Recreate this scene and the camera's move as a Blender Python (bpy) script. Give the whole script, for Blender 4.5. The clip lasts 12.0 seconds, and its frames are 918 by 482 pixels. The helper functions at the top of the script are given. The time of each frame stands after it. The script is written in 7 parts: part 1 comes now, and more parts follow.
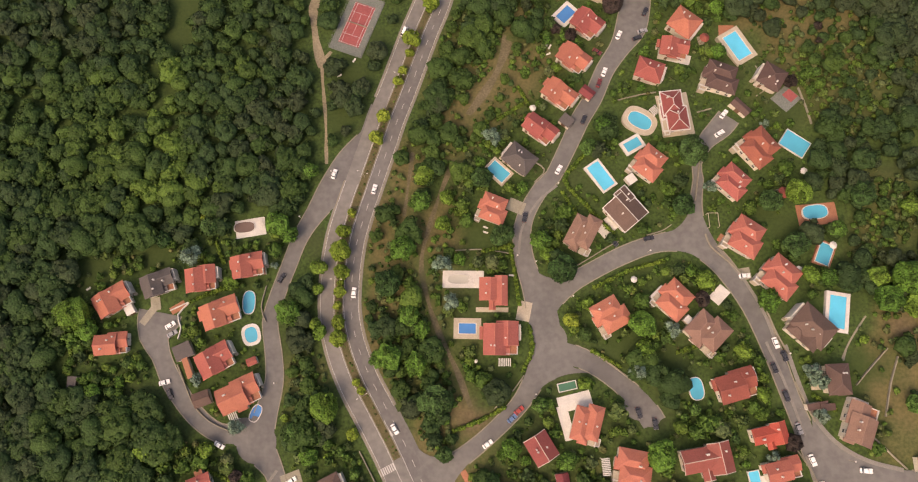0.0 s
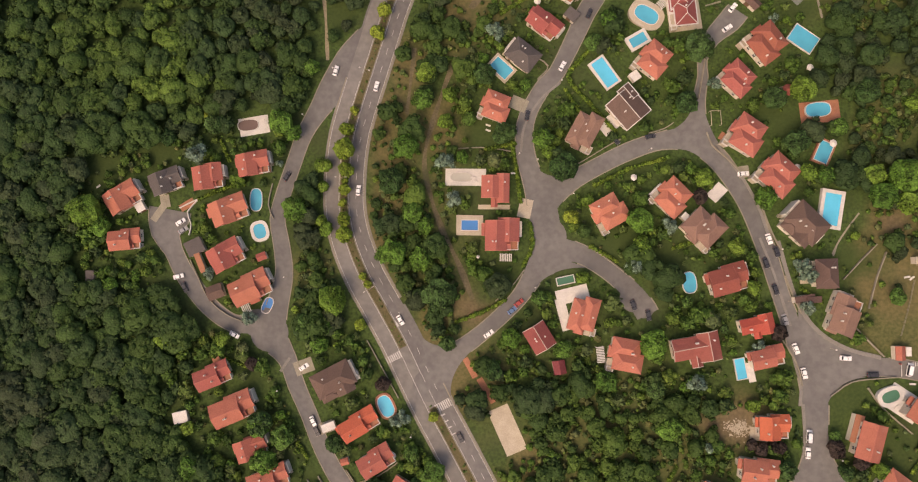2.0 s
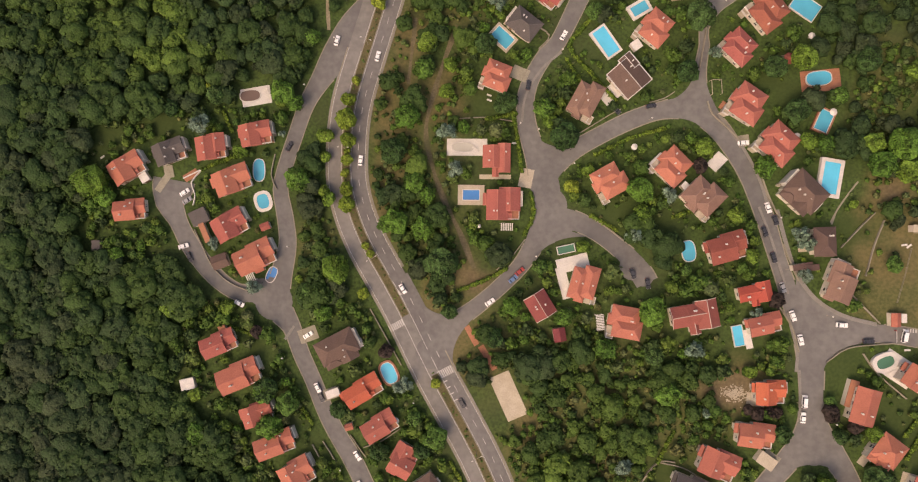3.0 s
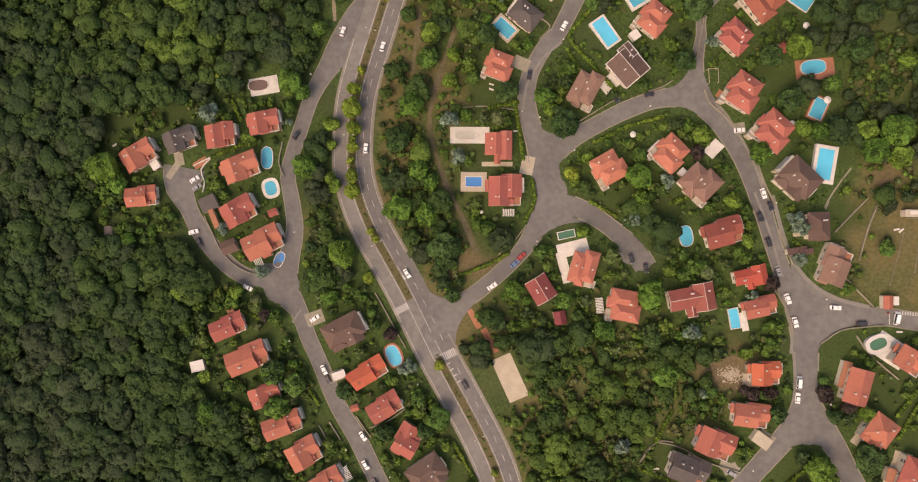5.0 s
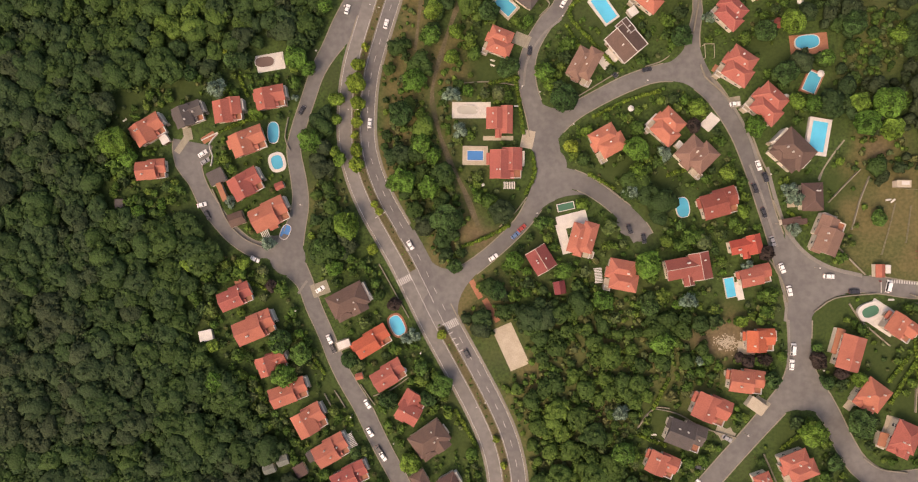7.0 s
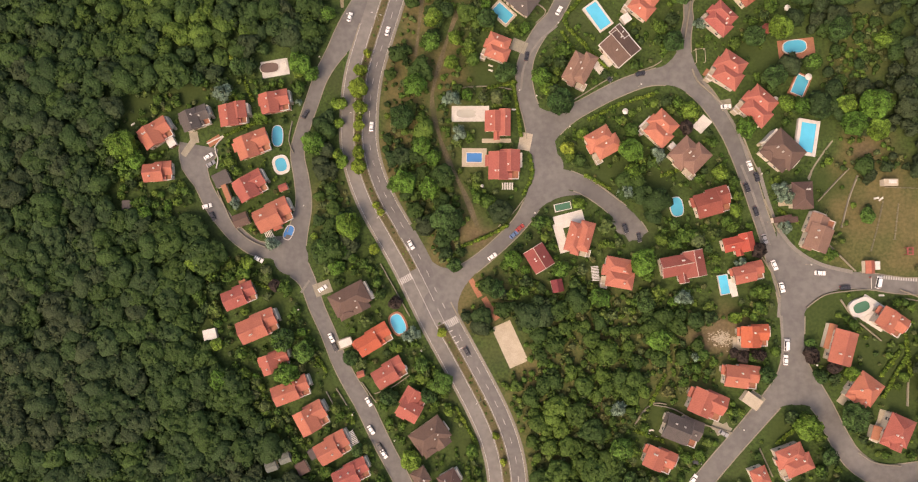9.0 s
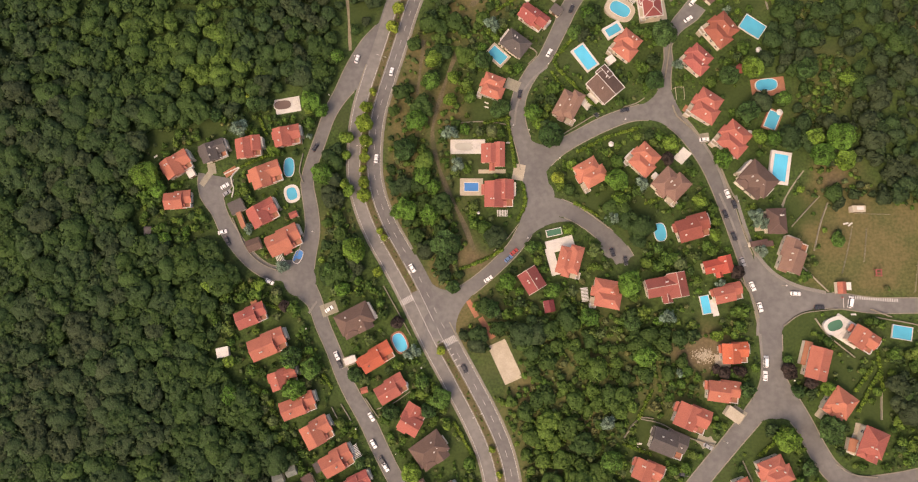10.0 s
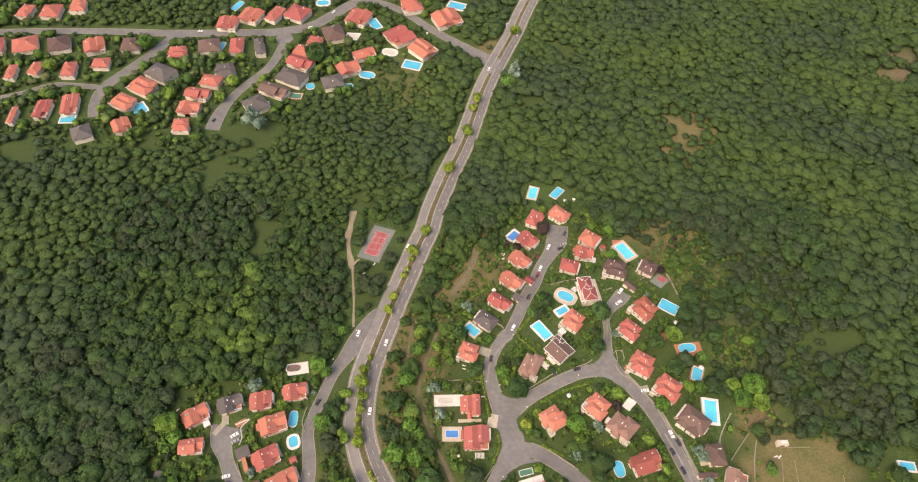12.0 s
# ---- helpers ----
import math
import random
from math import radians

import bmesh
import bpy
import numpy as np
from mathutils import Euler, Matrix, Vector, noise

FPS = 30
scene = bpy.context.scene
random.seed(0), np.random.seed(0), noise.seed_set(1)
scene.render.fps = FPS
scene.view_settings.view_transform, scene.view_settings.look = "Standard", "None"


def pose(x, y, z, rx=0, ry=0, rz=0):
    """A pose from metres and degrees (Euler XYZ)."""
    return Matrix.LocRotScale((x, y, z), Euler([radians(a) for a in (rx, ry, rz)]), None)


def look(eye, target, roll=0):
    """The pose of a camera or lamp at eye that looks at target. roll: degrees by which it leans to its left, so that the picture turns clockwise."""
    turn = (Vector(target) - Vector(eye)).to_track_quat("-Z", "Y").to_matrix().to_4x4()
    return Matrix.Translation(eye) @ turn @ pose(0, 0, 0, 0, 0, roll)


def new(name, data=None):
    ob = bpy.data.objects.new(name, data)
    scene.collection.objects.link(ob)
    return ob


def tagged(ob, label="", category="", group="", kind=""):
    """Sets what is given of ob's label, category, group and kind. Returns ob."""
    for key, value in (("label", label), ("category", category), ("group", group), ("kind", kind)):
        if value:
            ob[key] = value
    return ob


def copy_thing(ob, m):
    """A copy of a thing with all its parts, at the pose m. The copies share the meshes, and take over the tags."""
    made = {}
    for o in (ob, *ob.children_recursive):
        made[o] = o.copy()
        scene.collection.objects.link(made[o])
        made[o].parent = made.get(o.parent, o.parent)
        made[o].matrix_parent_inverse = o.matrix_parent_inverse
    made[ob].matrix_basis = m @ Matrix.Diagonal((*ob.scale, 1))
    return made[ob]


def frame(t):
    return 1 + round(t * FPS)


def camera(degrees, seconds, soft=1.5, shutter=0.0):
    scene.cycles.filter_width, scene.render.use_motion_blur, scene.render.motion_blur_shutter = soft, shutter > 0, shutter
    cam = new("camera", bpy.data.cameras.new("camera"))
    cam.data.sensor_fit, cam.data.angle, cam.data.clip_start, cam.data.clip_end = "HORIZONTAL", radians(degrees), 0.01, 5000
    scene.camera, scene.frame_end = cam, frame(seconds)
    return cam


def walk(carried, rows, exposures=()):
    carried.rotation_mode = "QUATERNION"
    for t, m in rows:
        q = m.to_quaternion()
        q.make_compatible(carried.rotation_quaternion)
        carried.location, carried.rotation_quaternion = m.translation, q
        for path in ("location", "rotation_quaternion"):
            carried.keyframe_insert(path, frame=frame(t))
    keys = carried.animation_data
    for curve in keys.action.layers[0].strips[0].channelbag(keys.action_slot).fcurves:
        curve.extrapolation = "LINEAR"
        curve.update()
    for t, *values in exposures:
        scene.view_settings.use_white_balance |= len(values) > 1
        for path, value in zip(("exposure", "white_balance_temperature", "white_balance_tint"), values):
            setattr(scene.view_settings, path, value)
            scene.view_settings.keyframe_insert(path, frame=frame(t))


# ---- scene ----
# ---- camera ----
cam = camera(70.0, 12.0, soft=1.15)
# seconds, eye, turn
ROWS = [
    (0, 0.506, -0.555, 230.587, 10.718, -0.561, 3.809),
    (0.5, 0.717, -2.665, 230.487, 10.011, -0.541, 3.858),
    (0.7, 0.634, -2.430, 230.898, 8.990, -0.545, 3.885),
    (1, 0.480, -1.997, 232.160, 7.595, -0.552, 3.922),
    (1.5, 0.500, -2.399, 233.345, 4.841, -0.466, 3.883),
    (2, 0.426, -2.054, 234.697, 2.053, -0.375, 3.856),
    (2.5, 0.529, -1.738, 235.477, 0.174, -0.273, 3.758),
    (2.7, 0.562, -3.250, 235.958, 0.103, -0.252, 3.757),
    (3, 0.582, -4.768, 236.868, 0.060, -0.240, 3.757),
    (5, 0.714, -9.762, 242.610, 0.024, -0.032, 3.737),
    (5.5, 0.794, -12.103, 244.125, 0.000, -0.000, 3.726),
    (6, 0.881, -14.474, 245.310, -0.012, 0.013, 3.747),
    (6.5, 1.416, -16.927, 246.841, -0.056, 0.151, 3.725),
    (7, 1.220, -19.668, 248.171, -0.030, 0.107, 3.685),
    (9, 1.212, -27.751, 253.419, 1.830, -0.044, 3.532),
    (9.5, 2.442, -29.200, 255.355, 2.764, 0.164, 3.540),
    (9.6, 2.350, -29.900, 256.600, 3.080, 0.160, 3.540),
    (9.7, 2.600, -30.900, 259.200, 3.460, 0.180, 3.540),
    (9.8, 3.000, -32.100, 262.800, 3.980, 0.210, 3.550),
    (9.9, 3.500, -33.350, 266.450, 4.600, 0.260, 3.560),
    (10, 4.031, -34.768, 270.053, 5.328, 0.316, 3.563),
    (10.2, 3.600, -40.309, 273.856, 8.208, 0.060, 3.380),
    (10.5, 4.604, -48.549, 279.360, 12.593, -0.056, 3.314),
    (11, 4.679, -63.243, 288.535, 20.232, -0.585, 3.127),
    (11.2, 4.861, -70.243, 291.744, 23.623, -0.821, 3.035),
    (11.5, 5.244, -80.467, 297.068, 28.358, -1.060, 2.915),
    (12, 4.779, -97.770, 305.963, 36.544, -1.544, 2.569),
]
EXPOSURES = [(0.0, 0.92, 8650, 23), (2.0, 0.76, 8650, 23), (6.5, 0.84, 8650, 23), (9.5, 1.04, 8650, 22), (10.5, 0.87, 8550, 22), (11.0, 0.77, 8450, 22), (11.5, 0.87, 8150, 21), (12.0, 1.34, 7750, 19)]
walk(cam, [(t, pose(x, y, z, rx, ry, rz)) for t, x, y, z, rx, ry, rz in ROWS], EXPOSURES)

# ---- light: hazy, mostly overcast sky with a veiled sun ----
SUN_UP, SUN_ROUND = 52.0, 215.0  # elevation, compass bearing of the sun
world = bpy.data.worlds.new("sky")
scene.world = world
world.use_nodes = True
wn = world.node_tree.nodes
sky = wn.new("ShaderNodeTexSky")
sky.sky_type, sky.sun_disc = "NISHITA", False
sky.sun_elevation, sky.sun_rotation = radians(SUN_UP), radians(SUN_ROUND)
sky.dust_density, sky.air_density = 4.0, 1.0
world.node_tree.links.new(sky.outputs[0], wn["Background"].inputs[0])
wn["Background"].inputs[1].default_value = 0.15
sun = new("sun", bpy.data.lights.new("sun", "SUN"))
sun.data.energy, sun.data.angle, sun.data.color = 0.62, radians(28), (1.0, 0.93, 0.82)
sun.matrix_world = look((200 * math.sin(radians(SUN_ROUND)), 200 * math.cos(radians(SUN_ROUND)), 200 * math.tan(radians(SUN_UP))), (0, 0, 0))


# ---- materials ----
def shade(name, colours, scale=1.0, fine=8.0, rough=0.85, bump=0.3, rows=0.0, vary=0.0, metal=0.0, spec=0.3, attr=None, mottle=0.35, coords="Object"):
    """A surface of two or three colours mixed by coarse and fine noise, with relief; rows: ribs every so many metres of height."""
    m = bpy.data.materials.new(name)
    m.use_nodes = True
    n, k = m.node_tree.nodes, m.node_tree.links
    b = n["Principled BSDF"]
    tc = n.new("ShaderNodeTexCoord")

    def tex(s, detail=4.0):
        t = n.new("ShaderNodeTexNoise")
        t.inputs["Scale"].default_value, t.inputs["Detail"].default_value = s, detail
        k.new(tc.outputs[coords], t.inputs["Vector"])
        return t.outputs["Fac"]

    def ramp(fac, a, b_, lo=0.35, hi=0.65):
        r = n.new("ShaderNodeValToRGB")
        r.color_ramp.elements[0].position, r.color_ramp.elements[1].position = lo, hi
        r.color_ramp.elements[0].color, r.color_ramp.elements[1].color = (*a, 1), (*b_, 1)
        k.new(fac, r.inputs[0])
        return r.outputs[0]

    def mix(fac, a, b_, how="MIX"):
        x = n.new("ShaderNodeMix")
        x.data_type, x.blend_type = "RGBA", how
        if isinstance(fac, float):
            x.inputs[0].default_value = fac
        else:
            k.new(fac, x.inputs[0])
        k.new(a, x.inputs[6])
        k.new(b_, x.inputs[7])
        return x.outputs[2]

    coarse, small = tex(scale), tex(fine, 6.0)
    col = ramp(coarse, colours[0], colours[1])
    col = mix(mottle, col, ramp(small, [c * 0.55 for c in colours[0]], [min(1, c * 1.4) for c in colours[1]]))
    if len(colours) > 2:
        f = n.new("ShaderNodeMapRange")
        f.inputs["From Min"].default_value, f.inputs["From Max"].default_value = 0.55, 0.75
        k.new(tex(scale * 0.37), f.inputs["Value"])
        r = n.new("ShaderNodeRGB")
        r.outputs[0].default_value = (*colours[2], 1)
        col = mix(f.outputs[0], col, r.outputs[0])
    if attr:
        for name_, c2 in attr:
            a = n.new("ShaderNodeAttribute")
            a.attribute_name = name_
            col = mix(a.outputs["Fac"], col, ramp(small, c2[0], c2[1], 0.3, 0.7))
    if vary:
        info = n.new("ShaderNodeObjectInfo")
        h = n.new("ShaderNodeHueSaturation")
        for sock, lo, hi in (("Value", 1 - vary, 1 + vary), ("Hue", 0.5 - vary * 0.06, 0.5 + vary * 0.06)):
            r = n.new("ShaderNodeMapRange")
            r.inputs["To Min"].default_value, r.inputs["To Max"].default_value = lo, hi
            k.new(info.outputs["Random"], r.inputs["Value"])
            k.new(r.outputs[0], h.inputs[sock])
        k.new(col, h.inputs["Color"])
        col = h.outputs[0]
    height = small
    if rows:
        s = n.new("ShaderNodeSeparateXYZ")
        k.new(tc.outputs["Object"], s.inputs[0])
        d = n.new("ShaderNodeMath")
        d.operation = "MULTIPLY"
        d.inputs[1].default_value = 1 / rows
        k.new(s.outputs["Z"], d.inputs[0])
        fr = n.new("ShaderNodeMath")
        fr.operation = "FRACT"
        k.new(d.outputs[0], fr.inputs[0])
        ad = n.new("ShaderNodeMath")
        ad.operation = "ADD"
        k.new(fr.outputs[0], ad.inputs[0])
        k.new(small, ad.inputs[1])
        height = ad.outputs[0]
    bp = n.new("ShaderNodeBump")
    bp.inputs["Strength"].default_value, bp.inputs["Distance"].default_value = bump, 0.1
    k.new(height, bp.inputs["Height"])
    k.new(bp.outputs[0], b.inputs["Normal"])
    k.new(col, b.inputs["Base Color"])
    b.inputs["Roughness"].default_value, b.inputs["Metallic"].default_value = rough, metal
    b.inputs["Specular IOR Level"].default_value = spec
    return m


def leafy(name, colours, tint="object", spread=0.5, sprays=1.5, depth=1.0):
    """Leaves: the tree's own green out of a row of greens, lighter and darker leaf by leaf, shade painted between
    sprays.
    """
    m = bpy.data.materials.new(name)
    m.use_nodes = True
    n, k = m.node_tree.nodes, m.node_tree.links
    p = n["Principled BSDF"]
    r = n.new("ShaderNodeValToRGB")
    ramp = r.color_ramp
    while len(ramp.elements) < len(colours):
        ramp.elements.new(0.5)
    for i, c in enumerate(colours):
        ramp.elements[i].position = i / (len(colours) - 1)
        ramp.elements[i].color = (*c, 1)
    if tint == "object":
        src = n.new("ShaderNodeObjectInfo").outputs["Random"]
    else:
        at = n.new("ShaderNodeAttribute")
        at.attribute_name = "tint"
        src = at.outputs["Fac"]
    k.new(src, r.inputs[0])
    geo = n.new("ShaderNodeNewGeometry")
    val = n.new("ShaderNodeMapRange")
    val.inputs["To Min"].default_value, val.inputs["To Max"].default_value = 1 - spread, 1 + spread
    k.new(geo.outputs["Random Per Island"], val.inputs["Value"])
    h = n.new("ShaderNodeHueSaturation")
    k.new(val.outputs[0], h.inputs["Value"])
    k.new(r.outputs[0], h.inputs["Color"])
    # sprays of leaves, half a metre across; shade between them put into the colour
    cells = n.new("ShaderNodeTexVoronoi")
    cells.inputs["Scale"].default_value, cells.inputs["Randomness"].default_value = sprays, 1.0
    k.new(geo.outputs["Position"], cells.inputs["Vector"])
    # bright at each spray's centre, painted shade in the gaps
    gap_shade = n.new("ShaderNodeMapRange")
    gap_shade.inputs["From Max"].default_value = 0.75
    gap_shade.inputs["To Min"].default_value, gap_shade.inputs["To Max"].default_value = 1.0 + 0.40 * depth, 1.0 - 0.36 * depth
    k.new(cells.outputs["Distance"], gap_shade.inputs["Value"])
    each = n.new("ShaderNodeSeparateColor")
    k.new(cells.outputs["Color"], each.inputs[0])
    own = n.new("ShaderNodeMapRange")
    own.inputs["To Min"].default_value, own.inputs["To Max"].default_value = 1.0 - 0.24 * depth, 1.0 + 0.24 * depth
    k.new(each.outputs[0], own.inputs["Value"])
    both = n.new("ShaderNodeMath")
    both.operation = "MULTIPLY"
    k.new(gap_shade.outputs[0], both.inputs[0])
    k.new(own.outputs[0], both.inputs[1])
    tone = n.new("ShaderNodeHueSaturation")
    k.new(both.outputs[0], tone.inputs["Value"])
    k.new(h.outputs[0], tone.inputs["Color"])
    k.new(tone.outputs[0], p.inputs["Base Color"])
    bp = n.new("ShaderNodeBump")
    bp.invert = True
    bp.inputs["Strength"].default_value, bp.inputs["Distance"].default_value = 0.75 * depth, 0.45
    k.new(cells.outputs["Distance"], bp.inputs["Height"])
    k.new(bp.outputs[0], p.inputs["Normal"])
    p.inputs["Roughness"].default_value = 0.75
    p.inputs["Specular IOR Level"].default_value = 0.15
    return m


def plain(name, col, rough=0.5, metal=0.0, spec=0.5):
    return shade(name, (col, [c * 0.85 for c in col]), 0.8, 5.0, rough, 0.05, 0, 0, metal, spec)


GRASS = ((0.028, 0.054, 0.012), (0.046, 0.076, 0.018), (0.042, 0.055, 0.019))
M = {
    "ground": shade("ground_cover", GRASS, 0.12, 1.0, 0.95, 0.6, mottle=0.6, attr=(("scrub", ((0.052, 0.073, 0.020), (0.100, 0.098, 0.036))), ("lawn", ((0.028, 0.050, 0.011), (0.043, 0.064, 0.016))), ("dry", ((0.078, 0.076, 0.027), (0.140, 0.113, 0.049))), ("bare", ((0.092, 0.069, 0.036), (0.151, 0.115, 0.064))))),
    "asphalt": shade("old_asphalt", ((0.116, 0.110, 0.103), (0.154, 0.146, 0.135), (0.100, 0.095, 0.090)), 0.09, 0.5, 0.9, 0.04, mottle=0.2),
    "asphalt_pale": shade("pale_asphalt", ((0.146, 0.136, 0.123), (0.182, 0.170, 0.153), (0.130, 0.121, 0.110)), 0.07, 0.5, 0.9, 0.04, mottle=0.2),
    "asphalt_new": shade("newer_asphalt", ((0.116, 0.109, 0.102), (0.148, 0.139, 0.129), (0.106, 0.100, 0.094)), 0.05, 0.6, 0.9, 0.04, mottle=0.18),
    "paint": shade("road_paint", ((0.52, 0.50, 0.46), (0.40, 0.38, 0.35)), 0.8, 6.0, 0.8, 0.05),
    "kerb": shade("kerb_concrete", ((0.259, 0.230, 0.173), (0.202, 0.180, 0.134)), 0.3, 3.0, 0.9, 0.1),
    "walkway": shade("worn_concrete", ((0.215, 0.200, 0.175), (0.170, 0.158, 0.138)), 0.3, 3.0, 0.9, 0.1),
    "dirt": shade("trodden_earth", ((0.195, 0.160, 0.104), (0.250, 0.205, 0.136), (0.150, 0.130, 0.080)), 0.15, 1.5, 0.95, 0.4),
    "track": shade("grassy_track", ((0.100, 0.086, 0.048), (0.145, 0.118, 0.072), (0.055, 0.060, 0.026)), 0.25, 1.5, 0.95, 0.4),
    "verge": shade("dry_verge", ((0.070, 0.062, 0.026), (0.110, 0.090, 0.042), (0.050, 0.056, 0.020)), 0.3, 2.0, 0.95, 0.4),
    "plaster": shade("cream_plaster", ((0.60, 0.53, 0.43), (0.51, 0.45, 0.36)), 0.4, 3.0, 0.9, 0.1, vary=0.15),
    "white": shade("white_paint", ((0.58, 0.545, 0.49), (0.48, 0.45, 0.41)), 0.5, 4.0, 0.7, 0.05),
    "cream": shade("cream_paving", ((0.430, 0.370, 0.280), (0.340, 0.290, 0.215)), 0.3, 2.5, 0.85, 0.1),
    "brick": shade("brick_paving", ((0.360, 0.150, 0.088), (0.280, 0.120, 0.070)), 0.3, 2.5, 0.85, 0.1),
    "stone": shade("grey_stone", ((0.300, 0.270, 0.202), (0.220, 0.200, 0.150)), 0.4, 2.5, 0.9, 0.3),
    "glass": plain("window_glass", (0.03, 0.04, 0.05), 0.08, 0.0, 0.8),
    "wood": shade("brown_wood", ((0.16, 0.09, 0.05), (0.11, 0.06, 0.035)), 0.8, 6.0, 0.7, 0.2),
    "bark": shade("bark", ((0.10, 0.075, 0.05), (0.07, 0.05, 0.035)), 1.0, 6.0, 0.95, 0.4),
    "rubber": plain("tyre_rubber", (0.02, 0.02, 0.02), 0.8),
    "court_red": shade("court_red", ((0.30, 0.080, 0.076), (0.25, 0.066, 0.064)), 0.2, 2.0, 0.9, 0.05),
    "court_green": shade("court_grey_green", ((0.12, 0.135, 0.115), (0.15, 0.16, 0.14)), 0.2, 2.0, 0.9, 0.05),
}
ROOF = {
    "red": ((0.350, 0.106, 0.077), (0.288, 0.087, 0.063), (0.312, 0.122, 0.096)),
    "bright": ((0.410, 0.094, 0.054), (0.352, 0.078, 0.045), (0.375, 0.106, 0.070)),
    "salmon": ((0.390, 0.128, 0.090), (0.325, 0.104, 0.074), (0.350, 0.142, 0.108)),
    "dark": ((0.225, 0.056, 0.050), (0.182, 0.045, 0.042), (0.204, 0.066, 0.058)),
    "pink": ((0.235, 0.135, 0.100), (0.190, 0.110, 0.082), (0.215, 0.130, 0.098)),
    "pinkred": ((0.259, 0.075, 0.051), (0.215, 0.060, 0.044), (0.230, 0.086, 0.060)),
    "brown": ((0.118, 0.072, 0.057), (0.093, 0.057, 0.047), (0.104, 0.072, 0.060)),
    "grey": ((0.097, 0.082, 0.075), (0.075, 0.065, 0.060), (0.086, 0.079, 0.070)),
}
for key, c in ROOF.items():
    M["roof_" + key] = shade("roof_tiles_" + key, c, 0.35, 3.0, 0.8, 0.55, rows=0.13, vary=0.16)
    pale = (0.42, 0.36, 0.30) if key == "dark" else (0.0, 0.0, 0.0)
    M["ridge_" + key] = shade("ridge_tiles_" + key, [[max(p, min(1, v * 1.12 + 0.012)) for v, p in zip(q, pale)] for q in c[:2]], 0.5, 4.0, 0.8, 0.2)
WATER = {"bright": (0.06, 0.47, 0.66), "blue": (0.05, 0.36, 0.49), "deep": (0.05, 0.20, 0.45), "cover": (0.42, 0.40, 0.34), "dry": (0.14, 0.095, 0.08), "green": (0.06, 0.16, 0.10)}
for key, c in WATER.items():
    M["water_" + key] = shade("pool_water_" + key, (c, [v * 0.85 for v in c]), 0.15, 1.4, 0.9 if key in ("dry", "cover") else 0.06, 0.04, mottle=0.06)
PAINTWORK = {"white": (0.78, 0.77, 0.74), "dark": (0.03, 0.03, 0.035), "grey": (0.28, 0.28, 0.28), "red": (0.35, 0.04, 0.03), "blue": (0.08, 0.16, 0.30), "maroon": (0.16, 0.03, 0.03), "van": (0.80, 0.79, 0.76)}
for key, c in PAINTWORK.items():
    M["car_" + key] = plain("car_paint_" + key, c, 0.3)
LEAF = {
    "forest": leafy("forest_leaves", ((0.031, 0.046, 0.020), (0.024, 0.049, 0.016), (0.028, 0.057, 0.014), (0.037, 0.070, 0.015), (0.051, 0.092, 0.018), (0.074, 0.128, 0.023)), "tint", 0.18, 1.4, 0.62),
    # muted tones, low leaf contrast: distance haze put into the leaf colour
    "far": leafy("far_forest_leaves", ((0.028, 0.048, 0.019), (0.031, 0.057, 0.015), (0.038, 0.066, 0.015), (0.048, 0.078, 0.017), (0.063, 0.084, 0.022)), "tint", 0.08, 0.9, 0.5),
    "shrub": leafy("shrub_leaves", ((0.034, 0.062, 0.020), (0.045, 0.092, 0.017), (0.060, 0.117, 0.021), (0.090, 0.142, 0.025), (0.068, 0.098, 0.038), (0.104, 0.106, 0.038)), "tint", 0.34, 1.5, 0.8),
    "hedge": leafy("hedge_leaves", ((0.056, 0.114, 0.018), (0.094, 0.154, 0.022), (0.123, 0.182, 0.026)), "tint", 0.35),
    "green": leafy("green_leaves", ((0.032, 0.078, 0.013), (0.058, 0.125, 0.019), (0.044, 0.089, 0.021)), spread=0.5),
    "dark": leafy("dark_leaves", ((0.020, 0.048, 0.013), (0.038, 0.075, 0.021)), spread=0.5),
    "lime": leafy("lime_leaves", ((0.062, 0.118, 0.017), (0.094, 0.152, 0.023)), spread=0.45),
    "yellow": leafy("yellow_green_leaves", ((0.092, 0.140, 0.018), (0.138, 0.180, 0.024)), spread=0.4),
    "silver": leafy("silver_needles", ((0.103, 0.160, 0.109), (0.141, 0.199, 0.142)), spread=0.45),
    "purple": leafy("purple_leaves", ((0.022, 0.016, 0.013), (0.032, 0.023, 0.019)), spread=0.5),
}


# ---- ground: a shallow valley with the main road in it ----
GROUND = (6.80, 12.36, -5.55, 21.72, -3.94, -7.28)


def lie(x, y):
    """Height of the ground."""
    u, v = math.tanh(x / 200), math.tanh(y / 200)
    return GROUND[0] + GROUND[1] * u + GROUND[2] * v + GROUND[3] * u * u + GROUND[4] * u * v + GROUND[5] * v * v


AREAS = {"dry": [], "lawn": [], "bare": [], "scrub": [], "field": [], "light": [], "thicket": []}
KEEP = []  # x, y, radius: where no tree may stand


def area(kind, x, y, r):
    AREAS[kind].append((x, y, r))


def keep(x, y, r):
    KEEP.append((x, y, r))


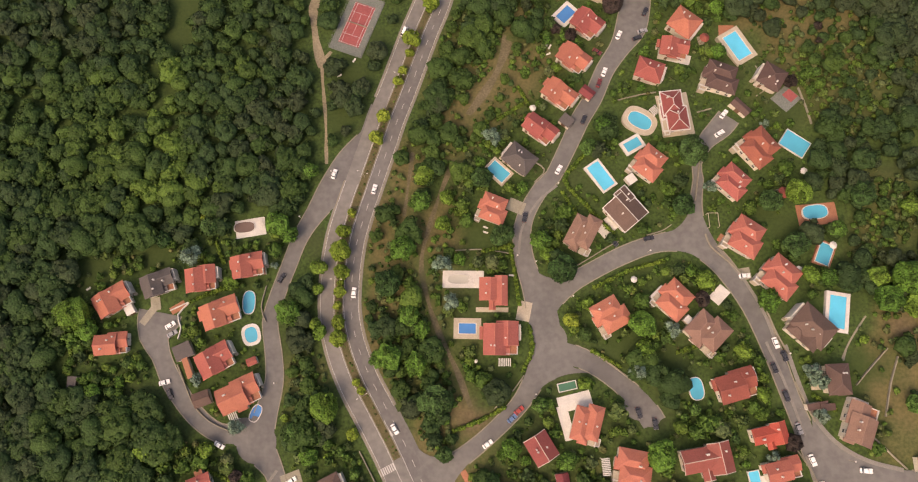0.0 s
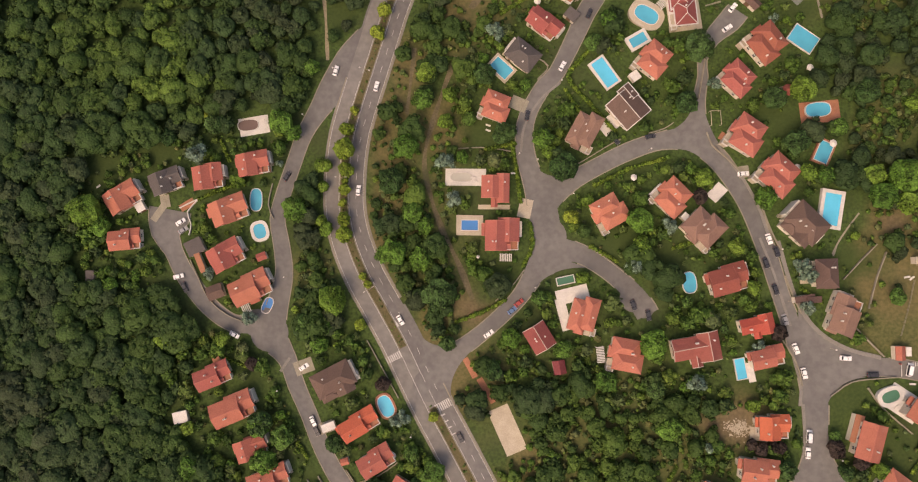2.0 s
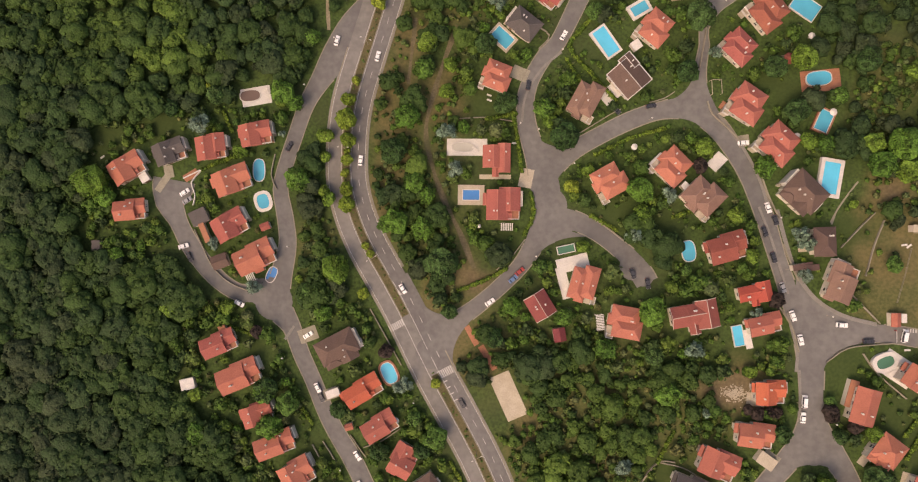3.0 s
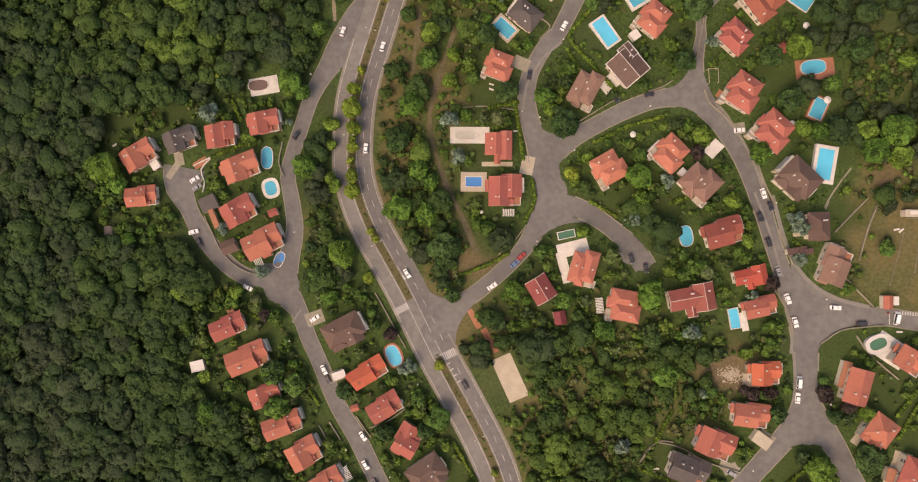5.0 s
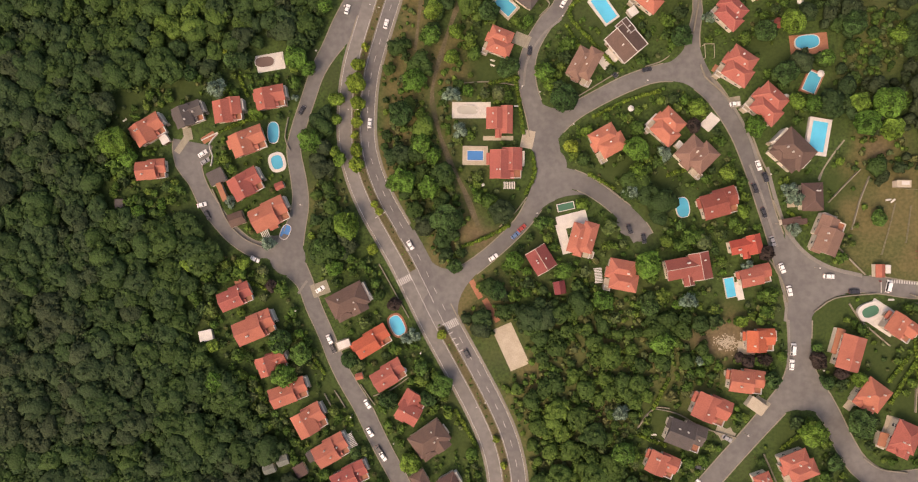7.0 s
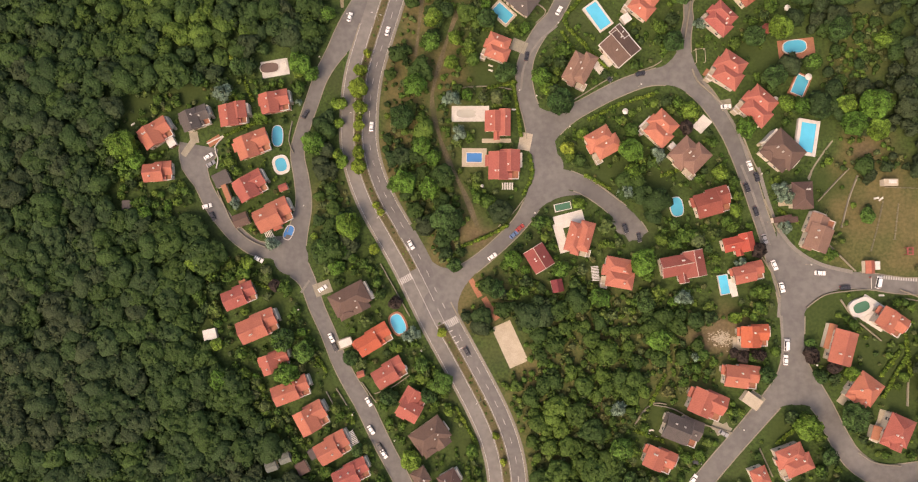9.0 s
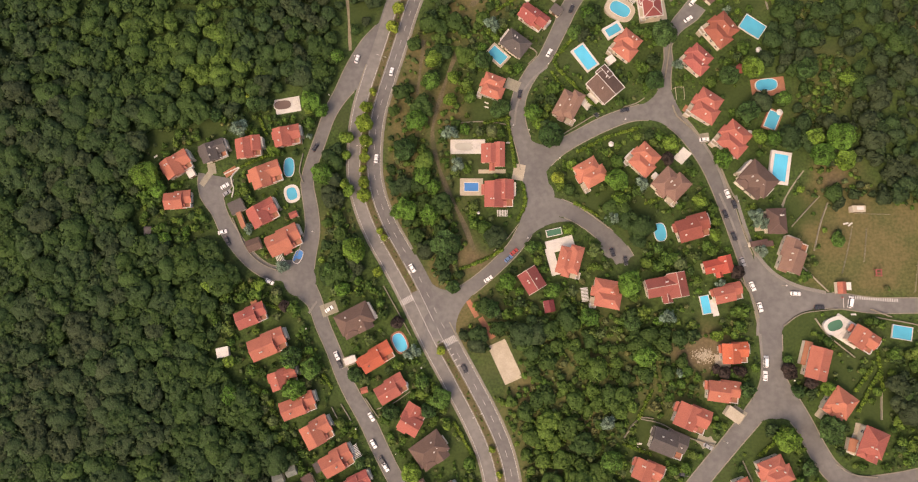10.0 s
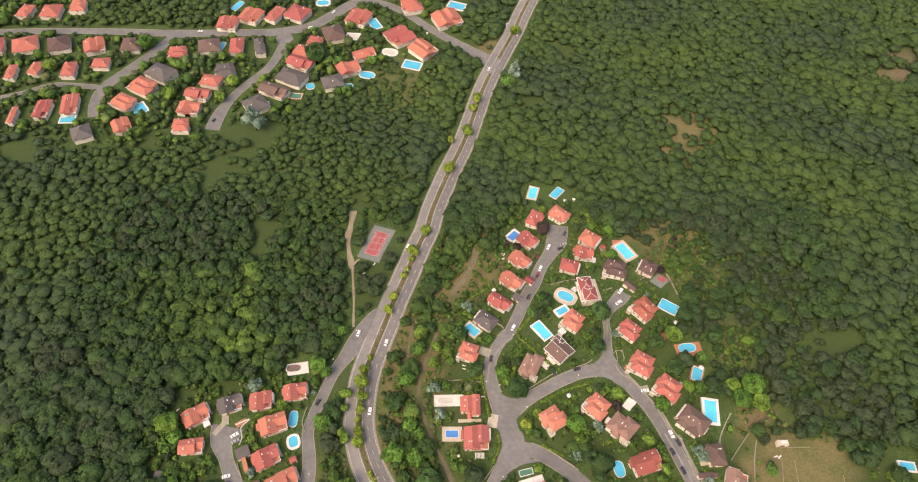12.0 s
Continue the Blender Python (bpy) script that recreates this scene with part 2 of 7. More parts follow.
area("dry", -21, 68, 11)
area("dry", -25, 49, 9)
area("dry", -26, 35, 8)
area("dry", -24, 19, 8)
area("dry", -26, 3, 6)
area("dry", -8, 45, 10)
area("dry", 4, -15, 5)
area("dry", -4, -24, 7)
area("dry", 4, -41, 7)
area("dry", 10, -47, 7)
area("dry", 29, -68, 6)
area("dry", 53, -51, 4)
area("dry", 72, -56, 3)
area("dry", 53, -79, 4)
area("dry", 43, -96, 4)
area("dry", 100, -46, 8)
area("dry", 19, -38, 4)
area("dry", -0, 93, 11)
area("dry", 10, 103, 11)
area("dry", 21, 111, 9)
area("dry", 20, 130, 7)
area("dry", 126, 125, 9)
area("dry", 135, 132, 7)
area("lawn", -44, 103, 7)
area("lawn", -45, 86, 6)
area("lawn", -37, 120, 5)
area("lawn", -108, 124, 6)
area("light", -109, 97, 5)
area("light", -110, 83, 6)
area("light", -108, 70, 6)
area("light", -105, 57, 7)
area("light", -99, 49, 6)
area("light", -111, 50, 6)
area("light", -137, 92, 3)
area("light", -154, 102, 3)
area("light", -91, 53, 5)
area("light", -84, 102, 6)
area("light", -124, 66, 7)
area("lawn", -110, 107, 3)
area("lawn", -110, 92, 2)
area("lawn", -148, 173, 14)
area("lawn", -110, 132, 10)
area("lawn", -110, 113, 6)
area("lawn", -57, 156, 8)
area("lawn", -61, 139, 5)
area("lawn", -124, 20, 7)
area("lawn", -106, 30, 7)
area("dry", 149, 2, 12)
area("dry", 139, -3, 8)
area("dry", 157, -2, 11)
area("dry", 158, -14, 10)
area("dry", 158, -5, 15)
area("dry", 167, 5, 9)
area("lawn", 184, 3, 9)
area("lawn", 133, 5, 7)
area("lawn", 144, -52, 6)
area("lawn", 155, -57, 8)
area("lawn", 128, -37, 8)
area("lawn", 117, -81, 7)
area("lawn", 75, -77, 6)
area("lawn", 105, 56, 5)
area("lawn", 128, 27, 4)
area("lawn", 57, 8, 6)
area("lawn", 72, 5, 5)
area("lawn", 100, -35, 5)
area("lawn", 7, 46, 5)
area("lawn", 19, -4, 5)
area("lawn", 50, 66, 5)
area("lawn", -45, -82, 5)
area("lawn", -67, -48, 4)
area("lawn", 111, 95, 7)
area("lawn", 21, 106, 6)
area("dry", 114, 132, 16)
area("dry", 145, 220, 18)
area("dry", 135, 199, 14)
area("dry", 171, 82, 5)
area("lawn", 189, 60, 11)
area("dry", 144, 20, 10)
area("dry", 17, 315, 8)
area("scrub", -39, 272, 25)
area("lawn", -269, 177, 14)
area("lawn", -139, 203, 18)
area("lawn", -203, 195, 14)
area("lawn", 44, 249, 12)
area("lawn", 71, 306, 11)
area("field", 149, -4, 11)
area("field", 159, -5, 11)
area("field", 144, 5, 5)
area("field", 155, 5, 6)
area("field", 140, -12, 5)
area("field", 160, -5, 13)
area("field", 157, 3, 11)
area("field", 168, -14, 9)
area("bare", 292, 272, 12)
area("field", 147.0, -14.2, 8)
area("field", 166.1, 1.5, 7)
area("field", 158.9, 5.6, 7)
area("field", 173.0, -3.7, 6)
area("field", 159.6, -4.2, 8)
area("field", 136.6, -17.0, 5)
area("field", 167.1, -12.3, 8)
area("field", 152.2, -16.4, 8)
area("bare", 307, 292, 10)
area("bare", 97, -49, 6)
area("bare", 95, -45, 4)
area("bare", 143, 19, 4)
area("scrub", -16, 26, 16)
area("scrub", -10, -0, 16)
area("scrub", 5, -28, 13)
area("scrub", -50, -9, 9)
area("scrub", 3, 108, 20)
area("scrub", -3, 77, 13)
area("scrub", 50, -62, 27)
area("scrub", 75, -64, 20)
area("scrub", 34, -84, 21)
area("scrub", 127, 111, 21)
area("thicket", 140, 75, 22)
area("thicket", 148, 50, 20)
area("thicket", 152, 25, 17)
area("thicket", 160, 95, 22)
area("thicket", 135, 98, 16)
area("thicket", 172, 60, 20)
area("thicket", 180, 30, 16)
area("scrub", 138.2, 50.7, 9)
area("scrub", 142.0, 62.7, 10)
area("bare", 7.1, -16.5, 5)
area("bare", 91.7, -48.9, 6)
area("lawn", 74.3, -78.2, 6)
area("lawn", 3.2, 44.4, 7)
area("lawn", 147.1, -54.8, 7)
area("lawn", 158.0, -64.2, 8)
area("lawn", 128.8, 7.8, 5)
area("lawn", 108.5, 53.0, 7)
area("lawn", 60.7, 38.8, 6)
area("lawn", 5.4, -94.2, 5)


def inside(kind, xs, ys, soft=0.5):
    """0 to 1: how far points lie inside the areas of a kind, with uneven edges."""
    out = np.zeros(len(xs))
    wob = 0.22 * np.sin(xs * 0.31 + 1.7 * np.sin(ys * 0.17)) + 0.18 * np.sin(ys * 0.43 + 1.3 * np.sin(xs * 0.23))
    for x, y, r in AREAS[kind]:
        q = np.hypot(xs - x, ys - y) / max(r, 1) + wob
        out = np.maximum(out, np.clip((1.0 + soft / 2 - q) / soft, 0, 1))
    return out


def mesh_object(name, verts, faces, material, parent=None, smooth=False):
    me = bpy.data.meshes.new(name)
    me.from_pydata(verts, [], faces)
    me.materials.append(material)
    if smooth:
        me.polygons.foreach_set("use_smooth", [True] * len(me.polygons))
    me.update()
    ob = new(name, me)
    ob.parent = parent
    return ob


def part(name, bm, material, parent, label=""):
    me = bpy.data.meshes.new(name)
    bm.to_mesh(me)
    bm.free()
    me.materials.append(material)
    ob = new(name, me)
    ob.parent = parent
    return tagged(ob, label) if label else ob


def thing(name, x, y, z, yaw, label, category, group=""):
    e = new(name)
    e.matrix_world = pose(x, y, z, 0, 0, yaw)
    e.empty_display_size = 0.5
    return tagged(e, label, category, group)


def box(bm, x, y, z, w, d, h, yaw=0.0, bevel=0.0):
    """A box whose base is centred at x, y, z."""
    r = bmesh.ops.create_cube(bm, size=1.0, matrix=Matrix.Translation((x, y, z + h / 2)) @ Matrix.Rotation(yaw, 4, "Z") @ Matrix.Diagonal((w, d, h, 1)))
    if bevel:
        bmesh.ops.bevel(bm, geom=list({e for v in r["verts"] for e in v.link_edges}), offset=bevel, segments=1, affect="EDGES")
    return bm


def beam(bm, p, q, w, h):
    way = q - p
    m = Matrix.Translation((p + q) / 2) @ way.to_track_quat("X", "Z").to_matrix().to_4x4() @ Matrix.Diagonal((way.length, w, h, 1))
    bmesh.ops.create_cube(bm, size=1.0, matrix=m)


def build_ground():
    fine = np.arange(-260, 260.1, 3.0)
    far = np.array([275, 300, 330, 365, 405, 450, 520, 620, 800, 1100, 1600, 2400.0])
    gx = np.concatenate([-far[::-1], fine, far])
    fine_y = np.arange(-190, 430.1, 3.0)
    gy = np.concatenate([-190 - (far[::-1] - 260), fine_y, 430 + (far - 260)])
    X, Y = np.meshgrid(gx, gy)
    U, V = np.tanh(X / 200), np.tanh(Y / 200)
    Z = GROUND[0] + GROUND[1] * U + GROUND[2] * V + GROUND[3] * U * U + GROUND[4] * U * V + GROUND[5] * V * V
    nx, ny = len(gx), len(gy)
    verts = np.stack([X.ravel(), Y.ravel(), Z.ravel()], 1)
    i = np.arange(nx * ny).reshape(ny, nx)
    faces = np.stack([i[:-1, :-1], i[:-1, 1:], i[1:, 1:], i[1:, :-1]], -1).reshape(-1, 4)
    ob = mesh_object("ground", verts.tolist(), faces.tolist(), M["ground"], smooth=True)
    for kind in ("scrub", "dry", "lawn", "bare"):
        a = ob.data.attributes.new(kind, "FLOAT", "POINT")
        v = inside(kind, X.ravel(), Y.ravel(), 0.8)
        if kind == "dry":
            v = np.maximum(v, 0.6 * inside("field", X.ravel(), Y.ravel(), 0.4))
        a.data.foreach_set("value", v)
    return tagged(ob, "valley floor of rough green grass with dry patches", "ground", kind="structure")


build_ground()


# ---- roads ----
def curve(points, step=2.5):
    """Points on a smooth line through the plan's points, with their side vectors."""
    p = np.array(points, float)
    p = np.vstack([2 * p[0] - p[1], p, 2 * p[-1] - p[-2]])
    out = []
    for a in range(1, len(p) - 2):
        n = max(2, int(np.hypot(*(p[a + 1] - p[a])[:2]) / step))
        for t in np.arange(n) / n:
            out.append(0.5 * (2 * p[a] + (p[a + 1] - p[a - 1]) * t + (2 * p[a - 1] - 5 * p[a] + 4 * p[a + 1] - p[a + 2]) * t * t + (3 * p[a] - p[a - 1] - 3 * p[a + 1] + p[a + 2]) * t ** 3))
    out.append(p[-2])
    out = np.array(out)
    way = np.gradient(out[:, :2], axis=0)
    way /= np.linalg.norm(way, axis=1)[:, None]
    return out, np.stack([way[:, 1], -way[:, 0]], 1)  # right-hand side


def ribbon(name, line, side, lo, hi, z, material, parent=None, thick=0.0, cross=4):
    """A strip that lies on the ground between two offsets from a line (numbers, or one for each point)."""
    lo, hi = np.broadcast_to(lo, len(line)), np.broadcast_to(hi, len(line))
    cross = cross if not thick else 1
    verts, faces = [], []
    for q, s, a, b in zip(line, side, lo, hi):
        row = [(q[0] + s[0] * (a + (b - a) * c / cross), q[1] + s[1] * (a + (b - a) * c / cross)) for c in range(cross + 1)]
        if thick:
            row = [row[0]] + row + [row[-1]]
        for n, (x, y) in enumerate(row):
            verts.append((x, y, lie(x, y) + (z if thick and n in (0, len(row) - 1) else z + thick)))
    w = cross + (3 if thick else 1)
    for r in range(len(line) - 1):
        for c in range(w - 1):
            faces.append((r * w + c, (r + 1) * w + c, (r + 1) * w + c + 1, r * w + c + 1))
    return mesh_object(name, verts, faces, material, parent)


layer = 0


def clear_strip(line, half):
    for q, h in zip(line, np.broadcast_to(half, len(line))):
        keep(q[0], q[1], h)


def side_road(name, points):
    global layer
    layer += 1
    line, side = curve(points)
    half = line[:, 2] / 2
    road = ribbon(name, line, side, -half, half, 0.06 + 0.006 * layer, M["asphalt"])
    tagged(road, "narrow grey asphalt lane between the gardens", "road", kind="structure")
    clear_strip(line, half + 1.6)
    SIDE.append((name, line, side, half, road))


def dashes(name, line, side, off, z, parent, length=1.6, gap=3.4, width=0.13):
    verts, faces = [], []
    run = np.concatenate([[0], np.cumsum(np.hypot(*np.diff(line[:, :2], axis=0).T))])
    s = 0.0
    while s + length < run[-1]:
        for e in (s, s + length):
            x, y = (np.interp(e, run, line[:, c] + side[:, c] * off) for c in (0, 1))
            sx, sy = (np.interp(e, run, side[:, c]) for c in (0, 1))
            for w in (-width / 2, width / 2):
                verts.append((x + sx * w, y + sy * w, lie(x + sx * w, y + sy * w) + z))
        i = len(verts) - 4
        faces.append((i, i + 2, i + 3, i + 1))
        s += length + gap
    return tagged(mesh_object(name, verts, faces, M["paint"], parent), kind="stuff")


SIDE = []


def main_road(points):
    line, side = curve(points)
    whole = np.arange(len(line))
    for a, b, mat, words in ((-7.0, -1.5, "asphalt_new", "dark grey asphalt carriageway with white lane dashes"), (1.5, 6.5, "asphalt_pale", "worn pale asphalt carriageway with white edge lines")):
        road = tagged(ribbon("carriageway", line, side, a, b, 0.14, M[mat]), words, "road", kind="structure")
        open_ = (line[:, 1] > -46) & (line[:, 1] < -19) if a < 0 else (line[:, 1] > 62) & (line[:, 1] < 92)
        for e in (a + 0.22, b - 0.22):
            for r in np.split(whole, np.where(np.diff(open_.astype(int)))[0] + 1):
                if abs(e) < 3 or not open_[r[0]]:
                    ribbon("edge_line", line[r], side[r], e - 0.07, e + 0.07, 0.158, M["paint"], road, cross=1)
        if a < 0:
            dashes("lane_dash", line, side, (a + b) / 2, 0.158, road, 2.4, 4.4)
        e = b if a > 0 else a
        # kerb, broken where lanes join
        runs = np.split(whole, np.where(np.diff(open_.astype(int)))[0] + 1)
        for r in runs:
            if len(r) > 3 and not open_[r[0]]:
                ribbon("kerb", line[r], side[r], min(e, e * 1.06), max(e, e * 1.06), 0.13, M["kerb"], road, 0.1)
                ribbon("gutter", line[r], side[r], min(e, e * 1.12), max(e, e * 1.12), 0.07, M["walkway"], road, cross=2)
            elif open_[r[0]]:
                ribbon("apron", line[r], side[r], min(e, e * 1.1), max(e, e * 1.1), 0.09, M["asphalt"], road, cross=2)
    gap = ((line[:, 1] > -50) & (line[:, 1] < -33)) | ((line[:, 1] > 284) & (line[:, 1] < 300))
    for r in np.split(whole, np.where(np.diff(gap.astype(int)))[0] + 1):
        if gap[r[0]]:
            r = np.arange(r[0] - 1, r[-1] + 2)
            ribbon("crossing", line[r], side[r], -1.5, 1.5, 0.136, M["asphalt_pale"], road, cross=2)
    for r in np.split(whole, np.where(np.diff(gap.astype(int)))[0] + 1):
        if gap[r[0]]:
            continue
        med = tagged(ribbon("median_strip", line[r], side[r], -1.3, 1.3, 0.10, M["verge"], None, 0.16), "low kerbed median strip of dry earth and shrubs", "median", kind="structure")
        for e in (-1.35, 1.35):
            ribbon("kerb", line[r], side[r], e - 0.1, e + 0.1, 0.13, M["kerb"], med, 0.17)
    clear_strip(line, 8.6)
    MAIN.append((line, side, gap))


MAIN = []


def lane_kerbs():
    """Pale kerbs along the lanes, left out where another road crosses."""
    for name, line, side, half, road in SIDE:
        for sign in (-1, 1):
            edge = line[:, :2] + side * (half * sign)[:, None]
            clash = np.zeros(len(line), bool)
            for name2, line2, side2, half2, road2 in SIDE:
                if name2 != name:
                    d = np.hypot(edge[:, None, 0] - line2[None, :, 0], edge[:, None, 1] - line2[None, :, 1]) - half2[None]
                    clash |= (d < 0.6).any(1)
            d = np.hypot(edge[:, None, 0] - MAIN[0][0][None, :, 0], edge[:, None, 1] - MAIN[0][0][None, :, 1])
            clash |= (d < 8.0).any(1)
            for ax, ay, ar in APRONS:
                clash |= np.hypot(edge[:, 0] - ax, edge[:, 1] - ay) < ar + 0.2
            for ring in CORNERS:
                clash |= within(edge[:, 0], edge[:, 1], ring)
            for r in np.split(np.arange(len(line)), np.where(np.diff(clash.astype(int)))[0] + 1):
                if len(r) > 2 and not clash[r[0]]:
                    lo = half[r] * sign
                    ribbon("kerb", line[r], side[r], np.minimum(lo, lo + 0.34 * sign), np.maximum(lo, lo + 0.34 * sign), 0.05, M["kerb"], road, 0.16)


def dirt_track(name, points):
    global layer
    layer += 1
    line, side = curve(points)
    half = line[:, 2] / 2 * (1 + 0.25 * np.sin(np.arange(len(line)) * 0.9))
    tagged(ribbon(name, line, side, -half, half, 0.03 + 0.003 * layer, M["dirt" if "path" in name or "forest" in name else "track"], cross=2), "trodden pale earth track through dry grass", "track", kind="structure")
    clear_strip(line, half + 0.6)


main_road([(67.4, 427), (56.8, 401), (43.2, 360.3), (35.7, 333.5), (24.7, 301.2), (14.2, 267.7), (3.3, 216.1), (-6.5, 182.3), (-13.8, 153.3), (-16.5, 136.4), (-20.2, 123.6), (-23.4, 111.2), (-26.5, 99), (-29.8, 87.1), (-32.4, 75.5), (-38.7, 48.1), (-40.3, 36.5), (-40.4, 25.1), (-39.4, 13.8), (-36.1, 2.8), (-30.7, -8.1), (-23.7, -18.8), (-16.8, -29.5), (-10.1, -41.1), (-3.9, -51.7), (2.1, -61.1), (8, -70.4), (13.7, -79.7), (19.1, -90), (22.4, -99.3), (24, -107.3), (25, -117.2), (25.8, -129.9)])
side_road("loop_road", [(-66, -27.6, 6.2), (-74.9, -27.5, 5.7), (-83.7, -22.1, 5.9), (-92.4, -12.4, 6.1), (-97.5, -3.8, 5.9), (-100.6, 2.1, 9.6), (-100.3, 6.8, 13.6), (-99.9, 10.4, 14.1)])
side_road("service_road", [(-33.8, 83.4, 4.3), (-39.3, 70.1, 12.3), (-46.1, 58.5, 10.5), (-51.2, 49.5, 6.8), (-55.7, 40.1, 5.2), (-58.7, 29, 4.9), (-61.4, 18.1, 4.9), (-62.6, 9.7, 4.9), (-60.3, 0.2, 5.3), (-58.7, -9.8, 5.8), (-60.3, -21.1, 7.5), (-61.4, -30, 10.2), (-55.3, -38.5, 6), (-51.3, -47.5, 5.5), (-46.2, -57.1, 5.3), (-41.6, -66.7, 5.5), (-37.3, -74, 5.7), (-31, -83, 6.2), (-26.2, -91.4, 6.2), (-21.3, -99.7, 6.1), (-15.4, -109, 6.1), (-10.2, -118.3, 6.1)])
side_road("junction_road", [(-13.4, -44, 21.2), (-7.1, -39.9, 15.8), (-1.6, -35.8, 10.1), (4, -31.2, 6.1), (11.3, -24.9, 5.2), (19.1, -16.9, 5.2), (24.6, -9.8, 5.6), (29.1, -0.3, 7.4), (31.2, 8.6, 9.5), (29.6, 18.6, 10), (26.3, 27.4, 7.4), (22.7, 37.4, 6.2), (21.6, 46.4, 5.7), (23.3, 54.4, 5.3), (27.8, 63.1, 5.3), (31.7, 67.7, 5.3), (37.5, 81.3, 5.8), (40.6, 89.6, 6.3), (44.9, 98, 6.3), (49.1, 109.4, 6.3), (54.3, 118.6, 7.2), (58.1, 126.4, 10.6), (59.7, 135, 10.7), (60.6, 140, 9.5)])
side_road("ring_road", [(27.6, 14.7, 8.7), (31.6, 22.4, 7.8), (38.4, 29, 6.1), (47.2, 34.9, 5.6), (57.7, 40.9, 5.8), (68.1, 45, 5.9), (78.6, 46, 8.4), (86.1, 40.7, 7), (91.8, 33.6, 6.2), (97, 25.1, 5.7), (100.9, 16.6, 5.7), (104.3, 7.7, 5.6), (107.8, -2.8, 5.2), (110.9, -11.1, 5.5), (113.9, -19.3, 6.3), (118.2, -27.3, 9), (119.9, -36.6, 8.2), (120.6, -45.8, 7.4), (120.8, -54, 7), (119.4, -62.3, 8.1), (114.4, -69.9, 7), (106.5, -80.9, 6.3), (98.1, -92.4, 6.3), (91.6, -101.9, 6.4), (85.2, -112.9, 6.4)])
side_road("spur_road", [(79.7, 44.9, 8.3), (79.9, 52.7, 5.9), (80.3, 60.3, 3.8), (81.3, 68.5, 3.1), (80.9, 74, 2.8), (83.7, 81.7, 5.1), (89.2, 87.9, 7.5), (92.2, 92, 7.5)])
side_road("end_road", [(29.1, -0.3, 8.7), (34.6, 5.3, 8.2), (43.3, 4.4, 6.4), (52.1, -0.2, 5.9), (59.3, -5.7, 6.3), (64.1, -11.1, 7.5), (66.4, -14.6, 7.5)])
side_road("gate_road", [(120.4, -24.9, 15.3), (126.9, -26.4, 9.7), (135.6, -25.8, 6.2), (145.2, -25.6, 5.7), (156.6, -26.5, 5.5), (176.5, -25.4, 5.2), (186.8, -27.2, 5.1), (199.1, -28.8, 5.1)])
side_road("valley_road", [(121.2, -49.7, 6.6), (122.8, -57.8, 7.4), (126.8, -64.6, 8.1), (131.8, -71.3, 6.5), (136.4, -79.9, 6.5), (141.7, -87.4, 6.8), (150.2, -91.9, 7.1), (161.3, -90, 6.7), (172.3, -86.6, 6.3)])
side_road("village_road", [(-358.6, 284.2, 5.6), (-336.4, 290.2, 6), (-296.9, 296.3, 6.1), (-256.3, 300.9, 6.5), (-214.9, 304.7, 7.4), (-173.8, 311.9, 7.6), (-144.6, 317.4, 8.2), (-120.3, 328.8, 8.4), (-106, 345.6, 8.6), (-91.6, 363.7, 8.3), (-75.8, 368.4, 6.1), (-53.6, 358.9, 6), (-31.1, 339, 6.4), (-7.3, 319.4, 7.1), (18.7, 299.1, 9.5)])
side_road("village_path", [(-311.9, 217.7, 2.9), (-291.9, 228.2, 3), (-276.7, 237.9, 3.4), (-257.6, 239, 4.1), (-242.7, 239, 4.5)])
side_road("village_lane", [(-214.3, 302.6, 7.4), (-222.5, 281.9, 6.8), (-233.3, 259.1, 7.4), (-242.4, 240.3, 7.5), (-243.2, 223.9, 6.3), (-239.4, 209.9, 5.1)])
side_road("village_close", [(-135.7, 316.6, 7.7), (-136, 297.2, 5.9), (-140.5, 274.7, 5.7), (-151.3, 254.3, 5.5), (-158.2, 237.2, 6.1), (-161.5, 220.1, 8.2), (-161.9, 207.5, 8.8)])
dirt_track("dirt_track", [(-3.8, 71.9, 1.6), (-7.6, 60.1, 1.6), (-11.2, 44.9, 1.6), (-12.7, 33.4, 1.6), (-9.9, 22.2, 1.6), (-4.9, 10.1, 1.8), (1.8, -1.8, 1.8), (7.4, -13.7, 2)])
dirt_track("dirt_track", [(-19, 74, 1.3), (-19.6, 60.7, 1.3), (-20.1, 49.8, 1)])
dirt_track("foot_path", [(-49.7, 67.6, 1.1), (-52.1, 85.6, 1.1), (-55.5, 105.4, 1.3), (-52.9, 112.1, 1.1)])
dirt_track("forest_track", [(-55.5, 105.4, 3.1), (-59.1, 116, 2.9), (-61.6, 128.2, 2.9), (-61.3, 132, 3.4), (-61.2, 148, 3.5)])
dirt_track("dirt_track", [(13.5, 120.4, 2.7), (9, 105.7, 2.9), (0.1, 89.7, 2.5), (9.9, 108.1, 1.5), (11.8, 122.7, 1.8)])


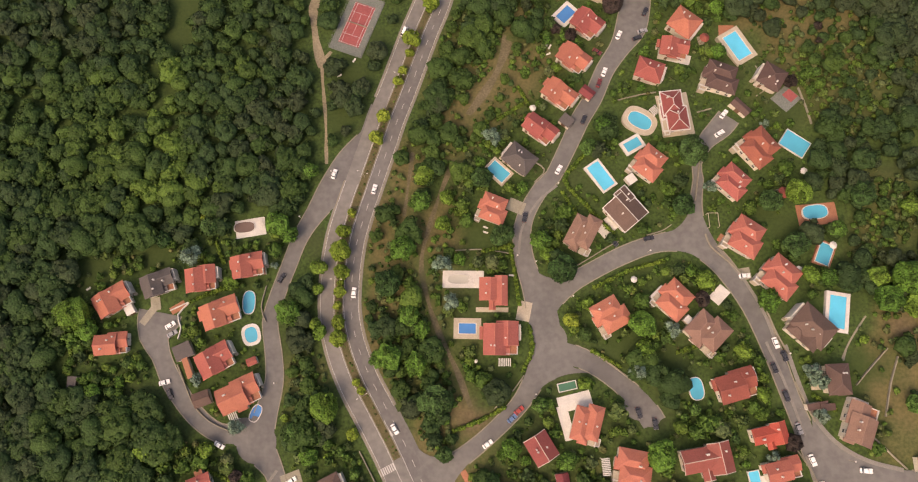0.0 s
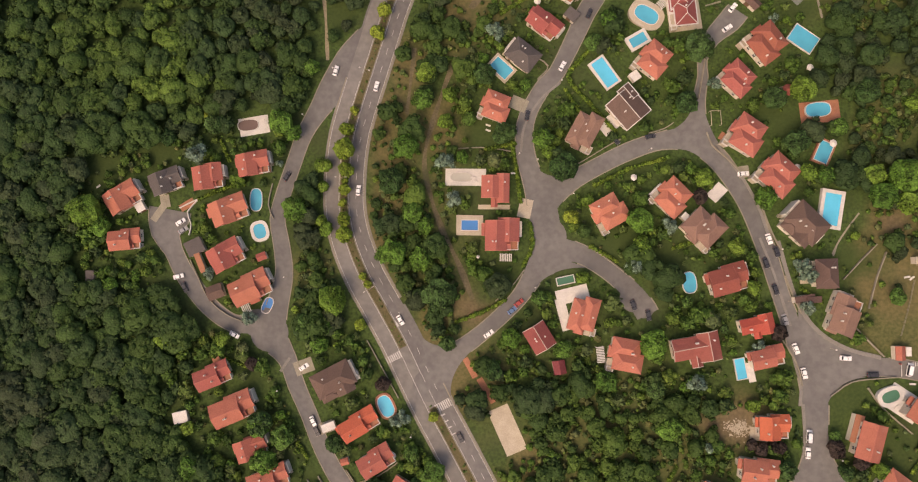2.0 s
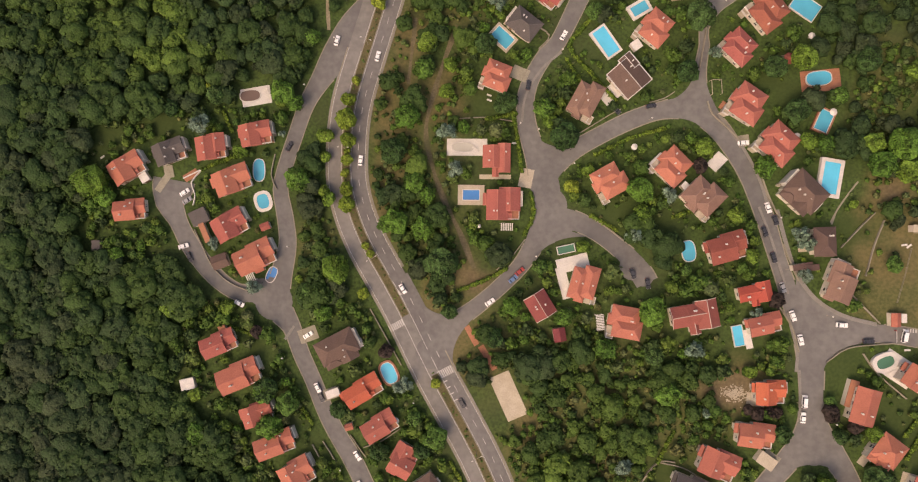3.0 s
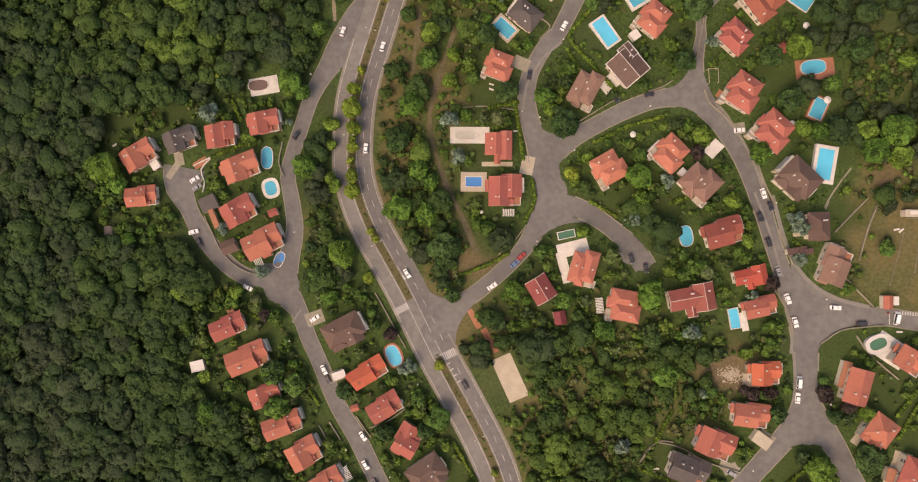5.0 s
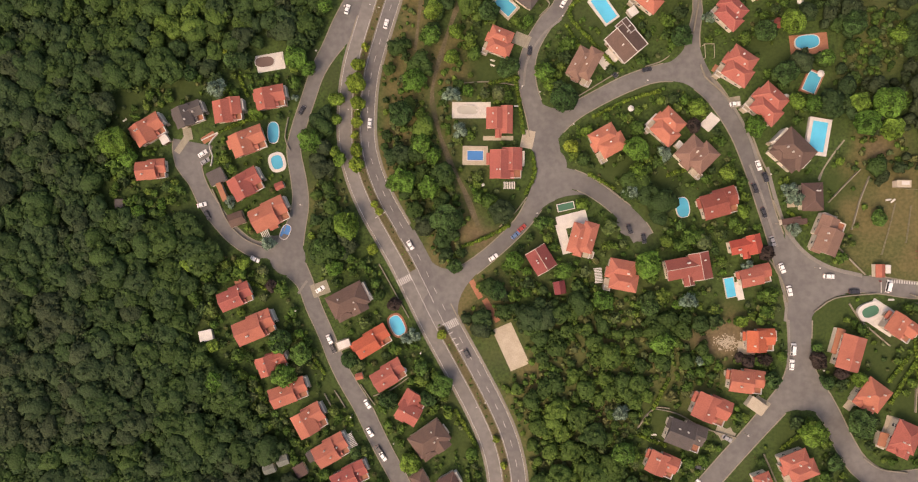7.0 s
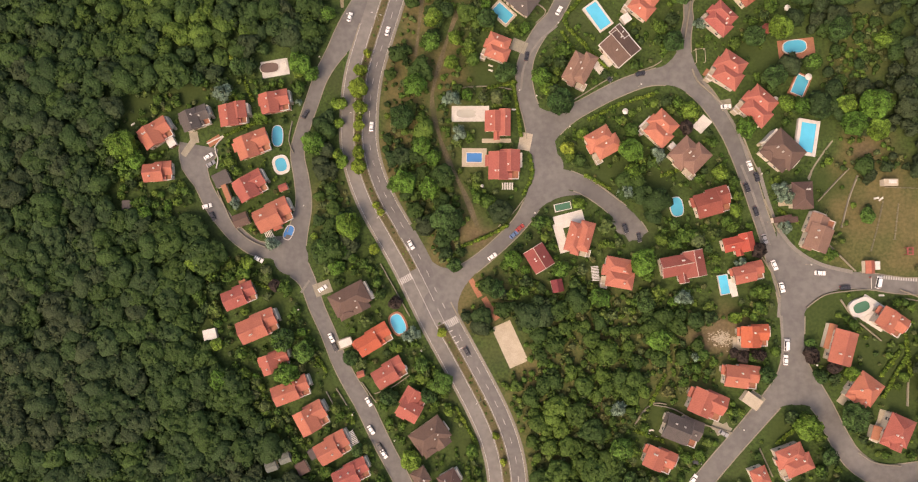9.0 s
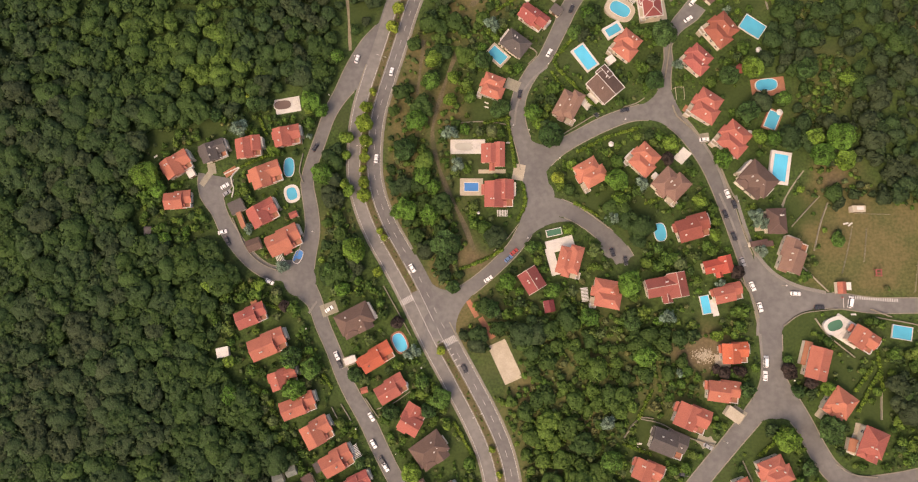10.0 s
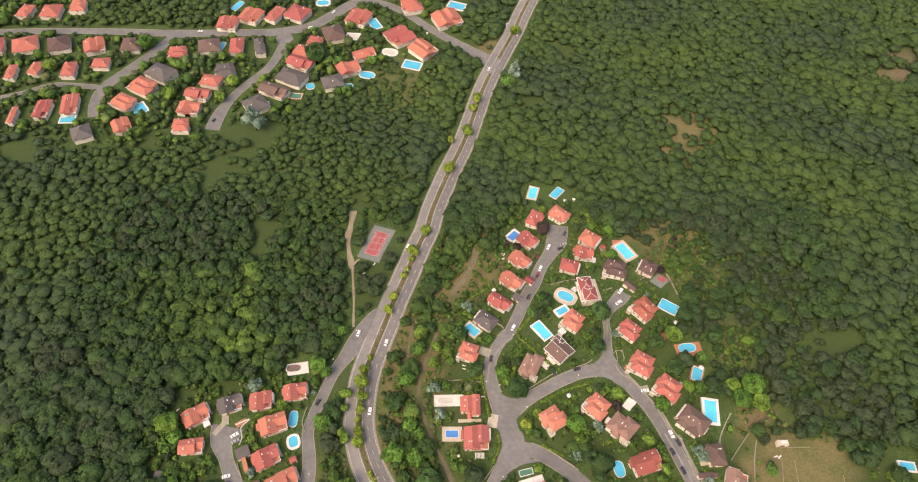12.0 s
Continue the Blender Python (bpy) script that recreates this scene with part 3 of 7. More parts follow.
def apron(x, y, r):
    """Rounds off the corner where lanes meet."""
    global layer
    layer += 1
    verts, faces = [(x, y, lie(x, y) + 0.09 + 0.002 * layer)], []
    for ring in (0.5, 1.0):
        for k in range(20):
            a = 2 * math.pi * k / 20
            px, py = x + r * ring * math.cos(a), y + r * ring * math.sin(a)
            verts.append((px, py, lie(px, py) + 0.09 + 0.002 * layer))
    for k in range(20):
        j = (k + 1) % 20
        faces += [(0, 1 + k, 1 + j), (1 + k, 21 + k, 21 + j, 1 + j)]
    tagged(mesh_object("junction", verts, faces, M["asphalt"]), "worn grey asphalt where the lanes meet", "road", kind="structure")
    keep(x, y, r + 0.6)
    APRONS.append((x, y, r))


def fillet(a, corner, b):
    """Asphalt between two road edges that meet at a corner, its outer edge a smooth curve from a to b."""
    global layer
    layer += 1
    z = 0.09 + 0.002 * layer
    a, c, b = Vector(a), Vector(corner), Vector(b)
    inner = c + (c - (a + b) / 2) * 0.35
    verts, faces = [], []
    for k in range(13):
        t = k / 12
        q = a * (1 - t) ** 2 + (c * 0.75 + (a + b) * 0.125) * 2 * t * (1 - t) + b * t ** 2
        for s in range(5):
            p = inner.lerp(q, s / 4)
            verts.append((p.x, p.y, lie(p.x, p.y) + z))
        if k:
            for s in range(4):
                i = 5 * k + s
                faces.append((i - 5, i - 4, i + 1, i))
        keep(q.x, q.y, 1.2)
    tagged(mesh_object("junction", verts, faces, M["asphalt"]), "worn grey asphalt where the lanes meet", "road", kind="structure")
    CORNERS.append([(inner.x, inner.y)] + [verts[5 * k + 4][:2] for k in range(13)])


def within(px, py, ring):
    """Which points lie inside a ring, or closer than a hand's width to it."""
    ring = np.array(ring)
    mid = ring.mean(0)
    ring = mid + (ring - mid) * 1.02
    hit = np.zeros(len(px), bool)
    for (x0, y0), (x1, y1) in zip(ring, np.roll(ring, -1, 0)):
        if y0 != y1:
            hit ^= ((y0 > py) != (y1 > py)) & (px < (x1 - x0) * (py - y0) / (y1 - y0) + x0)
    return hit


APRONS, CORNERS = [], []
apron(122.3, -66.7, 3.9)
apron(31.2, 1.8, 5.8)
apron(65.0, -12.4, 3.5)
apron(123.1, -60.9, 3.1)
apron(32.0, 9.9, 6.2)
apron(35.8, 4.4, 4.7)
apron(79.6, 48.7, 4.2)
apron(-62.1, -30.0, 6.6)
apron(-66.5, -27.0, 4.9)
apron(-3.9, -37.9, 5.7)
apron(-0.8, -34.6, 4.4)
apron(-5.5, -44.1, 5.7)
apron(-213.5, 299.9, 6.6)
apron(-136.2, 310.7, 6.4)
apron(17.8, 299.8, 6.9)
fillet((116.2, -72.3), (122.3, -67.7), (128.9, -71.1))
fillet((123.2, -42.4), (122.9, -30.2), (135.3, -29.4))
fillet((113.7, -5.6), (118.1, -23.4), (138.8, -22.7))
fillet((68.1, 47.5), (77.7, 49.5), (78.2, 57.6))
fillet((81.6, 59.0), (82.7, 50.1), (88.3, 43.6))
fillet((24.4, 35.2), (30.3, 26.0), (42.0, 32.3))
fillet((29.0, -7.5), (34.0, 1.5), (46.5, -0.2))
apron(61.5, -9.5, 4.6)
apron(38.5, 2.6, 2.2)
fillet((-11.4, -25.6), (-4.7, -35.7), (3.7, -28.3))
fillet((7.2, -32.4), (-1.7, -40.7), (2.7, -49.2))
lane_kerbs()


def zebra(x, y, yaw, w, d, n=8):
    root = thing("zebra_crossing", x, y, lie(x, y), yaw, "white painted zebra stripes across the asphalt", "crossing")
    c, s = math.cos(radians(yaw)), math.sin(radians(yaw))
    for k in range(n):
        u = (k + 0.5) / n * w - w / 2
        verts = []
        for a, b in ((-0.2, -0.5), (0.2, -0.5), (0.2, 0.5), (-0.2, 0.5)):
            px, py = u + a, b * d
            verts.append((px, py, lie(x + c * px - s * py, y + s * px + c * py) - lie(x, y) + 0.166))
        mesh_object("stripe", verts, [(0, 1, 2, 3)], M["paint"], root)


def tennis_marks(x, y, yaw, w, d):
    """Red playing surface with white lines, net and a mesh fence, on the grey-green court."""
    c, s = math.cos(radians(yaw)), math.sin(radians(yaw))
    gx, gy = lie(x + c, y + s) - lie(x, y), lie(x - s, y + c) - lie(x, y)
    root = thing("tennis_court", x, y, lie(x, y) + 0.16, yaw, "red tennis court with white lines inside a mesh fence", "tennis court")
    tilt = lambda u, v, h: (u, v, u * gx + v * gy + h)  # noqa: E731

    def strip(name, x0, y0, x1, y1, h, mat):
        mesh_object(name, [tilt(x0, y0, h), tilt(x1, y0, h), tilt(x1, y1, h), tilt(x0, y1, h)], [(0, 1, 2, 3)], mat, root)

    strip("playing_surface", -w / 2, -d / 2, w / 2, d / 2, 0.02, M["court_red"])
    for v in (-0.48, -0.36, 0.36, 0.48):
        strip("line", -w * 0.48, d * v - 0.06, w * 0.48, d * v + 0.06, 0.03, M["paint"])
    for u in (-0.48, -0.27, 0.27, 0.48):
        strip("line", w * u - 0.06, -d * 0.48, w * u + 0.06, d * 0.48, 0.034, M["paint"])
    strip("line", -w * 0.27, -0.06, w * 0.27, 0.06, 0.03, M["paint"])
    part("net", box(bmesh.new(), 0, 0, 0, 0.06, d * 0.95, 0.85), M["stone"], root)
    for u in np.linspace(-0.68, 0.68, 7):
        for v in (-0.78, 0.78):
            part("fence_post", box(bmesh.new(), u * w, v * d, u * w * gx + v * d * gy - 0.2, 0.09, 0.09, 2.6), M["stone"], root)
    for u0, v0, u1, v1 in ((-0.68, -0.78, 0.68, -0.78), (0.68, -0.78, 0.68, 0.78), (0.68, 0.78, -0.68, 0.78), (-0.68, 0.78, -0.68, -0.78)):
        bm = bmesh.new()
        for h in (0.2, 1.2, 2.3):
            beam(bm, Vector(tilt(u0 * w, v0 * d, h)), Vector(tilt(u1 * w, v1 * d, h)), 0.05, 0.05)
        part("fence_rail", bm, M["court_green"], root)


def pavement(points, width):
    """A raised strip of pale concrete beside a lane."""
    line, side = curve(points, 2.0)
    tagged(ribbon("pavement", line, side, -width / 2, width / 2, 0.05, M["walkway"], None, 0.2), "narrow worn concrete pavement beside the lane", "pavement", kind="structure")
    clear_strip(line, width)


def road_mark(name, x, y, yaw, outline_, label):
    root = thing(name, x, y, lie(x, y), yaw, label, "road marking")
    c, s = math.cos(radians(yaw)), math.sin(radians(yaw))
    verts = [(u, v, lie(x + c * u - s * v, y + s * u + c * v) - lie(x, y) + 0.166) for u, v in outline_]
    mesh_object("paint", verts, [tuple(range(len(verts)))], M["paint"], root)


def road_arrow(x, y, yaw):
    road_mark("road_arrow", x, y, yaw, ((-0.55, -1.1), (0.55, -1.1), (0.0, 1.3)), "worn white triangle painted on the carriageway")


def road_bar(x, y, yaw):
    road_mark("road_bar", x, y, yaw, ((-0.9, -0.16), (0.9, -0.16), (0.9, 0.16), (-0.9, 0.16)), "short white bar painted across the lane")


road_arrow(-18.3, -23.8, 31)
road_arrow(-16.2, -22.8, 31)
road_bar(-0.2, -53.8, 31)
road_bar(1.1, -55.8, 31)
road_bar(2.4, -57.8, 31)
road_bar(3.9, -59.9, 31)
pavement([(107.1, 13.0), (110.6, 1.4), (114.4, -8.3), (120.6, -16.0), (129.1, -20.7), (139.5, -22.8)], 1.3)
pavement([(101.3, 13.6), (105.4, 3.8), (108.8, -5.9), (111.7, -14.8)], 0.8)
pavement([(112.0, -21.0), (113.7, -27.2), (115.6, -33.7), (115.5, -40.4)], 0.9)
pavement([(116.5, -39.7), (117.2, -48.6), (117.2, -56.6)], 0.8)
pavement([(86.7, 44.9), (91.8, 38.1), (96.4, 31.8), (101.1, 22.9), (104.0, 14.6)], 0.9)
pavement([(33.1, 64.1), (26.6, 57.8), (21.6, 48.1), (20.8, 38.7)], 0.8)
pavement([(-54.4, -38.1), (-57.3, -43.0)], 0.9)
zebra(-18.4, -35.5, 31, 5.7, 2.4)
zebra(-0.3, -50.5, 31, 5.7, 2.8)
zebra(156.6, -24.1, -1, 15.9, 1.2, 20)
tennis_marks(-44.4, 124.0, 74, 17.9, 8.3)


# ---- paving and pools ----
def paved(name, x, y, yaw, w, d, colour):
    global layer
    layer += 1
    c, s = math.cos(radians(yaw)), math.sin(radians(yaw))
    nx, ny = max(2, int(w / 2)), max(2, int(d / 2))
    top = 0.10 + 0.004 * (layer % 10)
    mat = M["court_green"] if name == "tennis_court" else M[colour]
    verts, faces = [], []
    for j in range(ny + 1):
        for i in range(nx + 1):
            u, v = (i / nx - 0.5) * w, (j / ny - 0.5) * d
            px, py = x + c * u - s * v, y + s * u + c * v
            verts.append((px, py, lie(px, py) + top))
            if i and j:
                a = j * (nx + 1) + i
                faces.append((a - nx - 2, a - nx - 1, a, a - 1))
    ob = tagged(mesh_object(name, verts, faces, mat), {"cream": "pale cream stone paving beside a house", "white": "white stone paving beside a house", "brick": "red brick paving on the ground", "stone": "grey stone paving beside the lane", "court_green": "small grey-green concrete court in a garden", "court_red": "red square on a small garden court", "green": "fenced hard tennis court with red playing surface"}[colour], name.replace("_", " "), kind="structure")
    so = ob.modifiers.new("slab", "SOLIDIFY")
    so.thickness, so.offset = 0.3, -1
    keep(x, y, min(w, d) * 0.5)
    for e in (-0.35, 0.35):
        if w > d:
            keep(x + c * w * e, y + s * w * e, d * 0.5)
        else:
            keep(x - s * d * e, y + c * d * e, w * 0.5)
    return ob


paved("court", 22.1, -57.0, -62, 16.3, 7.4, "cream")
paved("brick_path", 8.1, -37.1, -58, 7.4, 2.0, "brick")
paved("brick_path", 14.2, -44.3, -54, 9.5, 2.2, "brick")
paved("tennis_court", -44.4, 124.0, 74, 25.1, 13.3, "green")
paved("court", 111.6, 99.5, -45, 7.2, 7.5, "court_green")
paved("court", 113.0, 100.7, -45, 4.0, 3.5, "court_red")
paved("drive", 23.5, 19.0, -8, 4.6, 6.6, "cream")
paved("terrace", 41.2, -9.6, 18, 11.0, 5.0, "white")
paved("terrace", 38.6, -16.6, 18, 3.4, 11.0, "white")
paved("drive", -49.3, -40.8, 24, 6.6, 4.9, "stone")
paved("terrace", -73.6, 42.1, 14, 10.4, 6.4, "white")
paved("drive", -40.2, -61.1, 24, 5.7, 3.9, "stone")
paved("drive", -103.6, 9.4, 60, 7.6, 2.4, "stone")
paved("drive", -102.0, 13.2, 14, 3.2, 4.4, "stone")
paved("entrance_court", -94.3, 12.5, 36, 5.4, 2.6, "brick")
paved("drive", -5.3, -92.4, 39, 8.8, 2.6, "stone")
paved("drive", 98.0, -81.0, -21, 6.6, 3.3, "stone")
paved("drive", 108.9, -70.0, -32, 5.4, 5.0, "stone")
paved("terrace", 146.6, -36.6, 59, 8.2, 11.4, "white")
paved("terrace", 115.9, 3.3, 8, 4.0, 7.7, "cream")
paved("terrace", 151.3, -75.5, -11, 5.5, 11.3, "cream")
paved("terrace", 138.6, -65.6, -33, 2.6, 7.3, "cream")
paved("terrace", 73.9, 115.1, -13, 11.2, 3.8, "white")
paved("terrace", 92.3, 126.2, 0, 5.3, 4.3, "brick")
paved("terrace", 73.8, 92.4, 10, 11.0, 16.2, "cream")
paved("terrace", 52.9, 52.0, -48, 5.3, 13.1, "white")
paved("drive", 87.3, 28.2, -40, 4.2, 6.0, "white")
paved("terrace", 2.2, 28.7, 3, 14.2, 6.0, "white")
paved("terrace", 12.7, 18.8, 3, 11.0, 1.6, "cream")
paved("drive", 19.1, 55.8, -20, 6.0, 4.6, "stone")
paved("terrace", 119.3, 57.3, 8, 12.6, 7.4, "brick")
paved("entrance_court", 89.5, 46.9, -30, 4.6, 2.8, "brick")
paved("drive", 95.6, 35.7, 12, 3.6, 4.0, "stone")
paved("terrace", 100.0, -30.9, 15, 2.2, 6.4, "white")
paved("terrace", 103.4, -50.7, 0, 5.6, 4.4, "cream")
paved("drive", 98.3, -81.2, 30, 5.0, 3.0, "stone")
paved("terrace", 149.2, -76.8, -20, 3.0, 8.4, "white")
paved("terrace", 140.2, -64.1, -33, 3.0, 6.4, "white")


def outline(shape, w, d, n=28):
    if shape == "rect":
        return [(sx * w / 2, sy * d / 2) for sx, sy in ((-1, -1), (1, -1), (1, 1), (-1, 1))]
    pts = []
    for k in range(n):
        a = 2 * math.pi * k / n
        cx, cy = math.cos(a), math.sin(a)
        pts.append((w / 2 * math.copysign(abs(cx) ** 0.75, cx), d / 2 * math.copysign(abs(cy) ** 0.75, cy)))
    return pts


def frame_prism(inner, outer, z0, z1):
    """A ring between two outlines of the same count, from z0 to z1."""
    bm = bmesh.new()
    n = len(inner)
    rings = [[bm.verts.new((*p, z)) for p in ring] for ring, z in ((inner, z0), (inner, z1), (outer, z1), (outer, z0))]
    for k in range(n):
        j = (k + 1) % n
        for a, b in ((0, 1), (1, 2), (2, 3), (3, 0)):
            bm.faces.new((rings[a][k], rings[a][j], rings[b][j], rings[b][k]))
    bmesh.ops.recalc_face_normals(bm, faces=bm.faces)
    return bm


POOL_WORDS = {"bright": "pool of bright sky-blue water", "blue": "pool of clear turquoise water", "deep": "pool of deep blue water", "cover": "pool under a pale cover", "dry": "emptied pool with a brown basin", "green": "pool of dull green water"}
DECK_WORDS = {"white": "white stone edging", "cream": "pale cream stone deck", "brick": "red brick deck"}


def pool(x, y, yaw, w, d, shape, deck, deck_colour, water):
    c, s = math.cos(radians(yaw)), math.sin(radians(yaw))
    W2, D2 = w / 2 + deck, d / 2 + deck
    zs = [lie(x + c * a * W2 - s * b * D2, y + s * a * W2 + c * b * D2) for a in (-1, 0, 1) for b in (-1, 0, 1)]
    root = thing("swimming_pool", x, y, max(zs) + 0.12, yaw, ("Oval " if shape == "oval" else "Rectangular ") + POOL_WORDS[water] + " in a " + DECK_WORDS[deck_colour], "swimming pool")
    drop = max(zs) - min(zs) + 0.5
    inner = outline(shape, w, d)
    cop = outline(shape, w + 0.5, d + 0.5)
    part("coping", frame_prism(inner, cop, -0.6, 0.10), M["white"], root, "white stone edge")
    if deck > 0.6:
        part("deck", frame_prism(cop, outline("rect" if shape == "rect" else "oval", w + 2 * deck, d + 2 * deck), -drop, 0.04), M[deck_colour], root)
    bm = bmesh.new()
    bm.faces.new([bm.verts.new((*p, -0.08 if water != "dry" else -0.02)) for p in inner])
    part("water", bm, M["water_" + water], root)
    keep(x, y, max(w, d) / 2 + min(deck, 2) + 1.0)


pool(123.2, 24.5, -6, 5.3, 10.5, "rect", 1.2, "white", "bright")
pool(120.6, 43.6, -20, 4.4, 6.9, "rect", 0.8, "brick", "blue")
pool(38.6, -4.9, 16, 5.8, 2.4, "rect", 0.2, "white", "green")
pool(48.1, 68.2, -51, 10.0, 4.8, "rect", 0.7, "white", "bright")
pool(4.7, 11.9, 3, 5.7, 3.4, "rect", 1.8, "cream", "deep")
pool(0.8, 28.6, 3, 7.6, 3.2, "oval", 0.2, "cream", "cover")
pool(-70.6, 15.9, 4, 4.0, 7.7, "oval", 0.2, "white", "blue")
pool(-68.4, 5.0, 20, 4.2, 5.2, "oval", 1.1, "white", "blue")
pool(-63.6, -20.6, -21, 3.1, 5.5, "oval", 0.2, "white", "deep")
pool(-75.7, 42.1, 10, 7.0, 3.8, "oval", 0.3, "white", "dry")
pool(-19.9, -52.3, -61, 7.4, 4.6, "oval", 0.9, "brick", "bright")
pool(79.3, -2.8, 13, 4.5, 6.9, "oval", 0.2, "white", "blue")
pool(96.7, -30.0, 14, 3.2, 6.7, "rect", 0.2, "white", "bright")
pool(118.4, 57.9, 10, 8.4, 4.6, "oval", 0.3, "white", "blue")
pool(12.2, 68.3, -39, 7.3, 4.5, "rect", 1.0, "cream", "blue")
pool(34.2, 132.0, 50, 6.5, 4.2, "rect", 1.3, "white", "deep")
pool(95.5, 119.5, -55, 10.1, 5.6, "rect", 1.6, "cream", "bright")
pool(113.3, 82.3, -31, 9.1, 6.1, "rect", 0.4, "white", "blue")
pool(61.4, 89.5, -26, 8.6, 5.4, "oval", 2.0, "cream", "blue")
pool(59.0, 80.4, 34, 5.9, 3.4, "rect", 1.0, "white", "blue")
pool(142.4, -34.8, 25, 5.9, 3.6, "oval", 1.3, "white", "green")
pool(165.4, -35.9, -6, 7.0, 4.6, "rect", 0.6, "white", "blue")
pool(46.2, 166.0, -14, 4.6, 8.8, "rect", 1.0, "cream", "bright")
pool(60.6, 165.8, 52, 8.8, 4.6, "rect", 0.6, "white", "blue")
pool(199.4, 0.3, -4, 6.0, 3.3, "rect", 0.7, "white", "blue")
pool(-253.7, 205.7, 7, 8.6, 5.8, "rect", 0.7, "white", "blue")
pool(-213.1, 221.0, 40, 8.0, 9.5, "rect", 1.1, "white", "blue")
pool(-178.7, 290.9, -7, 3.5, 16.2, "rect", 0.4, "white", "blue")
pool(-179.4, 345.5, -22, 5.1, 11.8, "rect", 0.4, "white", "blue")
pool(-133.0, 235.6, 23, 4.6, 7.2, "rect", 0.4, "white", "blue")
pool(-115.6, 247.8, -4, 8.1, 4.9, "rect", 0.8, "brick", "green")
pool(-107.7, 259.6, 23, 5.7, 6.3, "oval", 0.4, "white", "blue")
pool(-72.1, 338.5, 31, 6.7, 11.9, "rect", 0.9, "white", "blue")
pool(-86.4, 320.8, -1, 8.0, 5.8, "rect", 1.3, "white", "cover")
pool(-56.6, 304.9, -10, 8.9, 5.6, "oval", 1.7, "white", "cover")
pool(-38.7, 291.2, -14, 12.4, 8.1, "rect", 0.9, "white", "blue")
pool(-9.6, 368.2, -18, 12.8, 8.0, "rect", 1.4, "white", "blue")
pool(-70.0, 276.7, -9, 10.3, 6.5, "oval", 0.8, "white", "blue")
pool(-81.9, 262.9, 15, 7.4, 5.1, "oval", 0.4, "white", "blue")
pool(-115.7, 360.4, 9, 9.2, 6.4, "oval", 1.4, "white", "blue")


# ---- houses ----
def roof_block(bm, x, y, w, d, z, rise, kind, caps):
    """A hipped or gabled roof over a w by d plan, its eaves at z; its ridge and hip lines go to caps."""
    turn = w < d
    a, b = (d / 2, w / 2) if turn else (w / 2, d / 2)
    in_ = b * 0.92 if kind == "hip" else 0.0
    put = lambda u, v, h: (x - v, y + u, h) if turn else (x + u, y + v, h)  # noqa: E731
    low = [bm.verts.new(put(u, v, z - 0.16)) for u, v in ((-a, -b), (a, -b), (a, b), (-a, b))]
    eave = [bm.verts.new(put(u, v, z)) for u, v in ((-a, -b), (a, -b), (a, b), (-a, b))]
    r0, r1 = (bm.verts.new(put(u, 0, z + rise)) for u in (-(a - in_), a - in_))
    bm.faces.new(low[::-1])
    for k in range(4):
        bm.faces.new((low[k], low[(k + 1) % 4], eave[(k + 1) % 4], eave[k]))
    bm.faces.new((eave[0], eave[1], r1, r0))
    bm.faces.new((eave[1], eave[2], r1))
    bm.faces.new((eave[2], eave[3], r0, r1))
    bm.faces.new((eave[3], eave[0], r0))
    lines = [(r0, r1)]
    if kind == "hip":
        lines += [(eave[0], r0), (eave[3], r0), (eave[1], r1), (eave[2], r1)]
    else:
        lines += [(eave[0], r0), (eave[3], r0), (eave[1], r1), (eave[2], r1)]
    caps += [(p.co.copy(), q.co.copy()) for p, q in lines]


def shared(key, make):
    if key not in SHARED:
        SHARED[key] = make()
    return SHARED[key]


SHARED = {}


def cached_part(name, key, make, material, parent, m, label=""):
    """A part whose mesh is shared by all its kind."""
    if key not in SHARED:
        bm = make()
        me = bpy.data.meshes.new(name)
        bm.to_mesh(me)
        bm.free()
        me.materials.append(material)
        SHARED[key] = me
    ob = new(name, SHARED[key])
    ob.parent = parent
    ob.matrix_basis = m
    return tagged(ob, label) if label else ob


def window_frame():
    bm = bmesh.new()
    for x, z, w, h in ((0, 0, 1.2, 0.12), (0, 1.18, 1.2, 0.12), (-0.55, 0.1, 0.1, 1.1), (0.55, 0.1, 0.1, 1.1), (0, 0.1, 0.06, 1.1)):
        box(bm, x, 0, z, w, 0.16, h)
    return bm


def window_pane():
    return box(bmesh.new(), 0, 0.02, 0.08, 1.1, 0.05, 1.12)


def chimney_body():
    return box(bmesh.new(), 0, 0, -1.2, 0.42, 0.36, 1.9)


def chimney_cap():
    bm = box(bmesh.new(), 0, 0, 0.7, 0.56, 0.5, 0.12, bevel=0.03)
    for e in (-0.18, 0.18):
        box(bm, e * 0.7, 0, 0.82, 0.16, 0.24, 0.16)
    return bm


def skylight_pane():
    return box(bmesh.new(), 0, 0, 0, 0.7, 1.0, 0.08, bevel=0.02)


def door_leaf():
    return box(bmesh.new(), 0, 0, 0, 1.0, 0.12, 2.05, bevel=0.02)


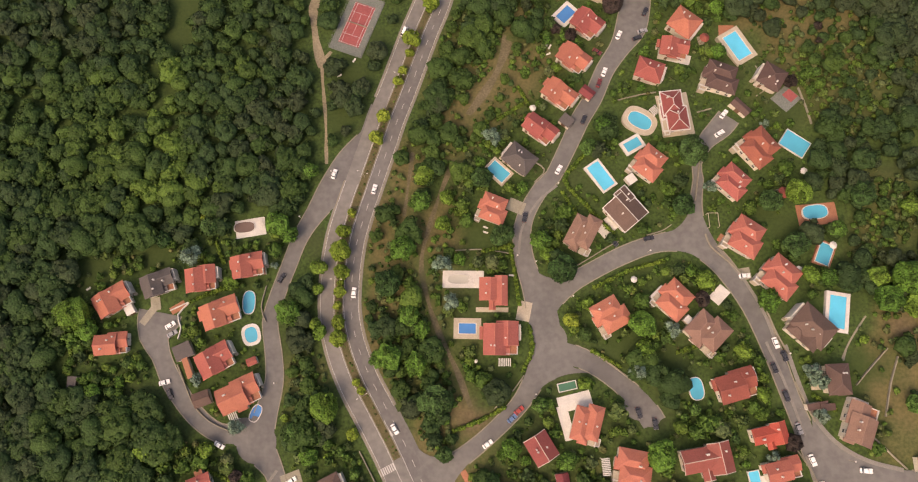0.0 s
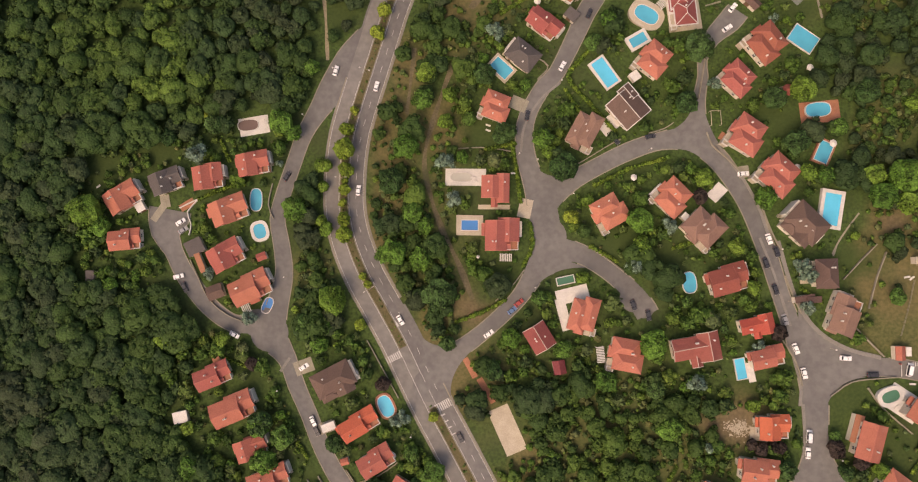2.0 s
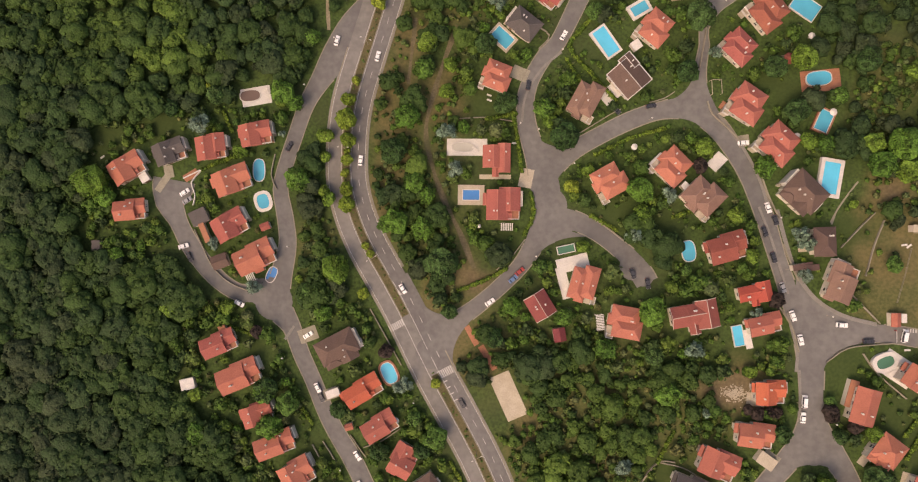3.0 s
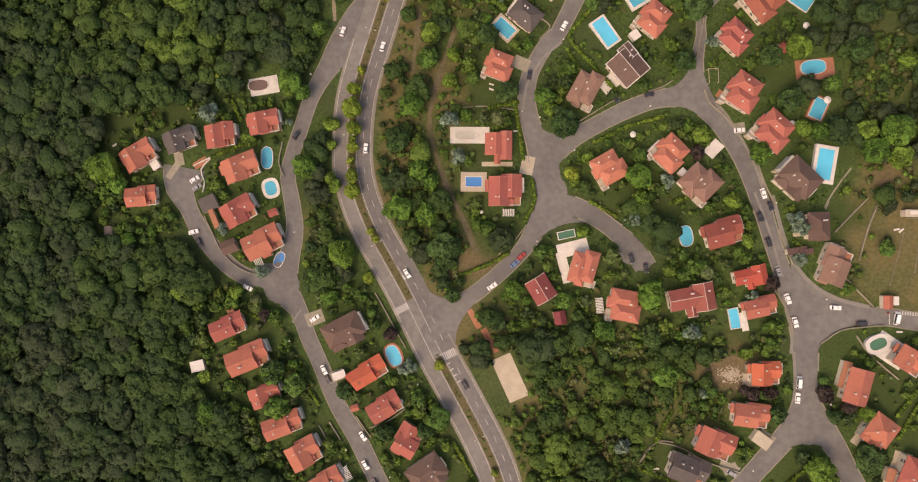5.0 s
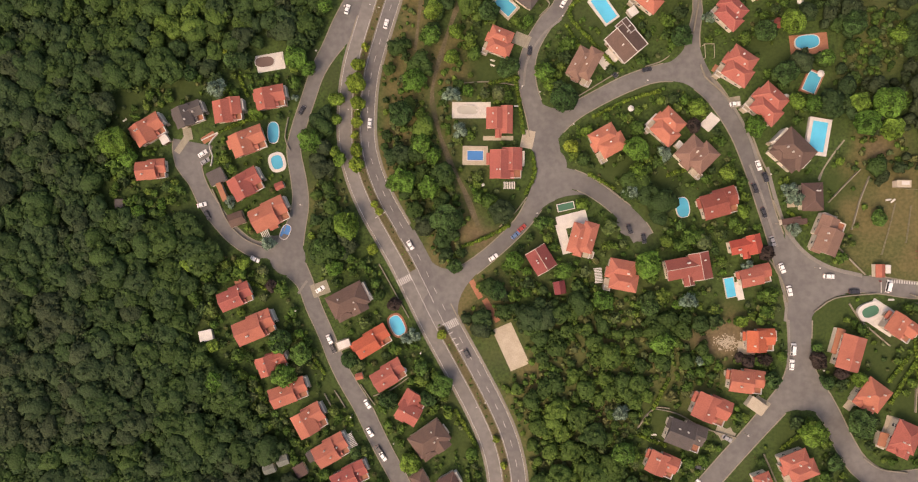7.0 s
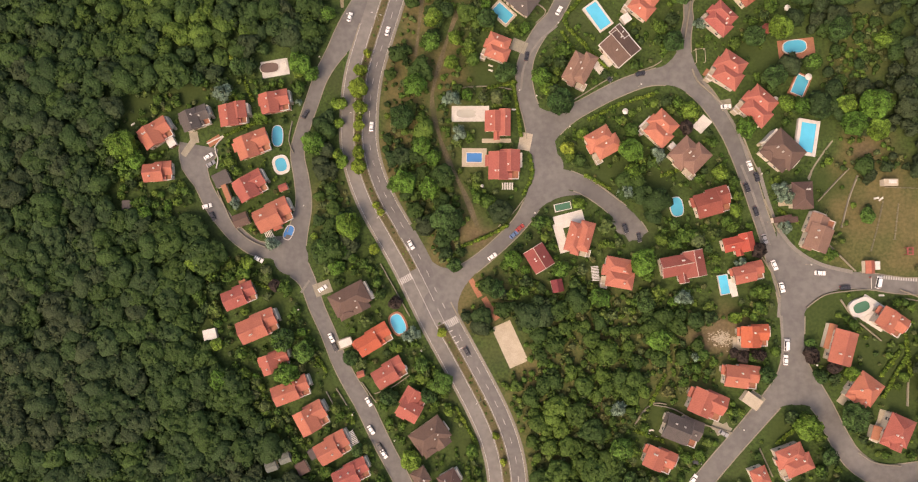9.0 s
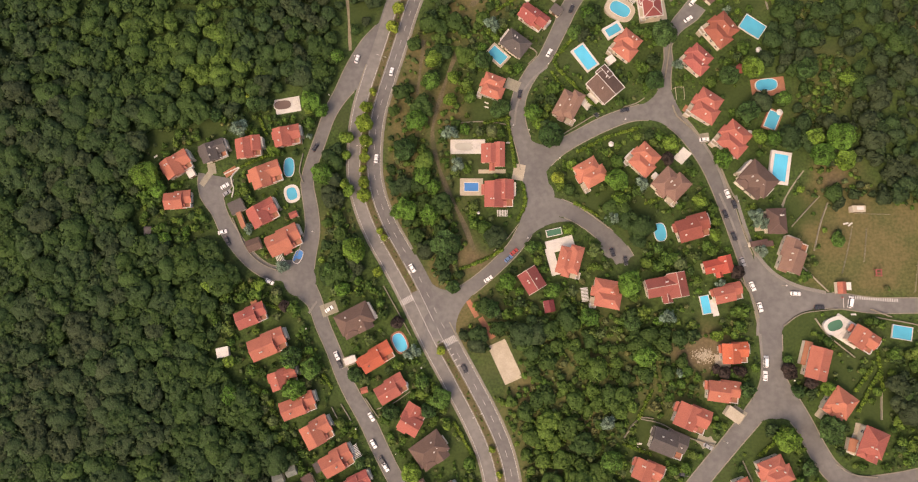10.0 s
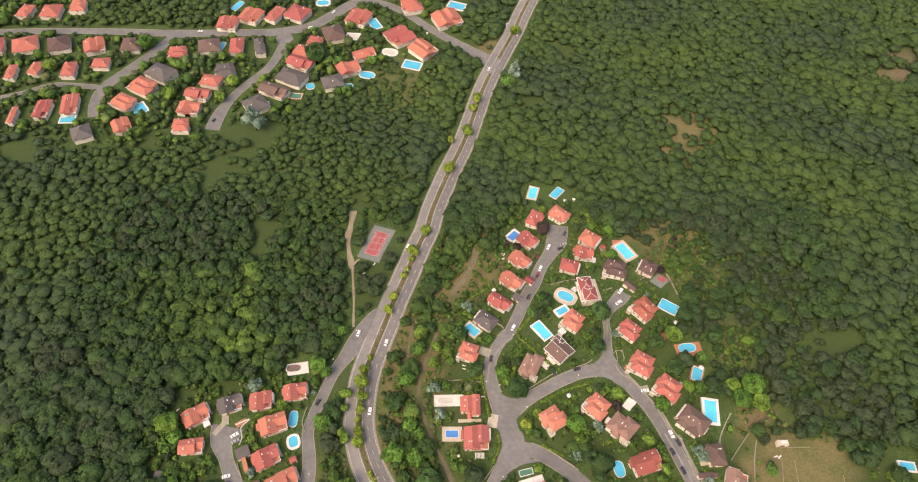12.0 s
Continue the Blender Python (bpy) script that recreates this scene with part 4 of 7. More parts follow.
COLOUR_WORDS = {"salmon": "salmon-red tiled", "red": "terracotta-red tiled", "bright": "bright orange-red tiled", "dark": "dark red tiled", "pink": "faded pinkish-brown tiled", "pinkred": "weathered red tiled", "brown": "dark brown tiled", "grey": "grey-brown tiled"}
KIND_WORDS = {"hip": "hipped roof", "broad": "broad many-sided roof", "low": "low gabled roofs", "tee": "winged gabled roof", "off": "stepped gabled roofs", "cross": "cross-shaped hipped roof", "gable": "single gabled roof"}
HOUSES = []


def villa(x, y, yaw, w, d, kind, colour, far=False, trim=False):
    rnd = random.Random(int(x * 71 + y * 131))
    z = lie(x, y)
    root = thing("villa", x, y, z, yaw, f"cream villa with {COLOUR_WORDS[colour]} {KIND_WORDS[kind]}, white chimneys", "house", "villas in the valley")
    up = 4.0
    flip = rnd.uniform(0.9, 1.1)
    if kind == "hip":
        blocks = [(0, 0, w, d * 0.96, up, "hip"), (w * 0.16, -d * 0.12, w * 0.5, d * 0.76, up - 0.5, "hip")]
    elif kind == "gable":
        blocks = [(0, 0, w, d, up, "gable")]
    elif kind == "off":
        blocks = [(-w * 0.17, -d * 0.03, w * 0.66 * flip, d * 0.90, up + 0.35, "gable"), (w * 0.19, d * 0.15, w * 0.62, d * 0.70, up - 0.35, "gable"), (w * 0.31, -d * 0.29, w * 0.34, d * 0.34, up - 1.0, "flat"), (w * 0.04 * flip, -d * 0.29, w * 0.42, d * 0.38, up - 0.75, "gable")]
        if not far:
            blocks.append((-w * 0.50, d * 0.16 * flip, w * 0.16, d * 0.36, up - 1.5, "gable"))
    elif kind == "low":
        blocks = [(w * 0.05, -d * 0.02, w * 0.90, d * 0.96, up, "gable"), (-w * 0.27, d * 0.25, w * 0.44, d * 0.44, up + 0.3, "gable")]
    elif kind == "tee":
        blocks = [(-w * 0.12, d * 0.10, w * 0.76, d * 0.66, up, "gable"), (w * 0.27, d * 0.06, w * 0.46, d * 0.86, up + 0.25, "gable"), (-w * 0.03, -d * 0.30, w * 0.24, d * 0.40, up - 0.5, "gable")]
    elif kind == "broad":
        blocks = [(0, d * 0.08, w, d * 0.80, up, "hip"), (w * 0.17, -d * 0.16, w * 0.46, d * 0.66, up - 0.3, "gable"), (-w * 0.24, -d * 0.28, w * 0.44, d * 0.40, up - 0.6, "hip"), (w * 0.44, d * 0.02, w * 0.20, d * 0.34, up - 1.2, "flat")]
    else:
        blocks = [(-w * 0.03, d * 0.19, w * 0.82, d * 0.60, up, "hip"), (w * 0.07, -d * 0.20, w * 0.84, d * 0.58, up + 0.15, "hip"), (-w * 0.37, d * 0.02, w * 0.26, d * 0.36, up - 0.8, "hip"), (-w * 0.36, -d * 0.32, w * 0.26, d * 0.28, up - 1.3, "flat")]
    wall, roof, caps = bmesh.new(), bmesh.new(), []
    for n, (bx, by, bw, bd, e, k) in enumerate(blocks):
        rise = min(bw, bd) * (0.22 if k == "hip" else 0.20)
        e += 0.013 * n
        box(wall, bx, by, -2.2, bw - 1.2, bd - 1.2, e + 2.1)
        if k == "flat":  # tiled roof terrace with a white parapet
            bm = box(bmesh.new(), bx, by, e - 0.12, bw - 0.3, bd - 0.3, 0.14)
            part("roof_terrace", bm, M["brick" if kind == "off" else "cream"], root, "dark red tiled roof terrace" if kind == "off" else "pale paved roof terrace")
            bm = bmesh.new()
            for qx, qy, qw, qd in ((bx, by - bd / 2 + 0.15, bw - 0.2, 0.2), (bx + bw / 2 - 0.2, by + 0.12, 0.2, bd - 0.4)):
                box(bm, qx, qy, e - 0.2, qw, qd, 0.85)
            part("parapet", bm, M["white"], root, "white parapet")
            continue
        roof_block(roof, bx, by, bw, bd, e, rise, k, caps)
        if k == "gable":  # gable triangles
            t = bw < bd
            a, b = ((bd if t else bw) - 1.2) / 2, ((bw if t else bd) - 1.2) / 2
            for s in (-a, a):
                tri = [(s, -b, e - 0.2), (s, b, e - 0.2), (s, 0, e + rise - 0.28)]
                wall.faces.new([wall.verts.new((bx - q[1], by + q[0], q[2]) if t else (bx + q[0], by + q[1], q[2])) for q in tri])
    part("wall", wall, M["plaster"], root)
    part("roof", roof, M["roof_" + colour], root, COLOUR_WORDS[colour] + " roof")
    ridge = bmesh.new()
    for p, q in caps:
        beam(ridge, p, q, 0.20 if not far else 0.26, 0.10)
    part("ridge_tiles", ridge, M["white" if trim else "ridge_" + colour], root)
    if trim:  # white edging round the eaves
        bm = bmesh.new()
        for bx, by, bw, bd, e, k in blocks:
            for qx, qy, qw, qd in ((bx, by - bd / 2, bw + 0.3, 0.3), (bx, by + bd / 2, bw + 0.3, 0.3), (bx - bw / 2, by, 0.3, bd - 0.31), (bx + bw / 2, by, 0.3, bd - 0.31)):
                box(bm, qx, qy, e - 0.22, qw, qd, 0.34)
        part("eave_edging", bm, M["white"], root, "white painted edging")
    # windows on free walls
    for n, (bx, by, bw, bd, e, k) in enumerate(blocks):
        for side in range(4):
            length = (bw if side % 2 == 0 else bd) - 1.2
            count = 1 if far else max(1, int(length / 3.0))
            for i in range(count):
                u = (i + 0.5) / count * length - length / 2
                px, py, rz = ((bx + u, by - bd / 2 + 0.6, 0), (bx + bw / 2 - 0.6, by + u, 90), (bx + u, by + bd / 2 - 0.6, 180), (bx - bw / 2 + 0.6, by + u, 270))[side]
                if any(m != n and abs(px - o[0]) < o[2] / 2 - 0.2 and abs(py - o[1]) < o[3] / 2 - 0.2 for m, o in enumerate(blocks)):
                    continue
                for floor_z in (0.9, e - 1.75):
                    if far and floor_z < 1:
                        continue
                    if side == 0 and i == 0 and n == 0 and floor_z < 1:
                        cached_part("door", "door", door_leaf, M["wood"], root, pose(px, py, 0.05, 0, 0, rz), "brown wooden door")
                        continue
                    fr = cached_part("window", "window", window_frame, M["white"], root, pose(px, py, floor_z, 0, 0, rz))
                    cached_part("pane", "pane", window_pane, M["glass"], fr, Matrix())
    # a white terrace with a parapet on one side
    if kind == "cross" and not far:
        bx, by, bw, bd, e, k = blocks[-1]
        tw, td = bw * 0.7, 1.9
        bm = bmesh.new()
        ty = by - bd / 2 - td / 2 + 0.65
        box(bm, bx, ty, -2.0, tw, td, 4.4)
        part("terrace", bm, M["cream"], root, "pale paved terrace")
        bm = bmesh.new()
        for px, py, pw, pd in ((bx, ty - td / 2, tw + 0.16, 0.16), (bx - tw / 2, ty, 0.16, td - 0.17), (bx + tw / 2, ty, 0.16, td - 0.17)):
            box(bm, px, py, 2.2, pw, pd, 0.95)
        part("parapet", bm, M["white"], root, "white parapet")
    if kind in ("off", "hip", "broad") and not far and rnd.random() < 0.65:  # a railed balcony at the gable end and steps down to the garden
        bx, by, bw, bd, e, k = blocks[1 if kind == "off" else 0]
        side = rnd.choice((1, 1, -1)) if kind != "off" else 1
        ex, ty, td = bx + side * (bw / 2 - 0.15), by + bd * 0.04, bd * rnd.uniform(0.55, 0.72)
        part("balcony", box(bmesh.new(), ex, ty, -2.0, 1.9, td, e + 1.2, bevel=0.03), M["white"], root, "pale paved balcony")
        bm = bmesh.new()
        for px, py, pw, pd in ((ex + side * 0.89, ty, 0.12, td), (ex + side * 0.5, ty - td / 2 + 0.06, 0.66, 0.12), (ex + side * 0.5, ty + td / 2 - 0.06, 0.66, 0.12)):
            box(bm, px, py, e - 0.8, pw, pd, 0.8)
        part("balcony_rail", bm, M["white"], root, "white balcony parapet")
        for n in range(4):
            part("step", box(bmesh.new(), ex + side * (0.3 + 0.26 * n), ty - td / 2 - 0.45, -1.5, 0.27, 0.9, 2.3 - 0.3 * n), M["cream"], root)
    # chimneys and skylights
    for n in range(1 if far else 3):
        bx, by, bw, bd, e, k = blocks[n % 2 if len(blocks) > 1 else 0]
        px, py = bx + rnd.uniform(-0.25, 0.25) * bw, by + rnd.choice((-0.2, 0.2)) * bd
        rise = min(bw, bd) * 0.2
        ch = cached_part("chimney", "chimney", chimney_body, M["white"], root, pose(px, py, e + rise * 0.75, 0, 0, rnd.choice((0, 90))))
        cached_part("chimney_cap", "cap", chimney_cap, M["white"], ch, Matrix())
    c, s = math.cos(radians(yaw)), math.sin(radians(yaw))
    for e in (-0.36, -0.12, 0.12, 0.36):
        for g in (-0.25, 0.25):
            keep(x + c * w * e - s * d * g, y + s * w * e + c * d * g, max(w * 0.14, d * 0.25) + 0.9)
    HOUSES.append((x, y, max(w, d)))
    return root


villa(-114.9, 13.3, 35, 11.6, 8.8, "off", "red")
villa(-100.9, 19.9, 24, 10.6, 8.2, "off", "grey")
villa(-86.7, 22.5, 12, 10.0, 8.9, "off", "red")
villa(-71.8, 28.2, 14, 10.9, 8.5, "off", "red")
villa(-78.8, 11.5, 24, 13.0, 9.3, "off", "red")
villa(-112.6, -1.1, 9, 10.3, 7.5, "off", "red")
villa(-78.2, -4.1, 32, 11.3, 9.3, "off", "red")
villa(-68.9, -14.5, 29, 13.4, 9.7, "off", "red")
villa(-79.2, -45.3, 26, 12.0, 7.8, "off", "red")
villa(-71.5, -56.0, 26, 14.2, 9.5, "off", "red")
villa(-64.5, -68.8, 23, 10.8, 7.8, "off", "red")
villa(-37.8, -44.6, 31, 14.3, 11.0, "broad", "brown")
villa(-28.5, -58.3, 34, 13.8, 7.8, "off", "bright")
villa(-21.5, -69.9, 34, 11.7, 8.1, "off", "red")
villa(-57.6, -78.9, 24, 13.4, 8.2, "off", "red")
villa(-49.3, -88.5, 32, 11.2, 9.9, "off", "red")
villa(-40.8, -98.8, 32, 12.5, 9.0, "off", "red")
villa(-33.3, -107.9, 29, 13.0, 8.1, "off", "red")
villa(-12.9, -81.2, 64, 11.2, 9.0, "off", "red")
villa(-4.8, -92.4, 39, 13.3, 11.4, "broad", "brown")
villa(-7.8, -107.0, 34, 6.0, 6.3, "hip", "brown")
villa(2.9, -107.6, 34, 7.3, 7.1, "hip", "brown")
villa(12.6, 24.3, 3, 9.6, 11.6, "tee", "salmon")
villa(15.8, 9.2, 3, 12.0, 11.4, "off", "salmon")
villa(10.9, 53.7, -18, 10.6, 9.8, "cross", "salmon")
villa(19.3, 72.4, -34, 10.9, 8.6, "hip", "grey")
villa(26.0, 84.2, -35, 11.9, 7.9, "off", "red")
villa(32.2, 98.1, -34, 12.0, 8.5, "off", "red")
villa(37.0, 112.4, -35, 11.3, 8.7, "off", "red")
villa(41.6, 126.8, -35, 10.6, 9.3, "off", "red")
villa(76.4, 127.4, -34, 10.2, 9.8, "hip", "red")
villa(72.6, 117.1, -8, 10.6, 8.0, "off", "red")
villa(64.0, 108.1, -16, 9.8, 8.3, "hip", "red")
villa(88.5, 105.8, -16, 13.0, 10.9, "cross", "brown")
villa(105.7, 106.1, -28, 8.6, 9.0, "hip", "brown")
villa(72.3, 92.4, 10, 9.2, 15.1, "cross", "dark", trim=True)
villa(63.9, 72.7, -36, 10.7, 11.1, "cross", "salmon")
villa(55.6, 55.8, -46, 12.4, 11.4, "low", "brown", trim=True)
villa(41.6, 46.7, 65, 14.0, 9.1, "cross", "pink")
villa(100.3, 79.6, -49, 12.5, 11.7, "cross", "pinkred")
villa(91.4, 67.0, -41, 11.4, 9.8, "cross", "salmon")
villa(94.9, 47.8, -30, 11.9, 11.9, "cross", "salmon")
villa(105.2, 34.8, -38, 12.6, 11.7, "cross", "salmon")
villa(113.7, 18.5, -40, 12.8, 11.9, "broad", "brown")
villa(51.3, 19.2, 33, 11.8, 10.8, "cross", "salmon")
villa(71.8, 25.4, -41, 11.3, 11.0, "cross", "salmon")
villa(82.0, 15.7, 49, 12.1, 12.0, "cross", "pink")
villa(90.6, -0.8, 19, 12.5, 9.6, "off", "pinkred")
villa(44.6, -16.1, 78, 13.2, 9.2, "cross", "salmon")
villa(30.5, -24.6, -55, 8.9, 8.1, "gable", "dark")
villa(59.1, -28.1, -7, 11.9, 11.0, "cross", "salmon")
villa(81.4, -24.8, 14, 15.6, 11.0, "tee", "dark")
villa(100.0, -15.6, 16, 10.9, 7.6, "tee", "bright")
villa(103.6, -25.1, 16, 10.6, 6.9, "off", "red")
villa(106.3, -47.2, 4, 9.7, 8.1, "off", "bright")
villa(102.6, -61.6, -4, 11.9, 8.5, "off", "red")
villa(91.7, -72.1, -20, 12.6, 9.8, "off", "red")
villa(83.9, -82.0, -18, 12.6, 10.0, "off", "grey")
villa(76.5, -92.9, -20, 10.6, 8.3, "off", "red")
villa(120.7, -88.7, 26, 11.7, 10.4, "cross", "salmon")
villa(110.0, -95.4, 26, 5.9, 6.6, "hip", "red")
villa(120.6, 3.1, 6, 7.4, 10.0, "hip", "brown")
villa(126.4, -9.7, 72, 12.0, 9.4, "off", "pink")
villa(150.5, -39.0, -31, 10.4, 7.8, "off", "red")
villa(135.1, -49.0, -12, 8.2, 11.7, "gable", "red")
villa(142.5, -63.1, -33, 9.4, 11.0, "broad", "red")
villa(153.3, -76.3, -20, 9.0, 12.0, "broad", "red")
villa(179.7, -15.2, -1, 15.7, 11.3, "hip", "red")
villa(178.6, -39.8, 30, 10.1, 6.9, "hip", "red")
villa(46.5, 142.7, 65, 11.4, 8.8, "broad", "salmon")
villa(60.6, 145.9, -38, 11.4, 9.6, "broad", "salmon")
villa(-326.2, 312.7, -9, 11.1, 14.8, "cross", "red", far=True)
villa(-308.2, 314.9, 7, 14.0, 15.4, "hip", "red", far=True)
villa(-291.9, 323.8, 8, 12.5, 15.5, "cross", "red", far=True)
villa(-309.6, 274.3, 25, 16.9, 17.2, "hip", "red", far=True)
villa(-327.2, 270.9, 15, 9.7, 17.1, "cross", "red", far=True)
villa(-287.3, 277.7, 25, 14.9, 17.0, "hip", "brown", far=True)
villa(-262.8, 278.8, 26, 13.6, 15.4, "off", "red", far=True)
villa(-238.5, 283.4, 8, 13.5, 15.2, "hip", "brown", far=True)
villa(-305.5, 244.1, 6, 7.5, 14.4, "cross", "red", far=True)
villa(-291.5, 249.6, -1, 7.9, 12.9, "hip", "red", far=True)
villa(-269.6, 251.0, 7, 10.6, 15.6, "cross", "red", far=True)
villa(-251.4, 260.4, 8, 11.5, 10.6, "hip", "red", far=True)
villa(-285.7, 202.6, 6, 4.9, 15.2, "cross", "red", far=True)
villa(-270.1, 210.0, 7, 9.3, 16.5, "off", "red", far=True)
villa(-255.2, 216.4, 15, 10.5, 19.3, "off", "red", far=True)
villa(-237.9, 191.6, 32, 11.9, 13.6, "hip", "grey", far=True)
villa(-223.0, 223.3, -25, 17.4, 12.7, "cross", "red", far=True)
villa(-216.5, 200.8, 32, 11.6, 12.5, "off", "red", far=True)
villa(-216.3, 240.4, -26, 19.6, 14.4, "cross", "red", far=True)
villa(-209.1, 255.9, -26, 19.0, 15.0, "hip", "grey", far=True)
villa(-204.5, 278.9, 8, 14.3, 13.5, "cross", "red", far=True)
villa(-185.3, 290.0, 17, 15.3, 15.2, "hip", "brown", far=True)
villa(-179.6, 318.1, 1, 14.6, 14.6, "off", "red", far=True)
villa(-166.4, 293.0, 9, 9.8, 17.9, "hip", "red", far=True)
villa(-150.2, 294.2, 17, 8.2, 19.3, "cross", "grey", far=True)
villa(-165.1, 330.3, -15, 16.0, 16.0, "off", "red", far=True)
villa(-147.6, 335.5, -22, 10.9, 18.7, "cross", "red", far=True)
villa(-131.5, 339.8, -22, 16.8, 17.5, "hip", "red", far=True)
villa(-167.4, 264.6, 9, 15.0, 14.2, "cross", "grey", far=True)
villa(-173.7, 252.1, -7, 13.9, 11.1, "hip", "red", far=True)
villa(-178.8, 237.8, -7, 16.0, 10.7, "off", "red", far=True)
villa(-180.2, 222.7, 0, 14.4, 11.6, "off", "red", far=True)
villa(-180.5, 206.0, 8, 11.5, 12.3, "cross", "red", far=True)
villa(-138.9, 232.6, 39, 15.0, 15.2, "hip", "grey", far=True)
villa(-129.8, 248.5, -21, 19.2, 11.7, "off", "brown", far=True)
villa(-120.9, 263.7, -21, 20.5, 14.6, "hip", "grey", far=True)
villa(-117.6, 280.7, -22, 17.3, 12.7, "off", "red", far=True)
villa(-118.9, 294.2, -15, 12.5, 12.0, "hip", "red", far=True)
villa(-112.0, 305.8, -8, 12.3, 12.6, "cross", "red", far=True)
villa(-100.2, 318.4, 25, 15.1, 18.7, "hip", "brown", far=True)
villa(-84.8, 340.9, -17, 17.1, 17.9, "off", "red", far=True)
villa(-51.0, 320.9, -49, 19.7, 18.8, "off", "red", far=True)
villa(-32.1, 306.6, 47, 16.5, 19.6, "off", "red", far=True)
villa(-16.5, 346.1, 27, 22.2, 19.7, "off", "red", far=True)
villa(-45.3, 361.4, 22, 16.3, 17.4, "cross", "red", far=True)
villa(-74.4, 296.9, 30, 16.1, 10.9, "off", "red", far=True)
villa(-83.4, 278.7, 30, 16.4, 13.0, "off", "red", far=True)
villa(-92.0, 262.5, 23, 14.8, 13.9, "hip", "grey", far=True)


# ---- outbuildings, garden fixtures ----
def outbuilding(x, y, yaw, w, d, kind, colour):
    words = {"flat": "low flat-roofed garage beside a house", "gable": "small pitched-roof shed beside a house", "pergola": "white slatted pergola beside a house"}[kind]
    tone = {"grey": "grey", "brown": "brown", "brick": "brick-red", "green": "green", "dark": "dark red", "red": "red", "white": "white", "cream": "cream"}[colour]
    root = thing({"flat": "garage", "gable": "shed", "pergola": "pergola"}[kind], x, y, lie(x, y), yaw, words if kind == "pergola" else words.replace("low ", f"low {tone} ").replace("small ", f"small {tone} "), {"flat": "garage", "gable": "shed", "pergola": "pergola"}[kind])
    top = M["roof_" + colour] if "roof_" + colour in M else M["court_green"] if colour == "green" else M[colour]
    h = 2.3
    if kind == "pergola":
        for sx in (-1, 1):
            for sy in (-1, 1):
                part("post", box(bmesh.new(), sx * (w / 2 - 0.2), sy * (d / 2 - 0.2), -1, 0.14, 0.14, h + 1), M["white"], root)
        n = max(4, int(max(w, d) / 0.55))
        for k in range(n):
            u = (k + 0.5) / n - 0.5
            bm = box(bmesh.new(), u * w, 0, h, 0.34, d, 0.1) if w >= d else box(bmesh.new(), 0, u * d, h, w, 0.34, 0.1)
            part("slat", bm, M["white"], root)
    else:
        part("wall", box(bmesh.new(), 0, 0, -2, w - 0.3, d - 0.3, h + 1.95), M["plaster"], root)
        bm = bmesh.new()
        if kind == "flat":
            box(bm, 0, 0, h - 0.1, w, d, 0.22, bevel=0.04)
        else:
            caps = []
            roof_block(bm, 0, 0, w, d, h, min(w, d) * 0.22, "gable", caps)
        part("roof", bm, top, root, tone + " roof")
        part("door", box(bmesh.new(), 0, -d / 2 + 0.14, 0, min(1.8, w * 0.6), 0.08, 1.9), M["wood"], root)
    keep(x, y, max(w, d) * 0.5 + 0.4)


outbuilding(-89.7, -2.0, 29, 6.1, 5.3, "flat", "grey")
outbuilding(-81.3, -17.0, 24, 5.7, 4.9, "gable", "brown")
outbuilding(-87.3, -7.4, 26, 2.0, 7.1, "flat", "brick")
outbuilding(-63.5, -107.7, 23, 4.3, 3.9, "gable", "green")
outbuilding(-58.7, -104.4, 24, 4.3, 3.9, "gable", "green")
outbuilding(-34.2, -95.4, 32, 3.4, 5.4, "pergola", "white")
outbuilding(-66.5, -3.8, 26, 3.4, 2.6, "gable", "red")
outbuilding(107.0, -70.0, -32, 6.4, 4.2, "flat", "cream")
outbuilding(-32.5, -71.6, 20, 2.8, 2.4, "gable", "red")
outbuilding(-67.8, -18.3, 29, 3.4, 3.4, "gable", "red")
outbuilding(-48.1, -102.0, 32, 3.5, 3.9, "flat", "grey")
outbuilding(-51.9, -107.6, 32, 4.3, 4.7, "flat", "brown")
outbuilding(-78.6, -40.9, 26, 2.6, 3.5, "flat", "brick")
outbuilding(95.5, 95.1, -42, 7.2, 3.5, "gable", "brown")
outbuilding(42.5, 99.4, -36, 5.1, 4.0, "gable", "dark")
outbuilding(35.5, 88.2, -36, 4.7, 4.0, "flat", "grey")
outbuilding(37.9, -34.2, 14, 4.2, 4.7, "gable", "dark")
outbuilding(144.0, -20.7, 4, 3.2, 4.5, "gable", "red")
outbuilding(146.4, -20.0, 4, 1.7, 2.9, "flat", "white")
outbuilding(-89.6, -60.4, 16, 4.9, 4.0, "flat", "white")
outbuilding(-38.9, -60.3, 24, 4.8, 2.8, "flat", "white")
outbuilding(-70.2, -22.0, 29, 3.1, 2.9, "pergola", "white")
outbuilding(17.7, 1.5, 3, 4.3, 2.6, "pergola", "white")
outbuilding(50.2, 14.4, 33, 3.8, 3.0, "pergola", "white")
outbuilding(51.2, -28.9, 9, 2.7, 5.5, "pergola", "white")
outbuilding(-30.9, -42.3, 31, 2.6, 3.1, "flat", "white")
outbuilding(0.2, -92.0, 39, 2.6, 3.0, "flat", "white")
outbuilding(10.7, 51.3, 13, 1.8, 4.1, "flat", "white")
outbuilding(66.9, 27.4, -41, 2.1, 5.6, "flat", "white")
outbuilding(77.8, 18.0, 49, 2.5, 5.9, "flat", "white")
